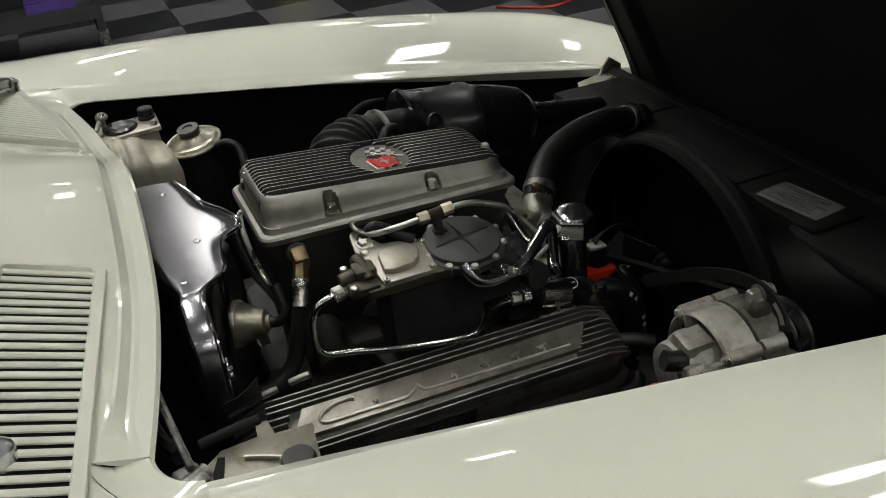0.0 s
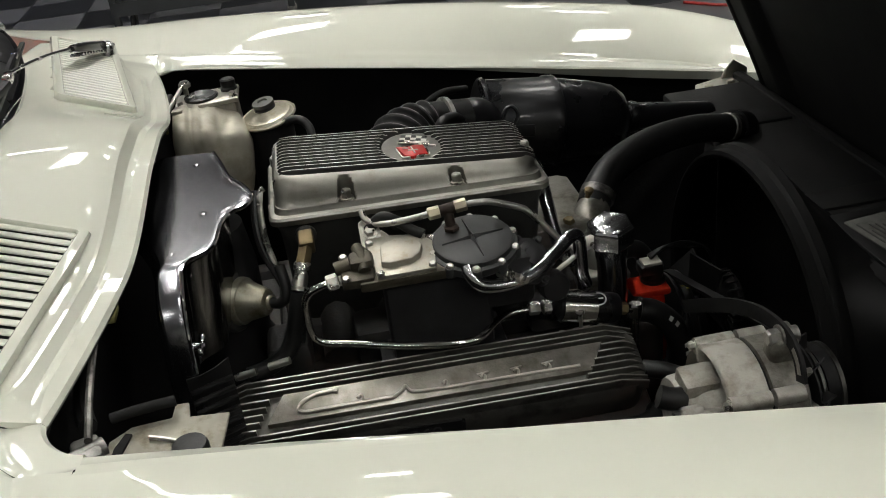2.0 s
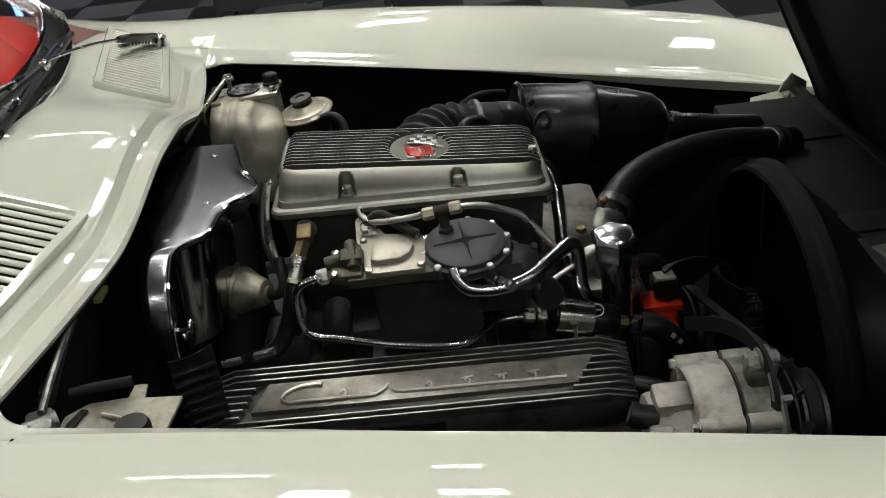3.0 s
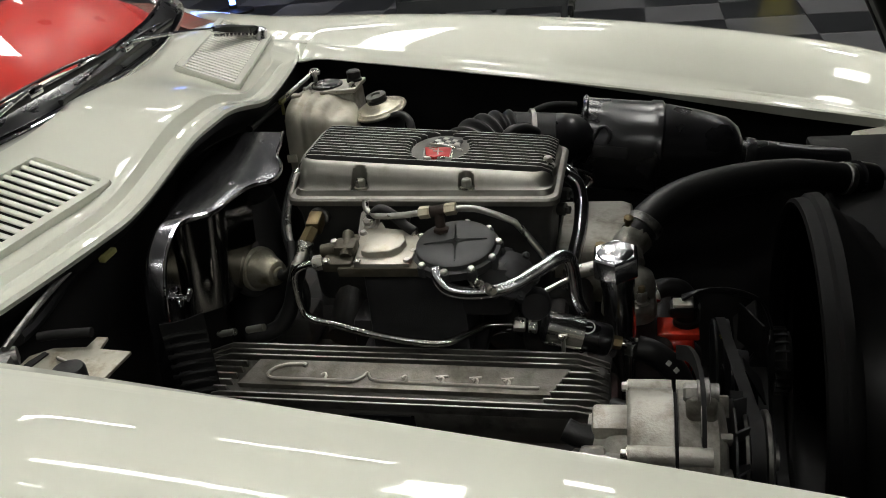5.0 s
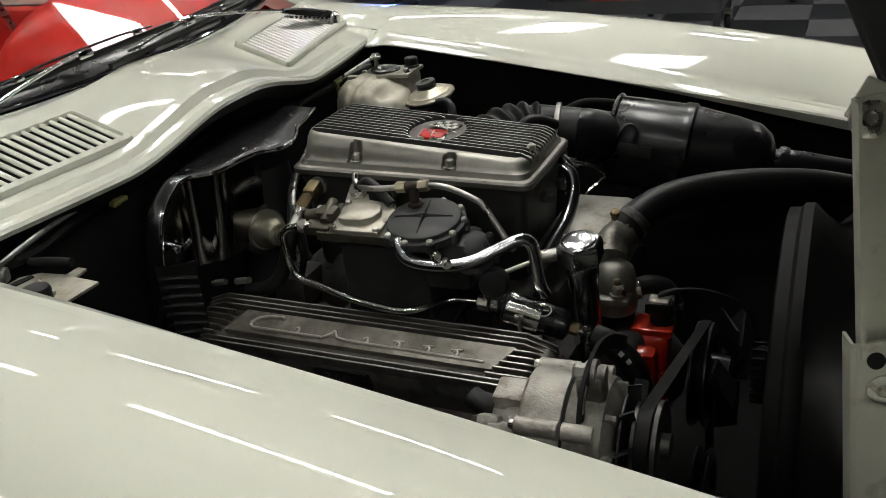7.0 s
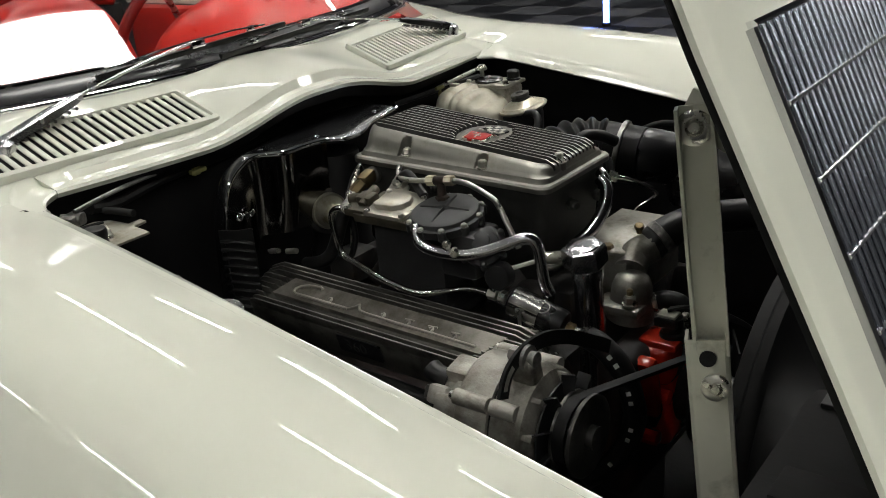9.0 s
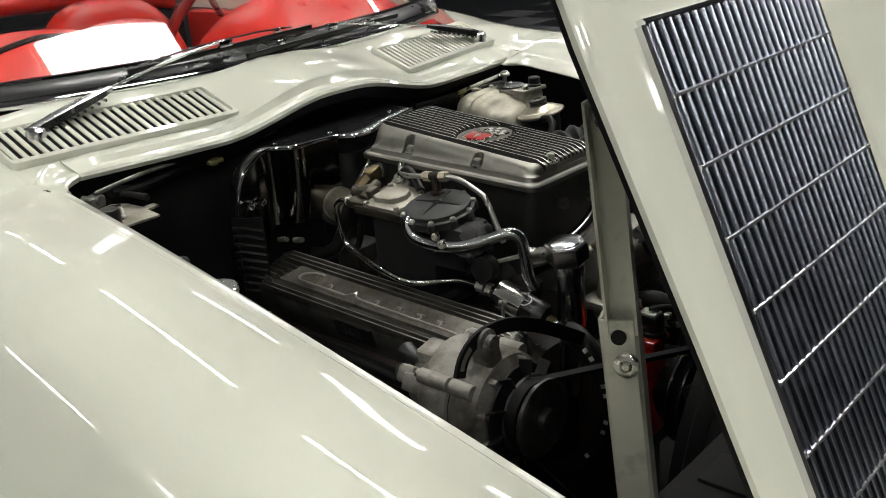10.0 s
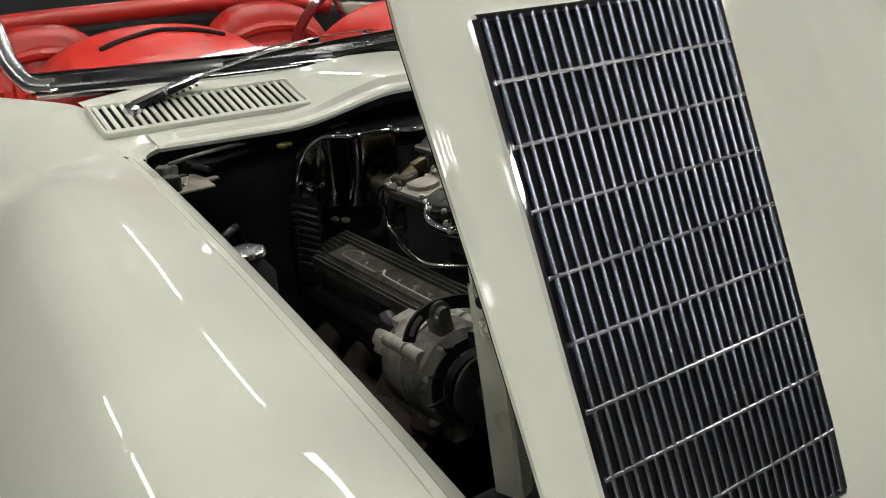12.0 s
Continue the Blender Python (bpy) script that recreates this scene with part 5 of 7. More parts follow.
def build_pipes():
    g = thing("gauge_line", (0.08, -0.12, 0.77), "thin silver pipe with two hexagon nuts over the fuel meter", "pipe")
    bm = bmesh.new()
    tube(bm, [(-0.015, -0.100, 0.832), (-0.012, -0.108, 0.824), (0.002, -0.117, 0.8205), (0.030, -0.124, 0.8235), (0.056, -0.130, 0.829)], 0.0036, 10)
    part("rear_pipe", bm, ALU, g)
    bm = bmesh.new()
    tube(bm, [(0.092, -0.131, 0.8335), (0.108, -0.132, 0.834), (0.124, -0.132, 0.831), (0.152, -0.133, 0.820), (0.162, -0.135, 0.813), (0.180, -0.143, 0.793), (0.199, -0.151, 0.770)], 0.0036, 10)
    part("front_pipe", bm, ALU, g)
    for a, b in (((0.053, -0.1298, 0.8285), (0.0665, -0.130, 0.8300)), ((0.082, -0.130, 0.832), (0.0955, -0.131, 0.834))):
        bm = bmesh.new()
        nut(bm, a, b, 0.0070)
        part("hex_nut", bm, PALE_BRASS, g, "pale plated nut", sharp=20)
    bm = bmesh.new()
    rod(bm, (0.066, -0.130, 0.830), (0.083, -0.130, 0.832), 0.0062)
    rod(bm, (0.0745, -0.130, 0.831), (0.0765, -0.132, 0.805), 0.0056)
    lathe(bm, (0.0765, -0.132, 0.803), (0, 0, 1), [(0.009, 0), (0.009, 0.008), (0.006, 0.010)], 6)
    part("tee", bm, RUST, g, "dark brown tee fitting")
    f = thing("fuel_line", (0.03, -0.17, 0.70), "bright bent steel fuel pipe looping below the fuel meter", "pipe")
    bm = bmesh.new()
    tube(bm, [(-0.056, -0.163, 0.7865), (-0.070, -0.1655, 0.7850), (-0.082, -0.166, 0.7800), (-0.089, -0.165, 0.769), (-0.0905, -0.161, 0.745), (-0.0895, -0.158, 0.727), (-0.085, -0.158, 0.717), (-0.074, -0.161, 0.7115), (-0.05, -0.168, 0.7105), (0.0, -0.186, 0.7085), (0.05, -0.196, 0.7060), (0.075, -0.197, 0.7050), (0.09, -0.190, 0.7050), (0.108, -0.170, 0.7045), (0.125, -0.156, 0.7040), (0.155, -0.149, 0.7000)], 0.0043, 12)
    part("pipe", bm, POLISHED, f)
    for a, b, r in (((-0.064, -0.1645, 0.7858), (-0.052, -0.163, 0.787), 0.0085), ((-0.052, -0.163, 0.787), (-0.044, -0.162, 0.7875), 0.0068), ((0.150, -0.149, 0.701), (0.163, -0.1485, 0.6995), 0.0078), ((0.166, -0.1485, 0.699), (0.176, -0.148, 0.698), 0.0085)):
        bm = bmesh.new()
        nut(bm, a, b, r)
        part("hex_nut", bm, STEEL, f, sharp=20)
    c = thing("breather_pipe", (0.15, -0.17, 0.74), "fat chrome breather pipe bent round the regulator", "pipe")
    bm = bmesh.new()
    tube(bm, [(0.080, -0.188, 0.792), (0.083, -0.195, 0.782), (0.092, -0.198, 0.772), (0.112, -0.194, 0.7655), (0.138, -0.186, 0.7635), (0.160, -0.175, 0.766), (0.182, -0.159, 0.773), (0.199, -0.147, 0.7795), (0.209, -0.140, 0.7790), (0.215, -0.136, 0.770), (0.217, -0.133, 0.750), (0.219, -0.130, 0.722), (0.224, -0.126, 0.705)], 0.0076, 14)
    part("pipe", bm, PIPE_CHROME, c)
    bm = bmesh.new()
    tube(bm, [(0.207, -0.122, 0.748), (0.222, -0.114, 0.748), (0.236, -0.110, 0.750), (0.250, -0.107, 0.752)], 0.0075, 12)
    part("side_stub", bm, STEEL, c)
    # tube from the plenum's front down to the filler
    d = thing("crankcase_hose", (0.21, 0.0, 0.70), "chrome bent vacuum pipe at the front of the plenum", "hose")
    bm = bmesh.new()
    tube(bm, [(0.200, 0.050, 0.795), (0.212, 0.046, 0.785), (0.217, 0.030, 0.765), (0.216, 0.0, 0.745), (0.212, -0.04, 0.735), (0.209, -0.085, 0.728), (0.209, -0.118, 0.735)], 0.0088, 12)
    part("pipe", bm, PIPE_CHROME, d, "chrome bent pipe")
    bm = bmesh.new()
    tube(bm, [(0.196, 0.058, 0.802), (0.206, 0.053, 0.795), (0.213, 0.044, 0.780), (0.214, 0.03, 0.766)], 0.0072, 12)
    part("metal_end", bm, CHROME, d)
    l = thing("choke_loop", (0.21, 0.13, 0.70), "thin bright wire loop at the plenum's front", "pipe")
    bm = bmesh.new()
    tube(bm, [(0.190, 0.095, 0.783), (0.205, 0.12, 0.774), (0.219, 0.160, 0.752), (0.222, 0.178, 0.737), (0.214, 0.172, 0.726), (0.203, 0.155, 0.718), (0.195, 0.14, 0.700)], 0.0032, 8)
    part("wire", bm, POLISHED, l)
    bm = bmesh.new()
    nut(bm, (0.192, 0.086, 0.788), (0.197, 0.100, 0.782), 0.008)
    part("hex_nut", bm, STEEL, l, sharp=20)
    e = thing("oil_feed_hose", (-0.1, -0.13, 0.68), "black hose with a brass elbow on the plenum's side", "hose")
    bm = bmesh.new()
    lathe(bm, (-0.079, -0.080, 0.805), (0, -1, 0.1), [(0.012, 0), (0.012, 0.006), (0.009, 0.008)], 16)
    part("seat", bm, CAST_DARK, e)
    bm = bmesh.new()
    block(bm, (-0.079, -0.0975, 0.8045), (0.017, 0.024, 0.018), Matrix.Rotation(0.3, 4, "X"), bevel=0.003)
    rod(bm, (-0.080, -0.103, 0.803), (-0.087, -0.120, 0.789), 0.0085, n=6)
    part("brass_elbow", bm, BRASS, e, "aged brass elbow")
    bm = bmesh.new()
    d1 = V(-0.095, -0.133, 0.765) - V(-0.086, -0.117, 0.791)
    lathe(bm, (-0.086, -0.117, 0.791), d1, [(0.008, 0), (0.0095, 0.002), (0.0095, 0.009), (0.007, 0.010), (0.0078, 0.012), (0.0078, 0.026), (0.009, 0.027), (0.009, 0.031)], 14)
    part("crimp_fitting", bm, STEEL, e)
    bm = bmesh.new()
    tube(bm, [(-0.095, -0.133, 0.765), (-0.101, -0.139, 0.745), (-0.108, -0.143, 0.722), (-0.120, -0.147, 0.700), (-0.140, -0.150, 0.688), (-0.165, -0.152, 0.682)], 0.0096, 12)
    part("hose", bm, RUBBER, e)
    w = thing("vacuum_lines", (-0.125, -0.06, 0.72), "pair of thin lines rising behind the plenum", "pipe")
    bm = bmesh.new()
    tube(bm, [(-0.119, -0.012, 0.838), (-0.124, -0.016, 0.834), (-0.126, -0.04, 0.818), (-0.124, -0.068, 0.799), (-0.118, -0.088, 0.778), (-0.112, -0.10, 0.74), (-0.11, -0.11, 0.70)], 0.0036, 8)
    part("steel_line", bm, STEEL, w)
    bm = bmesh.new()
    tube(bm, [(-0.130, -0.004, 0.832), (-0.134, -0.03, 0.812), (-0.130, -0.07, 0.79), (-0.115, -0.10, 0.765), (-0.10, -0.112, 0.72), (-0.105, -0.12, 0.69)], 0.0045, 8)
    part("black_line", bm, RUBBER, w)


build_pipes()


# ---- distributor shield and what stands behind the plenum ----
def build_shield():
    sh = thing("distributor_shield", (-0.19, -0.09, 0.60), "polished chrome distributor shield with a wavy front edge", "engine shield")
    top = 0.850
    front = [(-0.180, 0.096), (-0.1776, 0.086), (-0.168, 0.050), (-0.1586, 0.010), (-0.1435, -0.0186), (-0.1340, -0.0443), (-0.1325, -0.0620), (-0.1384, -0.0745), (-0.1503, -0.083), (-0.159, -0.095), (-0.1640, -0.1152), (-0.1663, -0.1352), (-0.1675, -0.1523), (-0.1735, -0.1665), (-0.1852, -0.176), (-0.1947, -0.186)]
    back = [(-0.240, 0.104), (-0.247, 0.094), (-0.260, 0.060), (-0.266, 0.015), (-0.267, -0.016), (-0.264, -0.042), (-0.258, -0.060), (-0.252, -0.075), (-0.247, -0.085), (-0.241, -0.100), (-0.2345, -0.1175), (-0.2295, -0.1388), (-0.2255, -0.152), (-0.2215, -0.164), (-0.2180, -0.178), (-0.2170, -0.190)]
    leg = [(-0.199, 0.8475), (-0.213, 0.8415), (-0.228, 0.8325), (-0.240, 0.8195), (-0.248, 0.803), (-0.254, 0.783), (-0.259, 0.755), (-0.263, 0.70), (-0.265, 0.60)]
    fr = curve_points([V(x, y, top) for x, y in front] + [V(-0.199, y, z) for y, z in leg], 3)
    bk = curve_points([V(x, y, top) for x, y in back] + [V(-0.219, y, z) for y, z in leg], 3)
    rows = []
    for i, (a, b) in enumerate(zip(bk, fr)):
        d = (fr[min(i + 1, len(fr) - 1)] - fr[max(i - 1, 0)]).normalized()
        out = (b - a).normalized()
        nrm = out.cross(d).normalized()
        nrm = nrm if nrm.z > -0.1 and nrm.y < 0.5 else -nrm
        r = [a - nrm * 0.036 - out * 0.008, a - nrm * 0.018 - out * 0.0072, a - nrm * 0.006 - out * 0.0045, a - nrm * 0.0015 - out * 0.0015]
        for k in range(7):
            q = k / 6
            r.append(a.lerp(b, q) + nrm * 0.0005 * math.sin(math.pi * q))
        r += [b + out * 0.0010 - nrm * 0.0006, b + out * 0.0014 - nrm * 0.004]
        rows.append(r)
    bm = bmesh.new()
    sheet(bm, rows, 0.0012)
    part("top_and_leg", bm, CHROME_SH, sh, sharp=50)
    # hanging front wall below the edge
    bm = bmesh.new()
    grid = []
    for i, p in enumerate(q for q in fr if q.y < -0.088):
        low = max(0.60, p.z - 0.115 - 0.05 * smooth01((-0.19 - p.y) / 0.03))
        col = []
        for k in range(9):
            q = k / 8
            fl = 0.0022 * math.sin(i * 0.30) * math.sin(math.pi * q)
            col.append(V(p.x + 0.0005 - 0.012 * q + fl, p.y + 0.004 * q, p.z - 0.005 + (low - p.z) * q))
        grid.append(col)
    sheet(bm, grid, 0.0012)
    part("front_wall", bm, CHROME_WALL, sh, "polished wall, its colour darkened as the bay's reflection", sharp=60)
    # bright bead along the front edge
    bm = bmesh.new()
    tube(bm, [p + V(0.0022, 0, 0) for p in fr[:-7]], 0.0020, 8, 1)
    part("edge_bead", bm, CHROME, sh)
    for p in ((-0.197, 0.062, top - 0.0015), (-0.1815, -0.082, top - 0.0015), (-0.209, -0.165, top - 0.002)):
        screw("screw", p, (0, 0, 1), 0.0045, CHROME, sh)
    for dy in (-0.011, 0.011):
        bm = bmesh.new()
        block(bm, (-0.192, -0.224 + dy, 0.776), (0.006, 0.012, 0.010), Matrix.Rotation(dy * 40, 4, "X"), bevel=0.003)
        part("wing", bm, CHROME, sh)
    bm = bmesh.new()
    rod(bm, (-0.212, -0.224, 0.776), (-0.188, -0.224, 0.776), 0.0045)
    part("wing_bolt", bm, CHROME, sh)
    bm = bmesh.new()
    sheet(bm, [[V(-0.207, -0.262, z), V(-0.193, -0.2585, z), V(-0.180, -0.2495, z), V(-0.168, -0.236, z)] for z in (0.765, 0.70, 0.62)], 0.0012)
    part("boot", bm, RUBBER, sh, "dark moulded boot with flutes")
    for k in range(9):
        bm = bmesh.new()
        tube(bm, [(-0.205, -0.262, 0.748 - 0.012 * k), (-0.193, -0.259, 0.750 - 0.012 * k), (-0.180, -0.250, 0.748 - 0.012 * k), (-0.170, -0.238, 0.743 - 0.012 * k)], 0.0030, 8, 3)
        part("flute", bm, RUBBER, sh)
    vac = thing("vacuum_advance", (-0.155, -0.11, 0.70), "pale conical vacuum can on the distributor", "vacuum can")
    ax = V(0.88, -0.46, 0.04)
    bm = bmesh.new()
    lathe(bm, V(-0.163, -0.094, 0.744), ax, [(0.020, -0.016), (0.033, -0.010), (0.0355, -0.006), (0.0355, -0.002), (0.0335, 0.0), (0.0300, 0.0005)], 48)
    part("flange", bm, IRON, vac, "dark crimped flange", sharp=30)
    bm = bmesh.new()
    lathe(bm, V(-0.163, -0.094, 0.744), ax, [(0.0275, 0.0), (0.0268, 0.005), (0.0258, 0.007), (0.0240, 0.0075), (0.0200, 0.019), (0.0162, 0.0310), (0.0145, 0.0345), (0.0120, 0.0360), (0.0085, 0.0365), (0.0080, 0.0405), (0.004, 0.041)], 48)
    part("can", bm, CAN_PLATE, vac, sharp=30)
    bm = bmesh.new()
    a = ax.normalized()
    o = V(-0.163, -0.094, 0.744)
    tube(bm, [o + a * 0.039, o + a * 0.050, o + a * 0.056 + V(0.004, 0.004, 0.010), o + a * 0.052 + V(0.004, 0.02, 0.035)], 0.0062, 12)
    part("hose", bm, RUBBER, vac)
    bm = bmesh.new()
    lathe(bm, (-0.185, -0.05, 0.62), (0, 0, 1), [(0.05, 0), (0.05, 0.05), (0.045, 0.06), (0.045, 0.15), (0.038, 0.20)], 24)
    part("distributor_body", bm, BLACK, vac, "black distributor body")
    for k in range(2):
        bm = bmesh.new()
        rod(bm, (-0.170 + 0.035 * k, -0.21, 0.722 + 0.006 * k), (-0.148 + 0.035 * k, -0.214, 0.728 + 0.006 * k), 0.004)
        part("clip_pin", bm, STEEL, vac)


build_shield()


def build_brakes():
    b = thing("brake_booster", (-0.22, 0.34, 0.62), "pale plated brake booster with a dented shell", "brake booster")
    bm = bmesh.new()
    lathe(bm, V(-0.275, 0.335, 0.742), (1, 0.05, -0.06), [(0.06, 0), (0.082, 0.004), (0.086, 0.02), (0.086, 0.026), (0.080, 0.029), (0.080, 0.034), (0.084, 0.037), (0.084, 0.044), (0.079, 0.047), (0.079, 0.054), (0.082, 0.060), (0.081, 0.075), (0.079, 0.090), (0.075, 0.104), (0.067, 0.114), (0.05, 0.121), (0.03, 0.124), (0.01, 0.125)], 64)
    for v in bm.verts:
        dy, dz = v.co.y - 0.335, v.co.z - 0.742
        r = math.hypot(dy, dz) + 1e-6
        k = 0.90 / ((dy / r) ** 6 + (dz / r) ** 6) ** (1 / 6)
        v.co.x = -0.262 + (v.co.x + 0.275) * 0.88
        v.co.y, v.co.z = 0.345 + dy * k * 0.76, 0.744 + dz * k * 1.04
        d = noise.noise(v.co * 11) * 0.008 + noise.noise(v.co * 30) * 0.002
        # a scooped hollow beside the reservoir
        d -= 0.026 * math.exp(-((v.co.x + 0.175) / 0.016) ** 2 - ((v.co.y - 0.33) / 0.045) ** 2) * smooth01((v.co.z - 0.742) / 0.05)
        v.co += (v.co - V(-0.22, 0.335, 0.742)).normalized() * d
    part("shell", bm, GOLD_ZINC, b, sharp=85)
    for k in range(8):
        bm = bmesh.new()
        a = 2 * math.pi * k / 8
        block(bm, V(-0.247, 0.345 + 0.064 * math.cos(a), 0.744 + 0.082 * math.sin(a)), (0.016, 0.012, 0.006), Matrix.Rotation(a - math.pi / 2, 4, "X"), bevel=0.0015)
        part("crimp_tab", bm, GOLD_ZINC, b)
    m = thing("master_cylinder", (-0.208, 0.41, 0.74), "grey brake fluid reservoir with a ringed filler and a black cap", "brake reservoir")
    bm = bmesh.new()
    block(bm, (-0.208, 0.412, 0.785), (0.090, 0.062, 0.060), Matrix.Rotation(-0.05, 4, "Y"), bevel=0.006)
    part("reservoir", bm, CAST_LIGHT, m)
    bm = bmesh.new()
    block(bm, (-0.208, 0.412, 0.818), (0.097, 0.068, 0.007), Matrix.Rotation(-0.05, 4, "Y"), bevel=0.002)
    part("cover_plate", bm, GALV, m)
    bm = bmesh.new()
    lathe(bm, (-0.216, 0.410, 0.821), (0, 0, 1), [(0.026, 0), (0.026, 0.004), (0.022, 0.006), (0.018, 0.003), (0.002, 0.002)], 26)
    part("filler_ring", bm, BLACK_GLOSS, m, "black ringed filler")
    bm = bmesh.new()
    lathe(bm, (-0.174, 0.427, 0.821), (0, 0, 1), [(0.013, 0), (0.013, 0.006), (0.0115, 0.007), (0.0115, 0.018), (0.009, 0.020)], 18)
    part("black_cap", bm, RUBBER, m)
    for p in ((-0.246, 0.388, 0.819), (-0.168, 0.390, 0.823)):
        bolt("bolt", p, (0, 0, 1), 0.005, 0.008, STEEL, m)
    c = thing("vented_canister", (-0.112, 0.36, 0.62), "black canister under a domed pale metal cap", "canister")
    bm = bmesh.new()
    lathe(bm, (-0.120, 0.37, 0.64), (0, 0, 1), [(0.034, 0), (0.036, 0.01), (0.036, 0.14), (0.034, 0.15)], 24)
    part("body", bm, BLACK, c)
    bm = bmesh.new()
    lathe(bm, (-0.120, 0.37, 0.790), (-0.16, -0.12, 1), [(0.040, -0.004), (0.0435, -0.001), (0.0438, 0.001), (0.0425, 0.0025), (0.0395, 0.0015), (0.0375, 0.003), (0.036, 0.0055), (0.029, 0.008), (0.0275, 0.010), (0.019, 0.013), (0.0175, 0.0145), (0.010, 0.015)], 40)
    part("domed_cap", bm, CAN_PALE, c)
    bm = bmesh.new()
    lathe(bm, (-0.1223, 0.3683, 0.804), (-0.16, -0.12, 1), [(0.0165, 0), (0.0165, 0.002), (0.012, 0.003), (0.012, 0.005), (0.0165, 0.006), (0.0165, 0.011), (0.008, 0.012), (0.007, 0.0095), (0.001, 0.0095)], 24)
    part("knob", bm, CAST_DARK, c)
    bm = bmesh.new()
    tube(bm, [(-0.10, 0.34, 0.785), (-0.075, 0.335, 0.79), (-0.06, 0.32, 0.775), (-0.065, 0.29, 0.74), (-0.08, 0.25, 0.70)], 0.0065, 12)
    part("hose", bm, RUBBER, c)
    r = thing("linkage_rod", (-0.25, 0.40, 0.80), "thin steel linkage rod with an eye end", "rod")
    bm = bmesh.new()
    rod(bm, (-0.272, 0.30, 0.822), (-0.240, 0.415, 0.843), 0.0035, n=8)
    part("rod", bm, STEEL, r)
    bm = bmesh.new()
    lathe(bm, (-0.238, 0.42, 0.839), (0, 0, 1), [(0.009, 0), (0.0095, 0.004), (0.006, 0.009)], 14)
    rod(bm, (-0.238, 0.42, 0.80), (-0.238, 0.42, 0.84), 0.004, n=8)
    part("eye_end", bm, STEEL, r)


build_brakes()


# ---- air cleaner, air meter and ducts ----
def build_air():
    a = thing("air_cleaner", (0.28, 0.32, 0.62), "glossy black drum-shaped air cleaner with a tapering snout", "air cleaner")
    c0 = V(0.196, 0.338, 0.735)
    ax = V(1, 0.02, -0.13).normalized()
    bm = bmesh.new()
    lathe(bm, c0, ax, [(0.045, -0.001), (0.068, 0.0), (0.0715, 0.003), (0.0715, 0.006), (0.068, 0.009), (0.069, 0.10), (0.0715, 0.104), (0.0715, 0.118), (0.068, 0.121)], 44)
    part("drum", bm, BLACK_GLOSS, a)
    bm = bmesh.new()
    lathe(bm, c0 + ax * 0.118, ax, [(0.068, 0), (0.067, 0.006), (0.061, 0.06), (0.054, 0.095), (0.042, 0.112), (0.026, 0.120)], 40)
    part("snout", bm, BLACK_GLOSS, a)
    bm = bmesh.new()
    e = c0 + ax * 0.232
    tube(bm, [e, e + V(0.04, 0.0, -0.002), e + V(0.09, 0.012, -0.014), e + V(0.16, 0.03, -0.03)], 0.021, 16)
    lathe(bm, e + V(0.012, 0, 0), ax, [(0.024, 0), (0.0255, 0.006), (0.024, 0.014)], 20)
    part("intake_tube", bm, BLACK_GLOSS, a)
    o = c0 + ax * 0.026 + V(0, -0.064, 0.024)
    bm = bmesh.new()
    tube(bm, [o + ax * -0.030 + V(0, 0.010, -0.026), o + ax * -0.010 + V(0, -0.003, -0.008), o + V(0, -0.004, 0.010), o + ax * 0.008 + V(0, 0.002, 0.022), o + ax * 0.018 + V(0, 0.003, 0.024), o + ax * 0.024 + V(0, -0.002, 0.014), o + ax * 0.018 + V(0, -0.005, 0.002)], 0.0030, 8)
    part("wire_clip", bm, BLACK_GLOSS, a)
    bm = bmesh.new()
    block(bm, o + ax * 0.022 + V(0, -0.004, -0.012), (0.052, 0.005, 0.018), Matrix.Rotation(0.13, 4, "Y") @ Matrix.Rotation(-0.35, 4, "X"), bevel=0.002)
    part("clip_plate", bm, BLACK, a)
    bm = bmesh.new()
    tube(bm, [(0.155, 0.251, 0.767), (0.174, 0.264, 0.764), (0.187, 0.30, 0.75), (0.198, 0.33, 0.738)], 0.0405, 28)
    part("duct", bm, BLACK_GLOSS, a)
    m = thing("air_meter", (0.04, 0.2, 0.70), "black ribbed air intake bellows with bright clamps", "air intake")
    line = [(0.042, 0.150, 0.734), (0.048, 0.178, 0.755), (0.062, 0.208, 0.769), (0.088, 0.234, 0.772), (0.122, 0.247, 0.768), (0.168, 0.252, 0.765)]
    bm = bmesh.new()
    tube(bm, line, 0.050, 44, 26, radii=lambda q: 0.0515 - 0.008 * q + (0.0034 * math.sin(q * 75) if 0.08 < q < 0.72 else 0.0))
    part("bellows", bm, BELLOWS, m, "ribbed black rubber elbow")
    bm = bmesh.new()
    lathe(bm, (0.034, 0.142, 0.737), (0.2, 0.85, 0.6), [(0.046, -0.030), (0.055, -0.028), (0.055, 0.004), (0.058, 0.006), (0.058, 0.013), (0.053, 0.015)], 44)
    part("meter_ring", bm, METER, m, "black cast ring")
    for at, axm, r in ((V(0.040, 0.166, 0.754), V(0.22, 0.85, 0.6), 0.0545), (V(0.128, 0.249, 0.770), V(0.97, 0.2, -0.15), 0.0458)):
        bm = bmesh.new()
        lathe(bm, at, axm, [(r, 0), (r + 0.0018, 0.001), (r + 0.0018, 0.007), (r, 0.008)], 44)
        part("clamp", bm, STEEL_DULL, m, "thin dull band clamp")
    bm = bmesh.new()
    block(bm, (0.099, 0.143, 0.800), (0.012, 0.008, 0.020), Matrix.Rotation(0.3, 4, "Y"), bevel=0.002)
    part("clamp_screw", bm, STEEL, m)
    bm = bmesh.new()
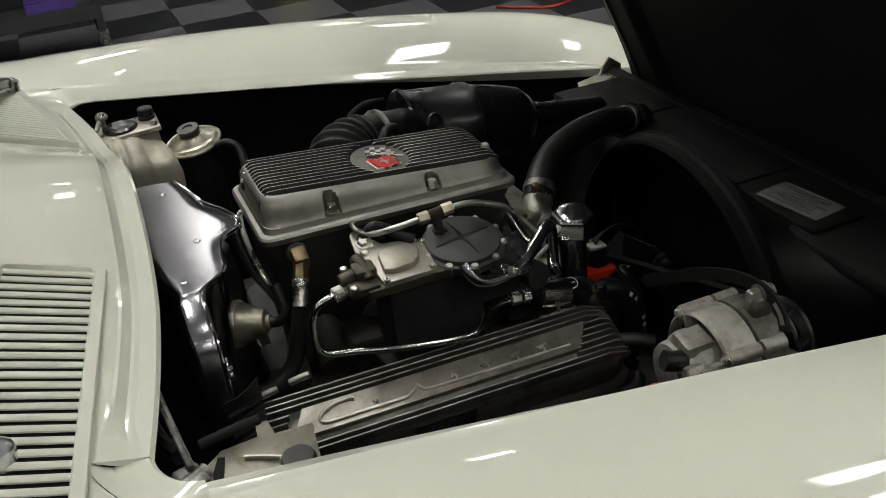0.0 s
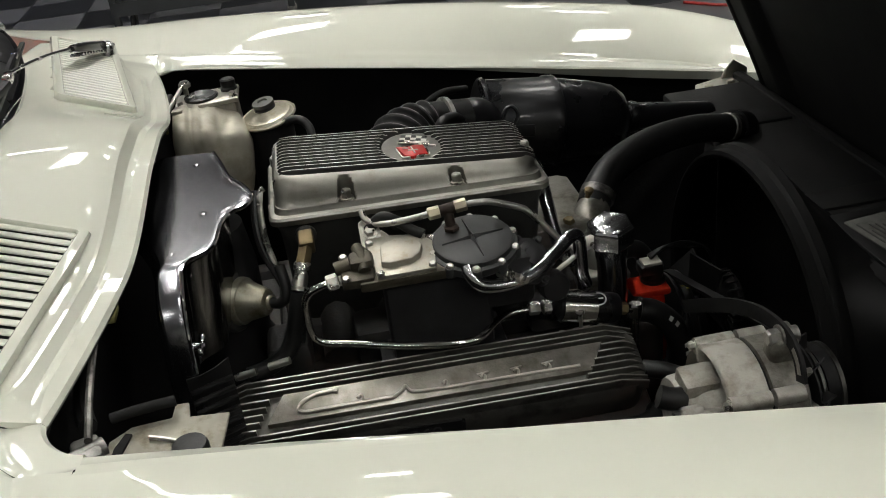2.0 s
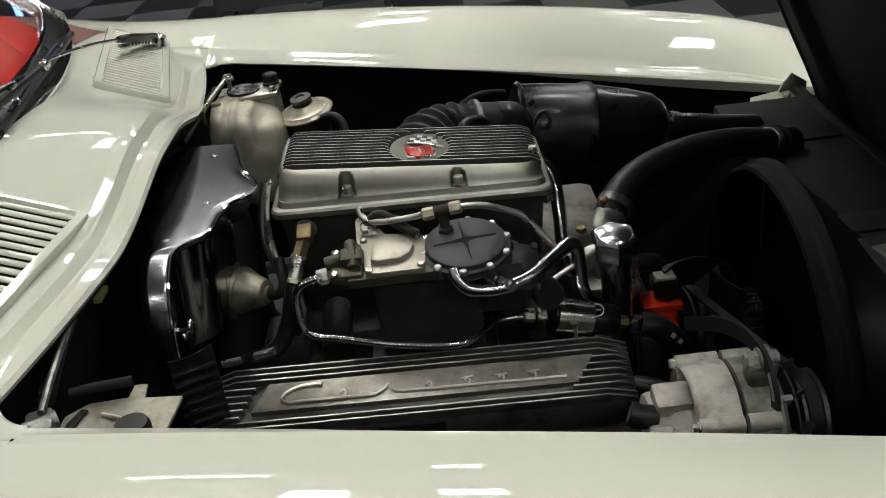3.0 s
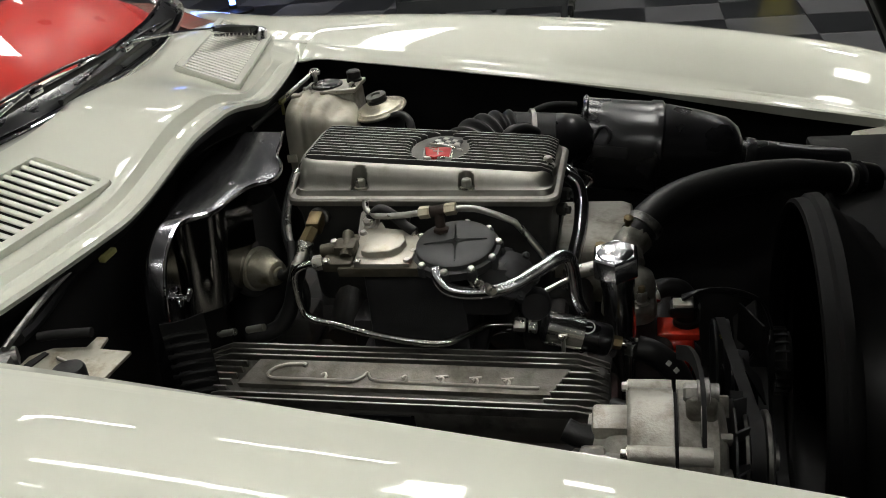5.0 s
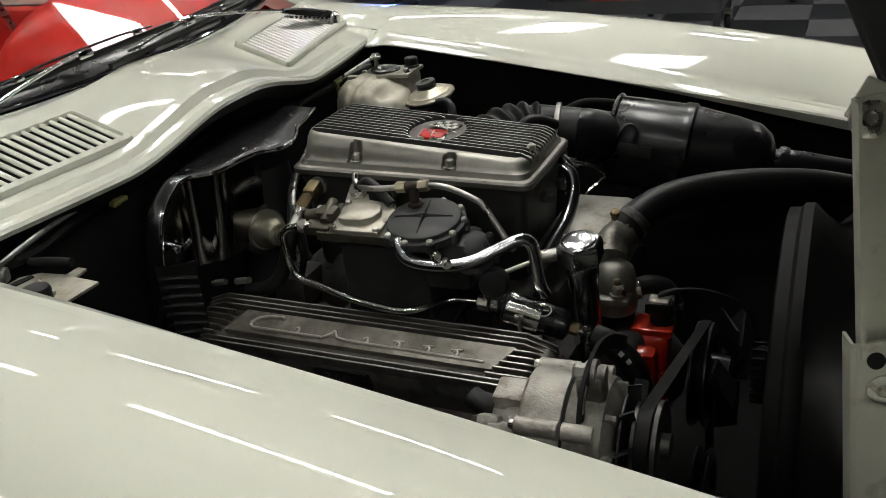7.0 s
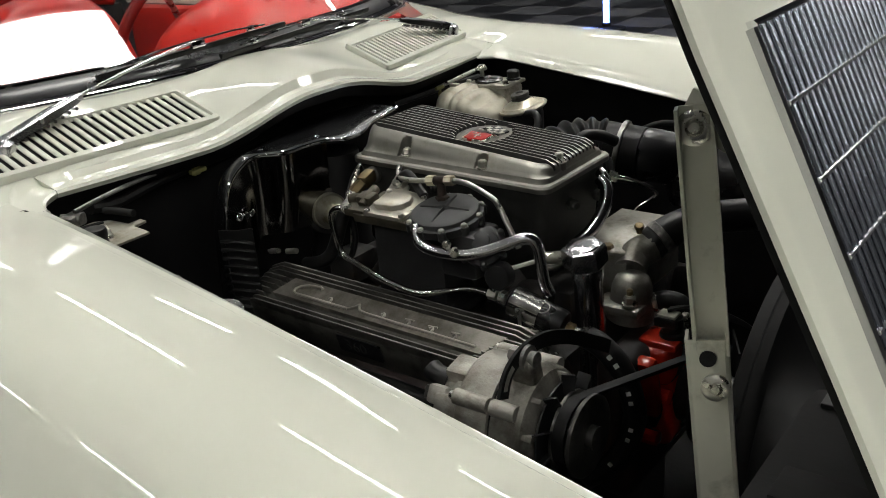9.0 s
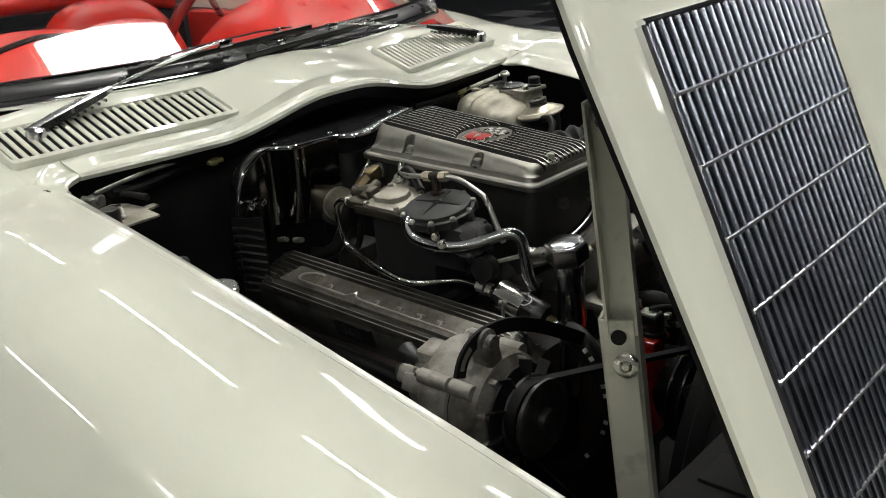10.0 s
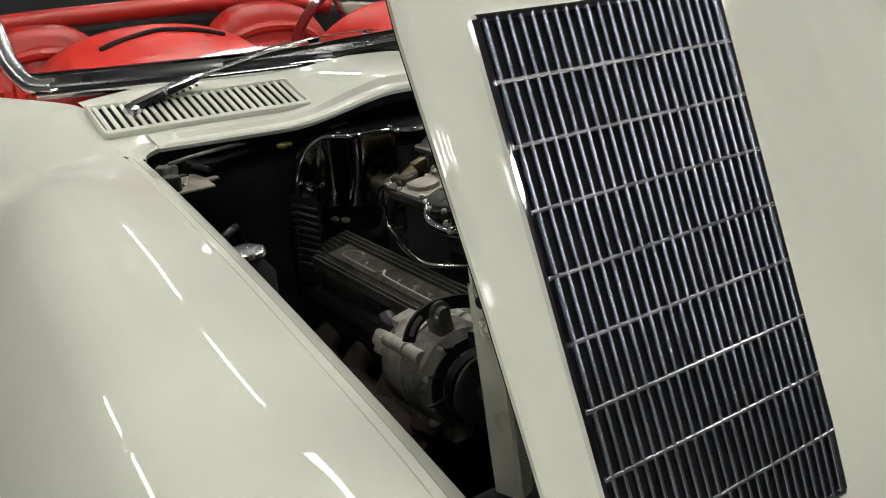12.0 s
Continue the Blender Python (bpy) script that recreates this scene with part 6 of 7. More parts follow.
    tube(bm, [(0.108, 0.150, 0.775), (0.110, 0.152, 0.802), (0.118, 0.160, 0.816), (0.134, 0.176, 0.814), (0.146, 0.20, 0.800)], 0.0085, 12)
    part("idle_hose", bm, RUBBER, m)
    bm = bmesh.new()
    block(bm, (0.125, 0.115, 0.785), (0.03, 0.05, 0.04), bevel=0.008)
    part("throttle_lever_box", bm, METER, m)
    bm = bmesh.new()
    lathe(bm, (0.178, 0.10, 0.79), (1, 0.2, 0.1), [(0.018, -0.02), (0.018, 0.01), (0.012, 0.012)], 16)
    part("throttle_cap", bm, METER, m)
    bm = bmesh.new()
    block(bm, (0.03, 0.13, 0.755), (0.08, 0.10, 0.06), bevel=0.012)
    part("adapter", bm, METER, m)
    bm = bmesh.new()
    tube(bm, [(0.12, 0.352, 0.776), (0.14, 0.36, 0.784), (0.16, 0.372, 0.784), (0.19, 0.385, 0.778)], 0.006, 10)
    h = thing("heater_duct", (0.1, 0.36, 0.76), "black flexible duct along the far inner wing", "duct")
    part("tube", bm, MATT_BLACK, h)


build_air()


# ---- oil filler, fuel filter, alternator ----
def build_front():
    f = thing("oil_filler", (0.262, -0.10, 0.57), "polished filler tube with a hexagonal chrome cap", "oil filler")
    bm = bmesh.new()
    lathe(bm, (0.268, -0.096, 0.56), V(-0.006, -0.006, 0.18), [(0.0175, 0), (0.0175, 0.16), (0.019, 0.165), (0.019, 0.178)], 26)
    part("tube", bm, PIPE_CHROME, f)
    bm = bmesh.new()
    ax = V(-0.04, -0.16, 1)
    lathe(bm, (0.2615, -0.1035, 0.742), ax, [(0.0255, 0), (0.0270, 0.002), (0.0272, 0.021), (0.0262, 0.0245), (0.0235, 0.0262), (0.002, 0.0266)], 6)
    lathe(bm, (0.2615, -0.1035, 0.742), ax, [(0.0200, 0.0262), (0.0185, 0.0280), (0.0140, 0.0294), (0.0070, 0.0302), (0.001, 0.0304)], 36)
    part("cap", bm, CAP_CHROME, f, sharp=28)
    p = thing("fuel_filter", (0.218, -0.145, 0.655), "black canister fuel filter held by a chrome strap", "fuel filter")
    a, b = V(0.180, -0.148, 0.6985), V(0.256, -0.143, 0.676)
    ax = (b - a).normalized()
    L = (b - a).length
    bm = bmesh.new()
    lathe(bm, a, ax, [(0.010, 0), (0.0165, 0.003), (0.018, 0.008), (0.018, L - 0.008), (0.0165, L - 0.003), (0.010, L)], 30)
    part("can", bm, BLACK_GLOSS, p)
    s = frame_of(ax)
    bm = bmesh.new()
    rings = []
    for k in range(15):
        ang = radians(-40 + 15 * k)
        d = V(0, -math.sin(ang), math.cos(ang)).normalized()
        d = (d - ax * d.dot(ax)).normalized()
        o = a + ax * 0.006
        rings.append([o + d * 0.0184, o + d * 0.0196, o + ax * 0.040 + d * 0.0196, o + ax * 0.040 + d * 0.0184])
    loft(bm, rings)
    part("strap", bm, POLISHED, p)
    bm = bmesh.new()
    rod(bm, a + ax * 0.026 + V(0, -0.020, 0.006), a + ax * 0.026 + V(0, -0.020, -0.018), 0.0022, n=8)
    lathe(bm, a + ax * 0.026 + V(0, -0.020, 0.004), (0, 0, 1), [(0.005, 0), (0.005, 0.003)], 10)
    block(bm, a + ax * 0.026 + V(0, -0.019, -0.02), (0.05, 0.006, 0.006), bevel=0.001)
    part("strap_bolt", bm, STEEL, p)
    bm = bmesh.new()
    d = V(0, -0.45, 0.9).normalized()
    o = a + ax * 0.053 + d * 0.018
    lathe(bm, o, d, [(0.0085, 0), (0.0085, 0.0006), (0.0072, 0.0006), (0.0072, 0.0)], 24, caps=False)
    part("ring_mark", bm, PRINT, p, "pale ring mark")
    bm = bmesh.new()
    t1 = frame_of(d)[1]
    rod(bm, o - t1 * 0.005 + d * 0.0004, o + t1 * 0.005 + d * 0.0004, 0.0008, n=6)
    part("mark_bar", bm, PRINT, p)
    bm = bmesh.new()
    nut(bm, b, b + ax * 0.011, 0.0075)
    part("brass_nut", bm, BRASS, p, sharp=20)
    bm = bmesh.new()
    lathe(bm, b + ax * 0.022 + V(0, 0, -0.009), (0, 0.1, 1), [(0.0095, 0), (0.0095, 0.014), (0.008, 0.0155)], 6)
    rod(bm, b + ax * 0.010, b + ax * 0.022, 0.0055)
    rod(bm, b + ax * 0.022 + V(0, 0, -0.012), b + ax * 0.022 + V(0, -0.003, -0.065), 0.0042, n=10)
    part("down_pipe", bm, POLISHED, p)
    # heater hose with pale print bars
    h = thing("heater_hose", (0.31, -0.13, 0.45), "black rubber heater hose printed with small pale bars", "hose")
    line = [(0.283, -0.138, 0.665), (0.300, -0.140, 0.660), (0.322, -0.138, 0.638), (0.334, -0.134, 0.605), (0.336, -0.128, 0.565), (0.323, -0.130, 0.52), (0.297, -0.135, 0.485), (0.262, -0.14, 0.455)]
    bm = bmesh.new()
    tube(bm, line, 0.0142, 16)
    hose = part("hose", bm, RUBBER, h)
    pts = curve_points(line, 6)
    for i in (9, 11, 17, 19, 25, 27, 33):
        q, d = pts[i], (pts[i + 1] - pts[i]).normalized()
        out = (V(0.25, -0.9, 0.35) - d * d.dot(V(0.25, -0.9, 0.35))).normalized()
        side = d.cross(out)
        bm = bmesh.new()
        block(bm, (0, 0, 0), (0.0055 if i % 4 else 0.009, 0.0055, 0.0008), axes_matrix(q + out * 0.0142, d, side, out))
        part("print_bar", bm, PRINT, hose)
    by = thing("bypass_hose", (0.32, 0.01, 0.62), "short black bypass hose with clamps", "hose")
    bm = bmesh.new()
    tube(bm, [(0.296, 0.0, 0.655), (0.316, 0.006, 0.662), (0.336, 0.010, 0.656), (0.346, 0.006, 0.635), (0.346, 0.0, 0.61)], 0.012, 14)
    part("hose", bm, RUBBER, by)
    for p0, d in ((V(0.300, 0.001, 0.656), V(1, 0.2, 0.2)), (V(0.345, 0.006, 0.640), V(0, -0.2, -1))):
        bm = bmesh.new()
        lathe(bm, p0, d, [(0.0128, 0), (0.0136, 0.001), (0.0136, 0.007), (0.0128, 0.008)], 18)
        block(bm, p0 + V(0, -0.012, 0.010), (0.009, 0.012, 0.008), bevel=0.002)
        part("clamp", bm, STEEL, by)
    wire = thing("wire_loom", (0.39, -0.06, 0.60), "thin dark wires crossing behind the water pump", "wire")
    for k in range(3):
        bm = bmesh.new()
        tube(bm, [(0.335, -0.035 + 0.004 * k, 0.668), (0.36, -0.02, 0.672), (0.395, 0.0, 0.662 - 0.003 * k), (0.43, 0.01, 0.64), (0.445, 0.012, 0.60)], 0.0022, 6)
        part("wire", bm, RUBBER, wire)
    # alternator
    al = thing("alternator", (0.32, -0.345, 0.60), "pale cast-alloy alternator with a fan and a belt pulley", "alternator")
    C = V(0.0, -0.345, 0.684)

    def at(x, ang, r):
        return V(x, C.y + r * math.cos(radians(ang)), C.z + r * math.sin(radians(ang)))

    bm = bmesh.new()
    lathe(bm, V(0.243, C.y, C.z), (1, 0, 0), [(0.020, -0.004), (0.033, -0.002), (0.035, 0.002), (0.036, 0.014), (0.0395, 0.018), (0.041, 0.024), (0.0415, 0.055)], 44)
    part("slip_ring_end", bm, CAST_LIGHT, al, "pale stepped rear casting")
    bm = bmesh.new()
    lathe(bm, V(0.277, C.y, C.z), (1, 0, 0), [(0.0530, 0.02), (0.0540, 0.001), (0.0550, -0.001), (0.0575, 0.0005), (0.0585, 0.003), (0.0585, 0.038), (0.055, 0.0385)], 48, caps=False)
    part("rear_frame", bm, CAST_LIGHT, al, "pale rough rear casting open behind its rim")
    bm = bmesh.new()
    lathe(bm, V(0.290, C.y, C.z), (1, 0, 0), [(0.040, 0), (0.0525, 0.001)], 40)
    part("air_gap", bm, MATT_BLACK, al)
    for ang in (170, 60, 280):
        bm = bmesh.new()
        block(bm, at(0.281, ang, 0.048), (0.014, 0.005, 0.016), Matrix.Rotation(radians(ang - 90), 4, "X"), bevel=0.001)
        part("web", bm, CAST_LIGHT, al)
    bm = bmesh.new()
    lathe(bm, V(0.316, C.y, C.z), (1, 0, 0), [(0.0545, -0.003), (0.0545, 0.004)], 40)
    part("stator_gap", bm, MATT_BLACK, al)
    bm = bmesh.new()
    lathe(bm, V(0.3185, C.y, C.z), (1, 0, 0), [(0.055, 0), (0.0585, 0.001), (0.0585, 0.024), (0.056, 0.033), (0.045, 0.040), (0.026, 0.043)], 48)
    part("front_frame", bm, CAST_FRONT_SHADED, al, "rough worn front casting, its colour darkened as shade")
    for ang in (54, 144, 234, 324):
        for x0, x1 in ((0.276, 0.3145), (0.3185, 0.346)):
            bm = bmesh.new()
            rod(bm, at(x0, ang, 0.0575), at(x1, ang, 0.0575), 0.0082, n=12)
            part("through_bolt_boss", bm, CAST_LIGHT, al)
        bolt("bolt", at(0.276, ang, 0.0585), (-1, 0, 0), 0.0045, 0.006, STEEL, al)
    bm = bmesh.new()
    block(bm, at(0.338, 103, 0.066), (0.026, 0.022, 0.034), Matrix.Rotation(radians(13), 4, "X"), bevel=0.006, seg=3)
    part("mount_ear", bm, CAST_FRONT_SHADED, al)
    bm = bmesh.new()
    block(bm, at(0.338, 270, 0.066), (0.030, 0.030, 0.036), bevel=0.006, seg=3)
    part("mount_ear", bm, CAST_FRONT_SHADED, al)
    for ang in (70, 125, 165, 205, 320):
        bm = bmesh.new()
        block(bm, at(0.356, ang, 0.044), (0.014, 0.006, 0.020), Matrix.Rotation(radians(ang - 90), 4, "X"), bevel=0.0015)
        part("frame_rib", bm, CAST_FRONT_SHADED, al)
    bm = bmesh.new()
    block(bm, at(0.262, 100, 0.036), (0.034, 0.030, 0.022), Matrix.Rotation(radians(12), 4, "X"), bevel=0.004)
    part("brush_housing", bm, CAST_LIGHT, al)
    bm = bmesh.new()
    block(bm, at(0.262, 158, 0.042), (0.030, 0.020, 0.018), Matrix.Rotation(radians(68), 4, "X"), bevel=0.003)
    part("rear_rib", bm, CAST_LIGHT, al)
    bm = bmesh.new()
    block(bm, at(0.246, 150, 0.040), (0.022, 0.020, 0.016), Matrix.Rotation(radians(60), 4, "X"), bevel=0.004)
    part("terminal_block", bm, CAST_LIGHT, al)
    bm = bmesh.new()
    block(bm, at(0.236, 150, 0.038), (0.014, 0.014, 0.011), Matrix.Rotation(radians(60), 4, "X"), bevel=0.002)
    part("terminal_plug", bm, CAST_DARK, al, "dark grey terminal plug")
    bm = bmesh.new()
    tube(bm, [at(0.244, 118, 0.030), at(0.232, 118, 0.034), at(0.222, 112, 0.036)], 0.011, 12)
    part("terminal_boot", bm, RUBBER, al, "black rubber terminal boot")
    bm = bmesh.new()
    lathe(bm, V(0.364, C.y, C.z), (1, 0, 0), [(0.02, 0), (0.050, 0.001), (0.050, 0.003), (0.02, 0.004)], 36)
    part("fan_disc", bm, BLACK, al, "black pressed steel fan")
    for k in range(10):
        ang = 36 * k + 12
        bm = bmesh.new()
        block(bm, at(0.371, ang, 0.046), (0.013, 0.0018, 0.022), Matrix.Rotation(radians(ang - 90), 4, "X") @ Matrix.Rotation(0.5, 4, "Z"))
        part("fan_blade", bm, BLACK, al)
    bm = bmesh.new()
    lathe(bm, V(0.374, C.y, C.z), (1, 0, 0), [(0.02, -0.004), (0.041, 0.0), (0.041, 0.003), (0.030, 0.010), (0.041, 0.018), (0.041, 0.022), (0.037, 0.024), (0.012, 0.022), (0.012, 0.03), (0.004, 0.031)], 36)
    part("pulley", bm, PULLEY, al, "dark worn steel pulley")
    # slotted adjusting arm
    arm = thing("adjusting_arm", (0.335, -0.28, 0.70), "curved slotted black arm over the alternator", "bracket")
    path = curve_points([(0.338, -0.402, 0.738), (0.338, -0.392, 0.757), (0.338, -0.368, 0.768), (0.336, -0.325, 0.763), (0.333, -0.272, 0.741), (0.330, -0.212, 0.706), (0.325, -0.17, 0.68)], 5)
    bm = bmesh.new()
    outer_r = []
    for i, q in enumerate(path):
        d = (path[min(i + 1, len(path) - 1)] - path[max(i - 1, 0)]).normalized()
        up = V(1, 0, 0).cross(d).normalized()
        outer_r.append([q - V(0.0018, 0, 0) - up * 0.0075, q + V(0.0018, 0, 0) - up * 0.0075, q + V(0.0018, 0, 0) + up * 0.0075, q - V(0.0018, 0, 0) + up * 0.0075])
    loft(bm, outer_r)
    part("arm", bm, MATT_BLACK, arm)
    bm = bmesh.new()
    slot = path[2:8]
    rr = []
    for i, q in enumerate(slot):
        d = (slot[min(i + 1, len(slot) - 1)] - slot[max(i - 1, 0)]).normalized()
        up = V(1, 0, 0).cross(d).normalized()
        rr.append([q - V(0.0022, 0, 0) - up * 0.003, q + V(0.0022, 0, 0) - up * 0.003, q + V(0.0022, 0, 0) + up * 0.003, q - V(0.0022, 0, 0) + up * 0.003])
    loft(bm, rr)
    part("slot", bm, CAST_LIGHT, arm, "pale casting seen through the slot")
    bolt("bolt", (0.3365, -0.362, 0.762), (-1, 0, 0), 0.0082, 0.014, STEEL_DULL, arm)
    bm = bmesh.new()
    lathe(bm, (0.3396, -0.362, 0.762), (1, 0, 0), [(0.013, 0), (0.013, 0.004), (0.008, 0.005), (0.008, 0.012)], 16)
    part("nut", bm, STEEL_DULL, arm)


build_front()


# ---- radiator, shroud, upper hose ----
def build_cooling():
    r = thing("radiator", (0.61, 0, 0.24), "black radiator with its top support and fan shroud", "radiator")
    bm = bmesh.new()
    block(bm, (0.615, 0, 0.46), (0.06, 0.66, 0.42), bevel=0.01)
    part("core", bm, MATT_BLACK, r)
    bm = bmesh.new()
    block(bm, (0.625, -0.02, 0.676), (0.16, 0.98, 0.018), bevel=0.006)
    part("top_support", bm, MATT_BLACK, r, "black pressed-steel radiator support")
    bm = bmesh.new()
    block(bm, (0.70, -0.02, 0.66), (0.02, 1.06, 0.06), bevel=0.006)
    part("front_flange", bm, MATT_BLACK, r)
    for y in (-0.33, 0.0, 0.3):
        bm = bmesh.new()
        block(bm, (0.625, y, 0.685), (0.12, 0.05, 0.008), bevel=0.003)
        part("pad", bm, MATT_BLACK, r)
    bm = bmesh.new()
    block(bm, (0.606, -0.120, 0.6875), (0.088, 0.150, 0.006), bevel=0.002)
    part("latch_pad", bm, RUBBER, r)
    bm = bmesh.new()
    m = axes_matrix((0.606, -0.120, 0.6910), (1, 0.13, 0), (-0.13, 1, 0), (0, 0, 1))
    slab(bm, rounded(0.058, 0.105, 0.003, 2), 0, 0.0015, m)
    lab = part("printed_plate", bm, GREY_LABEL, r, "grey printed data plate")
    for k in range(7):
        bm = bmesh.new()
        block(bm, m @ V(0.022 - 0.007 * k, (-0.006 if k % 2 else 0.002), 0.0018), (0.0022, 0.075 - 0.012 * (k % 3), 0.0006), m.to_3x3().to_4x4())
        part("print_bar", bm, LABEL_GREY, lab)
    # shroud: a ring that opens into a rectangle
    n = 64
    rings = []
    for x, q, rad in ((0.490, 0.0, 0.230), (0.474, 0.0, 0.231), (0.470, 0.0, 0.236), (0.472, 0.0, 0.241), (0.485, 0.0, 0.242), (0.489, 0.0, 0.247), (0.500, 0.0, 0.248), (0.506, 0.02, 0.243), (0.522, 0.25, 0.243), (0.55, 0.75, 0.243), (0.585, 1.0, 0.243)):
        ring = []
        for k in range(n):
            a = 2 * math.pi * k / n
            cyl = V(x, rad * math.cos(a), 0.518 + rad * math.sin(a))
            big = max(abs(math.cos(a)) / 0.325, abs(math.sin(a)) / 0.185)
            sq = V(x, math.cos(a) / big, 0.495 + math.sin(a) / big)
            ring.append(cyl.lerp(sq, q))
        rings.append(ring)
    bm = bmesh.new()
    loft(bm, rings, True, False)
    part("fan_shroud", bm, SHROUD, r, "dull black fan shroud", sharp=45)
    h = thing("radiator_hose", (0.42, 0.13, 0.68), "fat black upper radiator hose with clamps", "hose")
    bm = bmesh.new()
    tube(bm, [(0.283, 0.030, 0.722), (0.296, 0.046, 0.735), (0.322, 0.075, 0.745), (0.362, 0.112, 0.747), (0.42, 0.155, 0.742), (0.49, 0.200, 0.728), (0.55, 0.238, 0.706), (0.575, 0.252, 0.698)], 0.0215, 18)
    part("hose", bm, RUBBER, h)
    for p, d in ((V(0.292, 0.040, 0.731), V(0.5, 0.6, 0.5)), (V(0.560, 0.243, 0.7025), V(0.8, 0.5, -0.35))):
        bm = bmesh.new()
        dd = d.normalized()
        lathe(bm, p - dd * 0.006, dd, [(0.022, 0), (0.0232, 0.001), (0.0232, 0.011), (0.022, 0.012)], 24)
        part("clamp", bm, STEEL_DULL, h)
    bm = bmesh.new()
    lathe(bm, (0.272, 0.018, 0.742), (0.15, -0.3, 1), [(0.004, 0), (0.004, 0.006), (0.006, 0.007), (0.006, 0.012), (0.004, 0.013)], 8)
    part("clamp_screw", bm, BRASS, h, "brass clamp screw")
    bm = bmesh.new()
    lathe(bm, (0.575, 0.252, 0.698), (0.8, 0.5, -0.35), [(0.026, 0), (0.026, 0.03), (0.02, 0.035)], 20)
    part("radiator_neck", bm, BLACK_GLOSS, h)


build_cooling()


# ---- latch and clutter in the near rear corner ----
def build_corner():
    l = thing("hood_latch", (-0.20, -0.42, 0.78), "worn plated hood latch plate with a black rubber stop", "latch")
    bm = bmesh.new()
    M = axes_matrix((-0.200, -0.424, 0.822), (0.86, 0, -0.03), (0, 1, 0.05), (0.03, -0.05, 1))
    slab(bm, [(-0.052, -0.030), (0.05, -0.035), (0.058, 0.020), (0.022, 0.022), (0.020, 0.040), (0.008, 0.040), (0.006, 0.024), (-0.030, 0.020), (-0.048, 0.006)], -0.0015, 0.0015, M, 0.0006)
    part("plate", bm, LATCH, l)
    bm = bmesh.new()
    slab(bm, [(-0.046, -0.026), (-0.038, -0.028), (-0.034, -0.010), (-0.028, 0.010), (-0.034, 0.012), (-0.042, -0.004)], 0.0016, 0.003, M)
    part("slot", bm, MATT_BLACK, l, "dark curved slot")
    bm = bmesh.new()
    tube(bm, [M @ V(-0.012, 0.002, 0.004), M @ V(0.005, -0.004, 0.004), M @ V(0.022, -0.012, 0.004)], 0.0018, 6)
    part("spring_wire", bm, STEEL, l)
    screw("screw", M @ V(0.022, -0.014, 0.0015), (0, 0, 1), 0.0055, STEEL, l)
    bm = bmesh.new()
    lathe(bm, (-0.174, -0.459, 0.816), (0, 0, 1), [(0.0135, 0), (0.014, 0.004), (0.014, 0.022), (0.0125, 0.0255), (0.008, 0.026)], 24)
    part("rubber_stop", bm, RUBBER, l, "black rubber stop")
    bm = bmesh.new()
    block(bm, (-0.252, -0.438, 0.832), (0.022, 0.03, 0.016), Matrix.Rotation(0.3, 4, "Z"), bevel=0.004)
    rod(bm, (-0.262, -0.445, 0.834), (-0.240, -0.432, 0.834), 0.007)
    part("pivot_block", bm, STEEL_DULL, l)
    bm = bmesh.new()
    tube(bm, [(-0.240, -0.40, 0.834), (-0.22, -0.398, 0.836), (-0.190, -0.394, 0.836)], 0.0045, 10)
    part("torsion_bar", bm, MATT_BLACK, l)
    bm = bmesh.new()
    block(bm, (-0.20, -0.47, 0.79), (0.11, 0.03, 0.06), bevel=0.004)
    part("mount", bm, MATT_BLACK, l)
    c = thing("latch_cable", (-0.26, -0.35, 0.80), "thin bare pull cable running along the firewall", "cable")
    bm = bmesh.new()
    tube(bm, [(-0.250, -0.434, 0.842), (-0.256, -0.38, 0.847), (-0.262, -0.31, 0.850), (-0.270, -0.20, 0.850), (-0.285, -0.10, 0.845)], 0.0032, 8)
    part("cable", bm, STEEL_DULL, c)
    bm = bmesh.new()
    tube(bm, [(-0.255, -0.41, 0.838), (-0.270, -0.36, 0.828), (-0.278, -0.28, 0.835), (-0.284, -0.15, 0.838), (-0.29, -0.02, 0.845)], 0.0075, 8)
    part("harness", bm, RUBBER, c)
    bm = bmesh.new()
    block(bm, (-0.262, -0.237, 0.842), (0.006, 0.012, 0.028), Matrix.Rotation(0.2, 4, "Y"), bevel=0.0015)
    block(bm, (-0.260, -0.237, 0.835), (0.008, 0.026, 0.006), bevel=0.0015)
    part("cable_clip", bm, OLIVE, c, "dull olive plastic cable clip")
    k = thing("harness_clip", (-0.262, 0.319, 0.80), "small olive plastic clip on the firewall harness", "clip")
    bm = bmesh.new()
    block(bm, (-0.262, 0.319, 0.826), (0.006, 0.022, 0.006), bevel=0.0015)
    block(bm, (-0.264, 0.321, 0.816), (0.004, 0.007, 0.024), bevel=0.001)
    part("strap", bm, OLIVE, k)
    bm = bmesh.new()
    tube(bm, [(-0.272, 0.20, 0.822), (-0.268, 0.32, 0.822), (-0.268, 0.45, 0.818)], 0.0055, 8)
    part("harness", bm, RUBBER, k)
    j = thing("washer_jar", (-0.017, -0.4255, 0.636), "dark bottle with a flat metal cap inside the wing", "washer bottle")
    bm = bmesh.new()
    lathe(bm, (-0.017, -0.4255, 0.636), (0, 0, 1), [(0.035, 0), (0.036, 0.01), (0.036, 0.09), (0.022, 0.108), (0.02, 0.118)], 24)
    part("jar", bm, BLACK, j)
    bm = bmesh.new()
    lathe(bm, (-0.017, -0.4255, 0.752), (0, 0, 1), [(0.024, 0), (0.026, 0.002), (0.026, 0.008), (0.024, 0.010), (0.001, 0.0105)], 28)
    part("cap", bm, CAP_CHROME, j)
    w = thing("horn_relay", (-0.02, -0.43, 0.60), "small dark relay box on the inner wing", "relay")
    bm = bmesh.new()
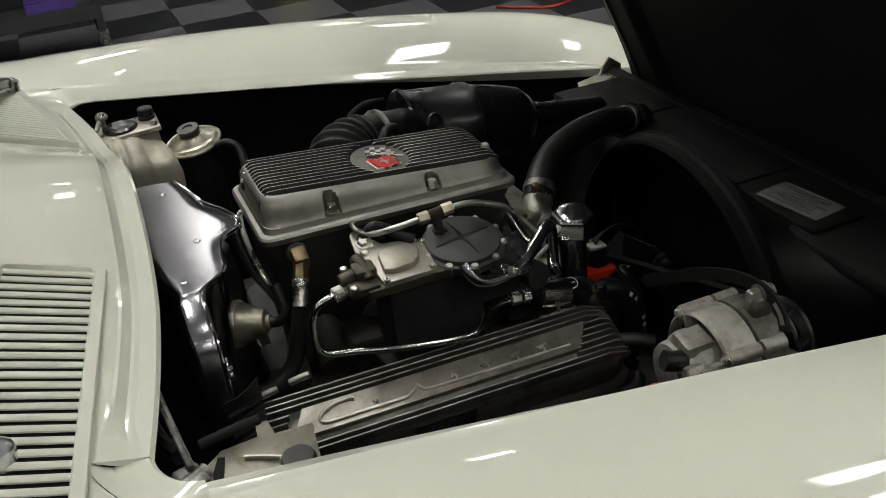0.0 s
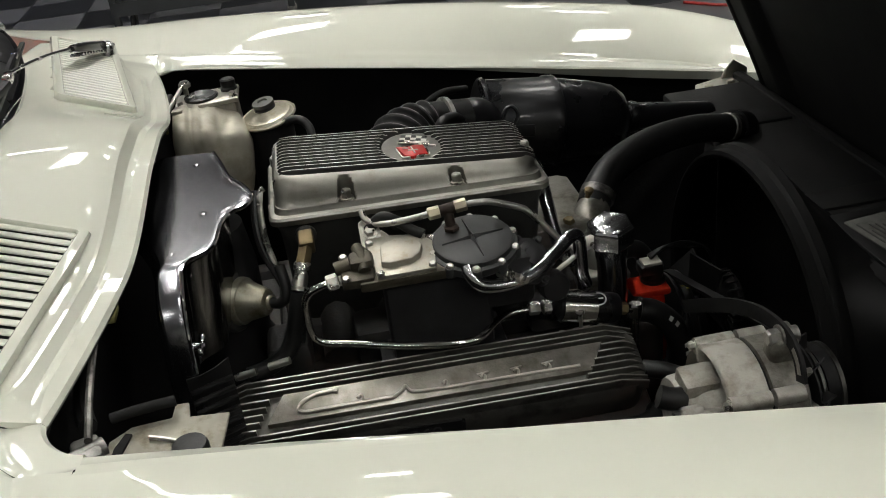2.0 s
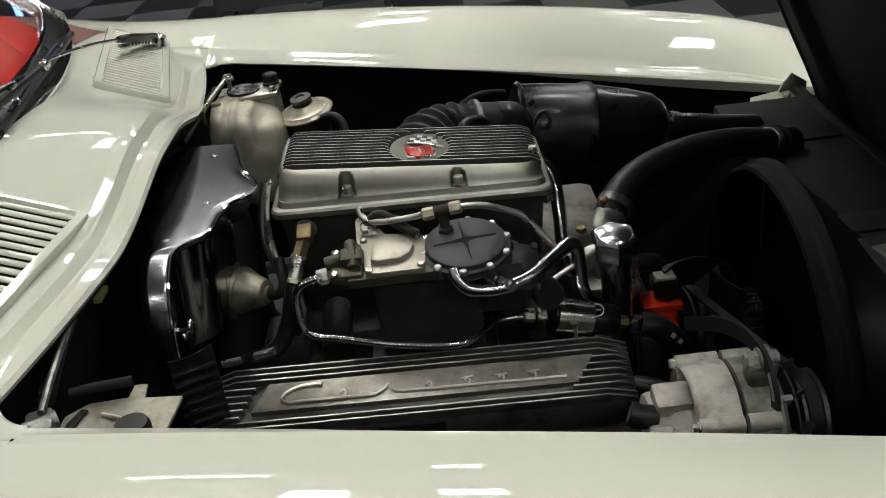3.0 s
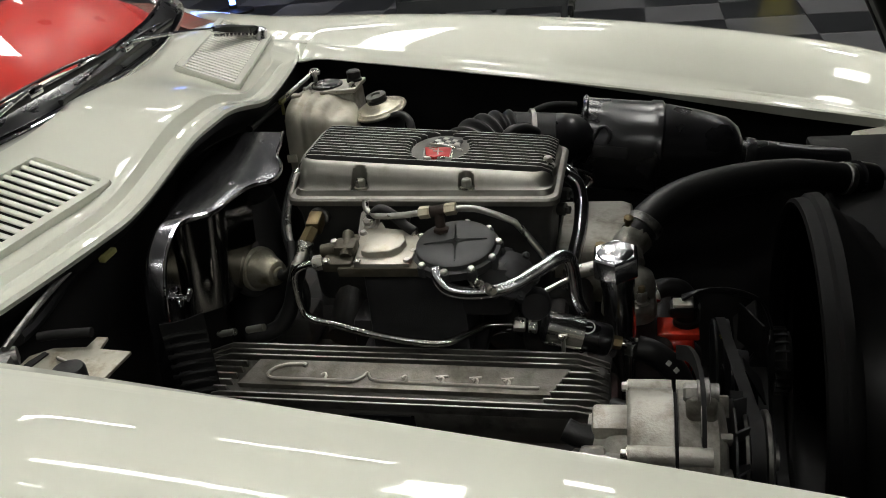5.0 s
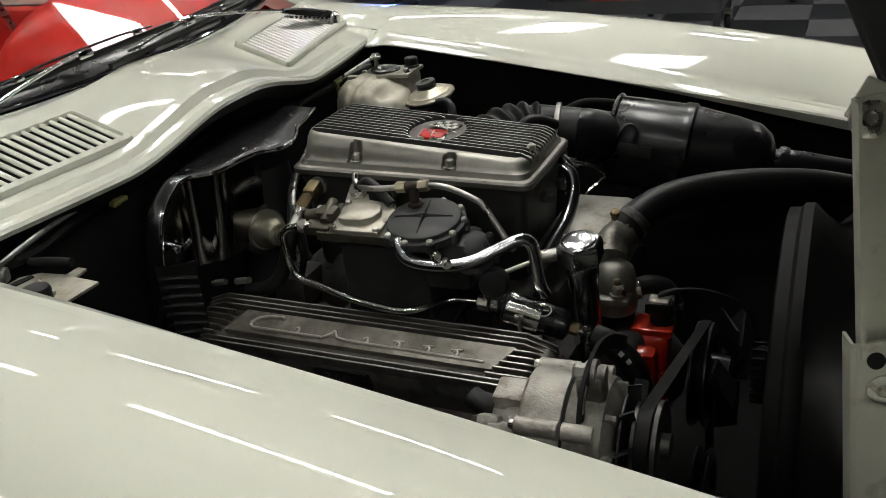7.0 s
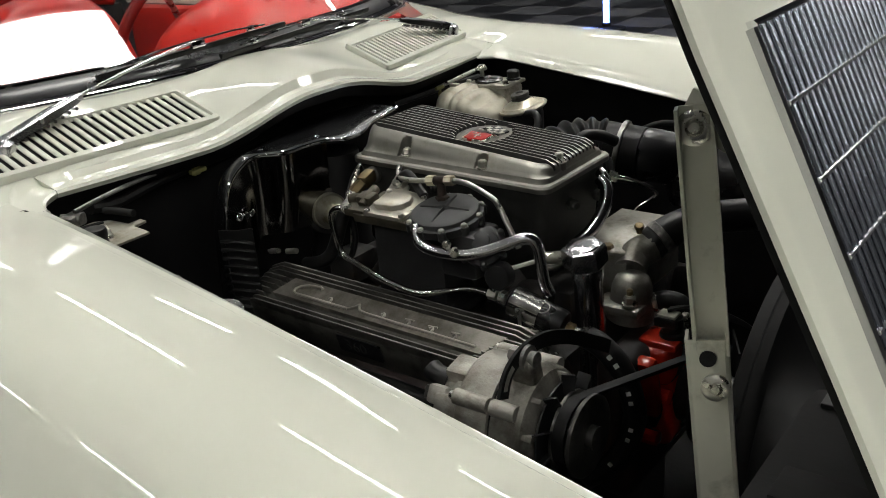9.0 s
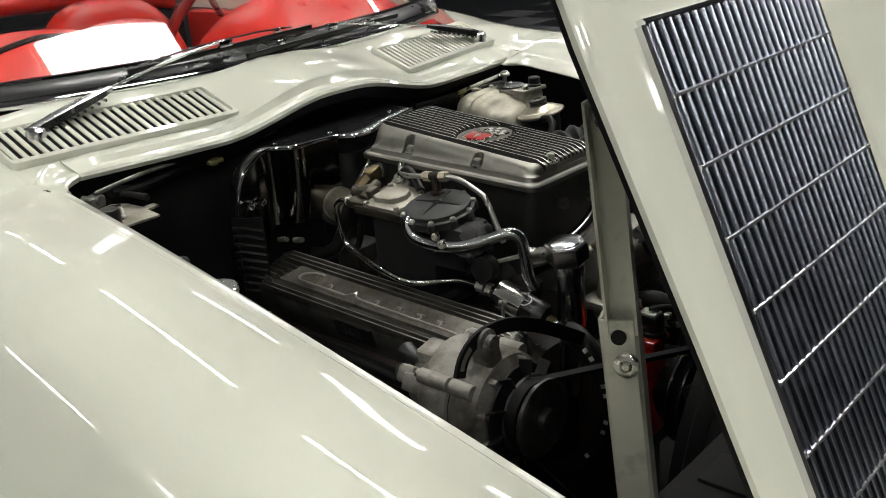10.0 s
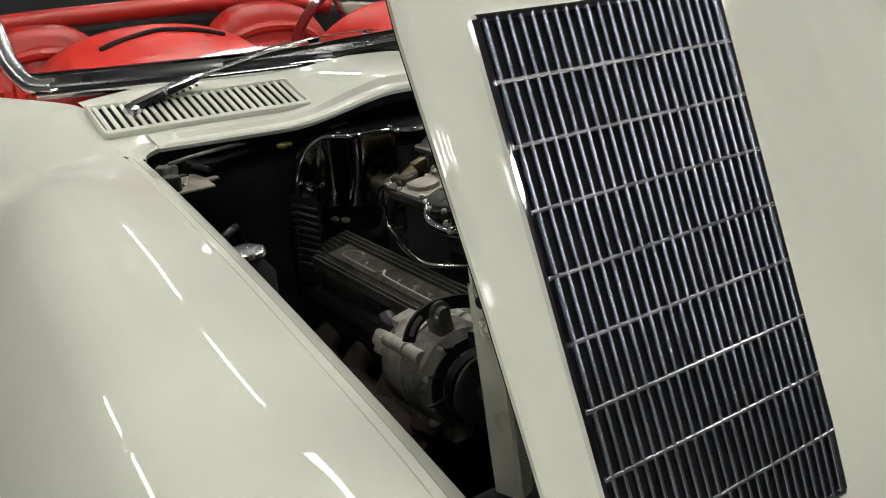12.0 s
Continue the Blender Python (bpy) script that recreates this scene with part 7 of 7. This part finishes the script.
    block(bm, (-0.06, -0.46, 0.70), (0.09, 0.05, 0.07), bevel=0.008)
    lathe(bm, (0.0, -0.45, 0.66), (0, 0, 1), [(0.018, 0), (0.018, 0.09), (0.012, 0.10)], 16)
    part("case", bm, BLACK, w)
    bm = bmesh.new()
    tube(bm, [(-0.10, -0.45, 0.74), (-0.12, -0.40, 0.76), (-0.18, -0.37, 0.74), (-0.24, -0.34, 0.70), (-0.28, -0.30, 0.66)], 0.006, 8)
    part("wire", bm, RUBBER, w)


build_corner()

# ---- cabin ----
def build_seat():
    seat = thing("upholstered_chair", (-1.38, -0.32, 0.316), "red vinyl bucket seat with a pleated backrest", "car seat", "pair of bucket seats")
    X, Y = -1.38, -0.32
    bm = bmesh.new()
    rings = []
    for t, w, h in ((-0.055, 0.36, 0.50), (-0.05, 0.41, 0.545), (-0.01, 0.435, 0.565), (0.03, 0.425, 0.56), (0.045, 0.40, 0.545), (0.048, 0.33, 0.49)):
        ring = []
        for k in range(40):
            a = 2 * math.pi * k / 40
            c, s = math.cos(a), math.sin(a)
            p = 0.62
            y = w / 2 * math.copysign(abs(c) ** p, c)
            z = h / 2 * math.copysign(abs(s) ** p, s)
            if z > 0:
                y *= 1 - 0.16 * (z / (h / 2)) ** 2
            ring.append(V(X + t - 0.22 * (z + 0.28), Y + y, 0.69 + z))
        rings.append(ring)
    loft(bm, rings)
    part("backrest", bm, RED, seat, sharp=60)
    for k in range(9):
        bm = bmesh.new()
        y = -0.128 + 0.032 * k
        top = 0.175 - 0.9 * y * y * 4
        pts = [V(X + 0.046 - 0.22 * (z + 0.28), Y + y, 0.69 + z) for z in (-0.22, -0.1, 0.02, top - 0.03, top)]
        tube(bm, pts, 0.016, 8, 3, radii=lambda q: 0.0165 * (1 - 0.5 * max(0, (q - 0.9) * 10) ** 2))
        part("pleat", bm, RED, seat)
    bm = bmesh.new()
    arch = [V(X + 0.05 - 0.22 * (z + 0.28), Y + y, 0.69 + z) for y, z in ((-0.165, -0.2), (-0.168, 0.0), (-0.155, 0.13), (-0.11, 0.195), (0, 0.215), (0.11, 0.195), (0.155, 0.13), (0.168, 0.0), (0.165, -0.2))]
    tube(bm, arch, 0.016, 8, 4)
    part("bolster_roll", bm, RED, seat)
    bm = bmesh.new()
    block(bm, (X + 0.26, Y, 0.41), (0.50, 0.46, 0.16), bevel=0.05, seg=3)
    part("cushion", bm, RED, seat)
    copy_thing(seat, Matrix.Translation((-1.38, 0.32, 0.316)))


build_seat()


def build_wheel():
    w = thing("steering_wheel", (-0.92, 0.32, 0.80), "dark red steering wheel with slim steel spokes", "steering wheel")
    ax = V(-0.92, 0, 0.40).normalized()
    c = V(-0.93, 0.32, 0.885)
    a, s, t = frame_of(ax)
    bm = bmesh.new()
    rings = []
    for k in range(48):
        q = 2 * math.pi * k / 48
        d = s * math.cos(q) + t * math.sin(q)
        rings.append([c + d * (0.19 + 0.012 * math.cos(2 * math.pi * j / 10)) + a * 0.012 * math.sin(2 * math.pi * j / 10) for j in range(10)])
    rings.append(rings[0])
    loft(bm, rings, True, False)
    part("rim", bm, RED_DARK, w, sharp=60)
    for q in (0.1, 2.2, 4.2):
        bm = bmesh.new()
        rod(bm, c + (s * math.cos(q) + t * math.sin(q)) * 0.03, c + (s * math.cos(q) + t * math.sin(q)) * 0.19, 0.007, n=8)
        part("spoke", bm, STEEL, w)
    bm = bmesh.new()
    lathe(bm, c - a * 0.20, a, [(0.025, 0), (0.025, 0.16), (0.04, 0.18), (0.04, 0.21), (0.02, 0.22)], 20)
    part("column", bm, RED_DARK, w)


RED_DARK = material("dark_red_plastic", (0.20, 0.012, 0.010), 0.35, vary=0.1, scale=20)
build_wheel()

# ---- the hall ----
def build_hall():
    tile_light = material("light_grey_floor_tile", (0.10, 0.10, 0.105), 0.3, vary=0.04, scale=5, random_tone=0.1)
    tile_dark = material("charcoal_floor_tile", (0.022, 0.023, 0.026), 0.28, vary=0.1, scale=5, random_tone=0.2)
    bm = bmesh.new()
    block(bm, (0, 2, -0.05), (26, 26, 0.1))
    floor = tagged(part("floor", bm, tile_dark), "dark tiled hall floor", kind="structure")
    wall = material("grey_hall_wall", (0.13, 0.132, 0.135), 0.6, vary=0.06, scale=3)
    pale = material("pale_bounce_wall", (0.55, 0.55, 0.53), 0.6, vary=0.06, scale=3)
    # unseen walls: pale south one bounces light, grey east one darkens the grille's reflections
    for name, c, size in (("wall_north", (0, 15.1, 2.4), (26.4, 0.2, 5.0)), ("wall_south", (0, -11.1, 2.4), (26.4, 0.2, 5.0)), ("wall_east", (13.1, 2, 2.4), (0.2, 26, 5.0)), ("wall_west", (-13.1, 2, 2.4), (0.2, 26, 5.0))):
        bm = bmesh.new()
        block(bm, c, size)
        tagged(part(name, bm, pale if name == "wall_south" else wall), "plain painted hall wall, added out of view", kind="structure")
    bm = bmesh.new()
    block(bm, (0, 2, 4.9), (26, 26, 0.1))
    tagged(part("ceiling", bm, material("pale_ceiling", (0.36, 0.36, 0.37), 0.8, vary=0.05, scale=1)), "plain pale hall ceiling", kind="structure")
    # lamps hung on two short rods each: panels over the car and beyond its nose, long strips over its tail
    housing = material("lamp_housing", (0.7, 0.7, 0.7), 0.5)
    # beyond the nose, the near-side rows are unseen fill lamps added for the hood
    for columns, rows, dx, dy, label in ((range(0, 1), (-4.6, -1.4, 1.6, 4.1, 6.9), 0.45, 0.52, "lit white fluorescent panel lamp in a hung grid with added fill lamps"), (range(1, 2), (-4.6, -2.8, -1.4, 0.1, 1.6, 4.1, 6.9), 0.45, 0.52, "lit white fluorescent panel lamp in a hung grid with added fill lamps"), (range(2, 3), (-6.0, -4.6, -2.8, -1.4, 0.1, 1.6), 0.45, 0.52, "lit white fluorescent panel lamp in a hung grid with added fill lamps"), (range(3, 4), (-6.0, -4.6, -2.8, -1.4), 0.45, 0.52, "lit white fluorescent panel lamp in a hung grid with added fill lamps"), ((-0.455,), (0.85, 3.7), 0.42, 1.20, "lit white fluorescent panel lamp hung over the cabin"), (range(-3, 0), (-3.2, 1.6, 5.6), 1.56, 0.15, "lit white fluorescent strip lamp hung below the ceiling")):
        first = None
        for x, y in [(0.56 + 2.4 * i, y) for i in columns for y in rows]:
            if first:
                copy_thing(first, Matrix.Translation((x, y, 4.2)))
                continue
            first = thing("ceiling_light", (x, y, 4.2), label, "ceiling light", "ceiling lights of the hall")
            bm = bmesh.new()
            block(bm, (x, y, 4.21), (dx + 0.05, dy + 0.08, 0.06), bevel=0.01)
            part("housing", bm, housing, first)
            for side in (-0.25, 0.25):
                bm = bmesh.new()
                block(bm, (x, y + side * (dy + 0.01), 4.175), (dx, dy / 2 - 0.01, 0.012))
                part("diffuser", bm, LIGHT, first)
                bm = bmesh.new()
                rod(bm, (x + side, y, 4.235), (x + side, y, 4.852), 0.008, n=8)
                part("hanger_rod", bm, STEEL, first)
    # floor tiles behind the car
    size = 0.41
    meshes = {}
    for i in range(-12, 9):
        for j in range(0, 14):
            key = (i + j) % 2
            if key not in meshes:
                bm = bmesh.new()
                block(bm, (0, 0, 0.002), (size - 0.003, size - 0.003, 0.004))
                finish(bm)
                me = bpy.data.meshes.new("tile")
                bm.to_mesh(me)
                bm.free()
                me.materials.append(tile_light if key else tile_dark)
                meshes[key] = me
            t = new("tile", meshes[key])
            t.parent = floor
            t.location = (i * size + 0.1, 2.75 + j * size, 0.0005)


build_hall()


# ---- loose things on the hall floor ----
def build_cart():
    cart = thing("tool_cart", (-0.52, 4.1, 0.0), "dark grey steel two-shelf workshop cart on castors", "tool cart")
    x0, x1, y0, y1 = -0.98, -0.08, 3.86, 4.36
    for z, d in ((0.20, 0.07), (0.74, 0.08)):
        bm = bmesh.new()
        o = rounded(x1 - x0, y1 - y0, 0.02, 3)
        m = Matrix.Translation(((x0 + x1) / 2, (y0 + y1) / 2, z))
        loft(bm, [[m @ V(p[0] * k, p[1] * k, h) for p in o] for k, h in ((1, 0), (1, d), (0.985, d), (0.98, 0.01))])
        part("tray", bm, CART, cart, "dark grey pressed tray")
    for x in (x0 + 0.02, x1 - 0.02):
        for y in (y0 + 0.02, y1 - 0.02):
            bm = bmesh.new()
            block(bm, (x, y, 0.47), (0.035, 0.035, 0.68), bevel=0.004)
            part("post", bm, CART, cart)
            bm = bmesh.new()
            lathe(bm, (x - 0.014, y, 0.05), (1, 0, 0), [(0.046, 0), (0.05, 0.004), (0.05, 0.024), (0.046, 0.028)], 20)
            wheel = part("castor", bm, RUBBER, cart, "black rubber castor")
            bm = bmesh.new()
            block(bm, (x, y, 0.105), (0.05, 0.03, 0.07), bevel=0.004)
            part("fork", bm, STEEL_DULL, wheel)
    bm = bmesh.new()
    tube(bm, [(x0, y0 + 0.04, 0.80), (x0 - 0.10, y0 + 0.04, 0.90), (x0 - 0.10, y1 - 0.04, 0.90), (x0, y1 - 0.04, 0.80)], 0.013, 10)
    part("handle", bm, CART, cart)
    for name, at, size, m, lab in (("tool_case", (-0.30, 4.10, 0.255), (0.24, 0.28, 0.09), PURPLE, "small violet plastic case on the cart's tray"), ("parts_box", (-0.66, 4.08, 0.25), (0.22, 0.20, 0.08), RED_BOX, "small red box on the cart's tray")):
        box = thing(name, (at[0], at[1], at[2] - size[2] / 2), lab, "box")
        bm = bmesh.new()
        block(bm, at, size, bevel=0.01)
        part("case", bm, m, box)
        bm = bmesh.new()
        block(bm, (at[0], at[1], at[2] + size[2] / 2 + 0.004), (size[0] * 0.94, size[1] * 0.94, 0.012), bevel=0.004)
        part("lid", bm, m, box)
    b = thing("bucket", (1.04, 4.65, 0.0045), "yellow plastic bucket standing on the tiles", "bucket")
    bm = bmesh.new()
    lathe(bm, (1.04, 4.65, 0.0045), (0, 0, 1), [(0.09, 0), (0.12, 0.24), (0.127, 0.24), (0.127, 0.26), (0.115, 0.26), (0.088, 0.01)], 24)
    part("pail", bm, YELLOW_PL, b)
    bm = bmesh.new()
    tube(bm, [(0.92, 4.65, 0.245), (0.96, 4.59, 0.17), (1.04, 4.54, 0.14), (1.12, 4.59, 0.17), (1.16, 4.65, 0.245)], 0.003, 6)
    part("bail", bm, STEEL, b)
    h = thing("air_hose", (2.2, 3.3, 0.0045), "red rubber air hose lying on the tiles", "hose")
    bm = bmesh.new()
    tube(bm, [(1.75, 3.3, 0.012), (1.95, 3.12, 0.012), (2.15, 3.2, 0.012), (2.35, 3.45, 0.012), (2.7, 3.5, 0.012), (3.1, 3.9, 0.012)], 0.0075, 8)
    part("hose", bm, RED_BOX, h)
    s = thing("shop_stool", (-0.75, 4.95, 0.0), "black padded shop stool on five castors", "stool", "stools behind the car")
    c = V(-0.75, 4.95, 0)
    bm = bmesh.new()
    lathe(bm, c + V(0, 0, 0.42), (0, 0, 1), [(0.15, 0), (0.18, 0.015), (0.185, 0.05), (0.16, 0.07), (0.02, 0.075)], 28)
    part("seat", bm, RUBBER, s)
    bm = bmesh.new()
    rod(bm, c + V(0, 0, 0.10), c + V(0, 0, 0.42), 0.022)
    part("column", bm, STEEL, s)
    for k in range(5):
        a = 2 * math.pi * k / 5 + 0.3
        d = V(math.cos(a), math.sin(a), 0)
        bm = bmesh.new()
        tube(bm, [c + d * 0.02 + V(0, 0, 0.12), c + d * 0.15 + V(0, 0, 0.10), c + d * 0.27 + V(0, 0, 0.075)], 0.014, 8)
        leg = part("leg", bm, BLACK, s)
        bm = bmesh.new()
        lathe(bm, c + d * 0.27 + V(0, 0, 0.033) - d.cross(V(0, 0, 1)) * 0.012, d.cross(V(0, 0, 1)), [(0.025, 0), (0.028, 0.004), (0.028, 0.02), (0.025, 0.024)], 16)
        part("castor", bm, RUBBER, leg)
    copy_thing(s, Matrix.Translation((0.35, 5.3, 0.0)))
    n = thing("neon_lamp", (-2.5, 5.25, 0.0), "upright lit blue neon tube on a dark foot", "neon lamp")
    bm = bmesh.new()
    lathe(bm, (-2.5, 5.25, 0.0), (0, 0, 1), [(0.14, 0), (0.14, 0.02), (0.03, 0.035), (0.03, 0.06)], 24)
    part("foot", bm, BLACK, n)
    bm = bmesh.new()
    rod(bm, (-2.5, 5.25, 0.06), (-2.5, 5.25, 1.9), 0.022)
    part("tube", bm, NEON, n, "glowing blue tube")


CART = material("dark_grey_cart_enamel", (0.045, 0.048, 0.05), 0.4, vary=0.12, scale=10, rough_vary=0.06)
PURPLE = material("violet_plastic", (0.10, 0.06, 0.28), 0.4, vary=0.05)
RED_BOX = material("red_plastic", (0.35, 0.02, 0.015), 0.4, vary=0.05)
YELLOW_PL = material("yellow_plastic", (0.45, 0.38, 0.04), 0.45, vary=0.05)
build_cart()
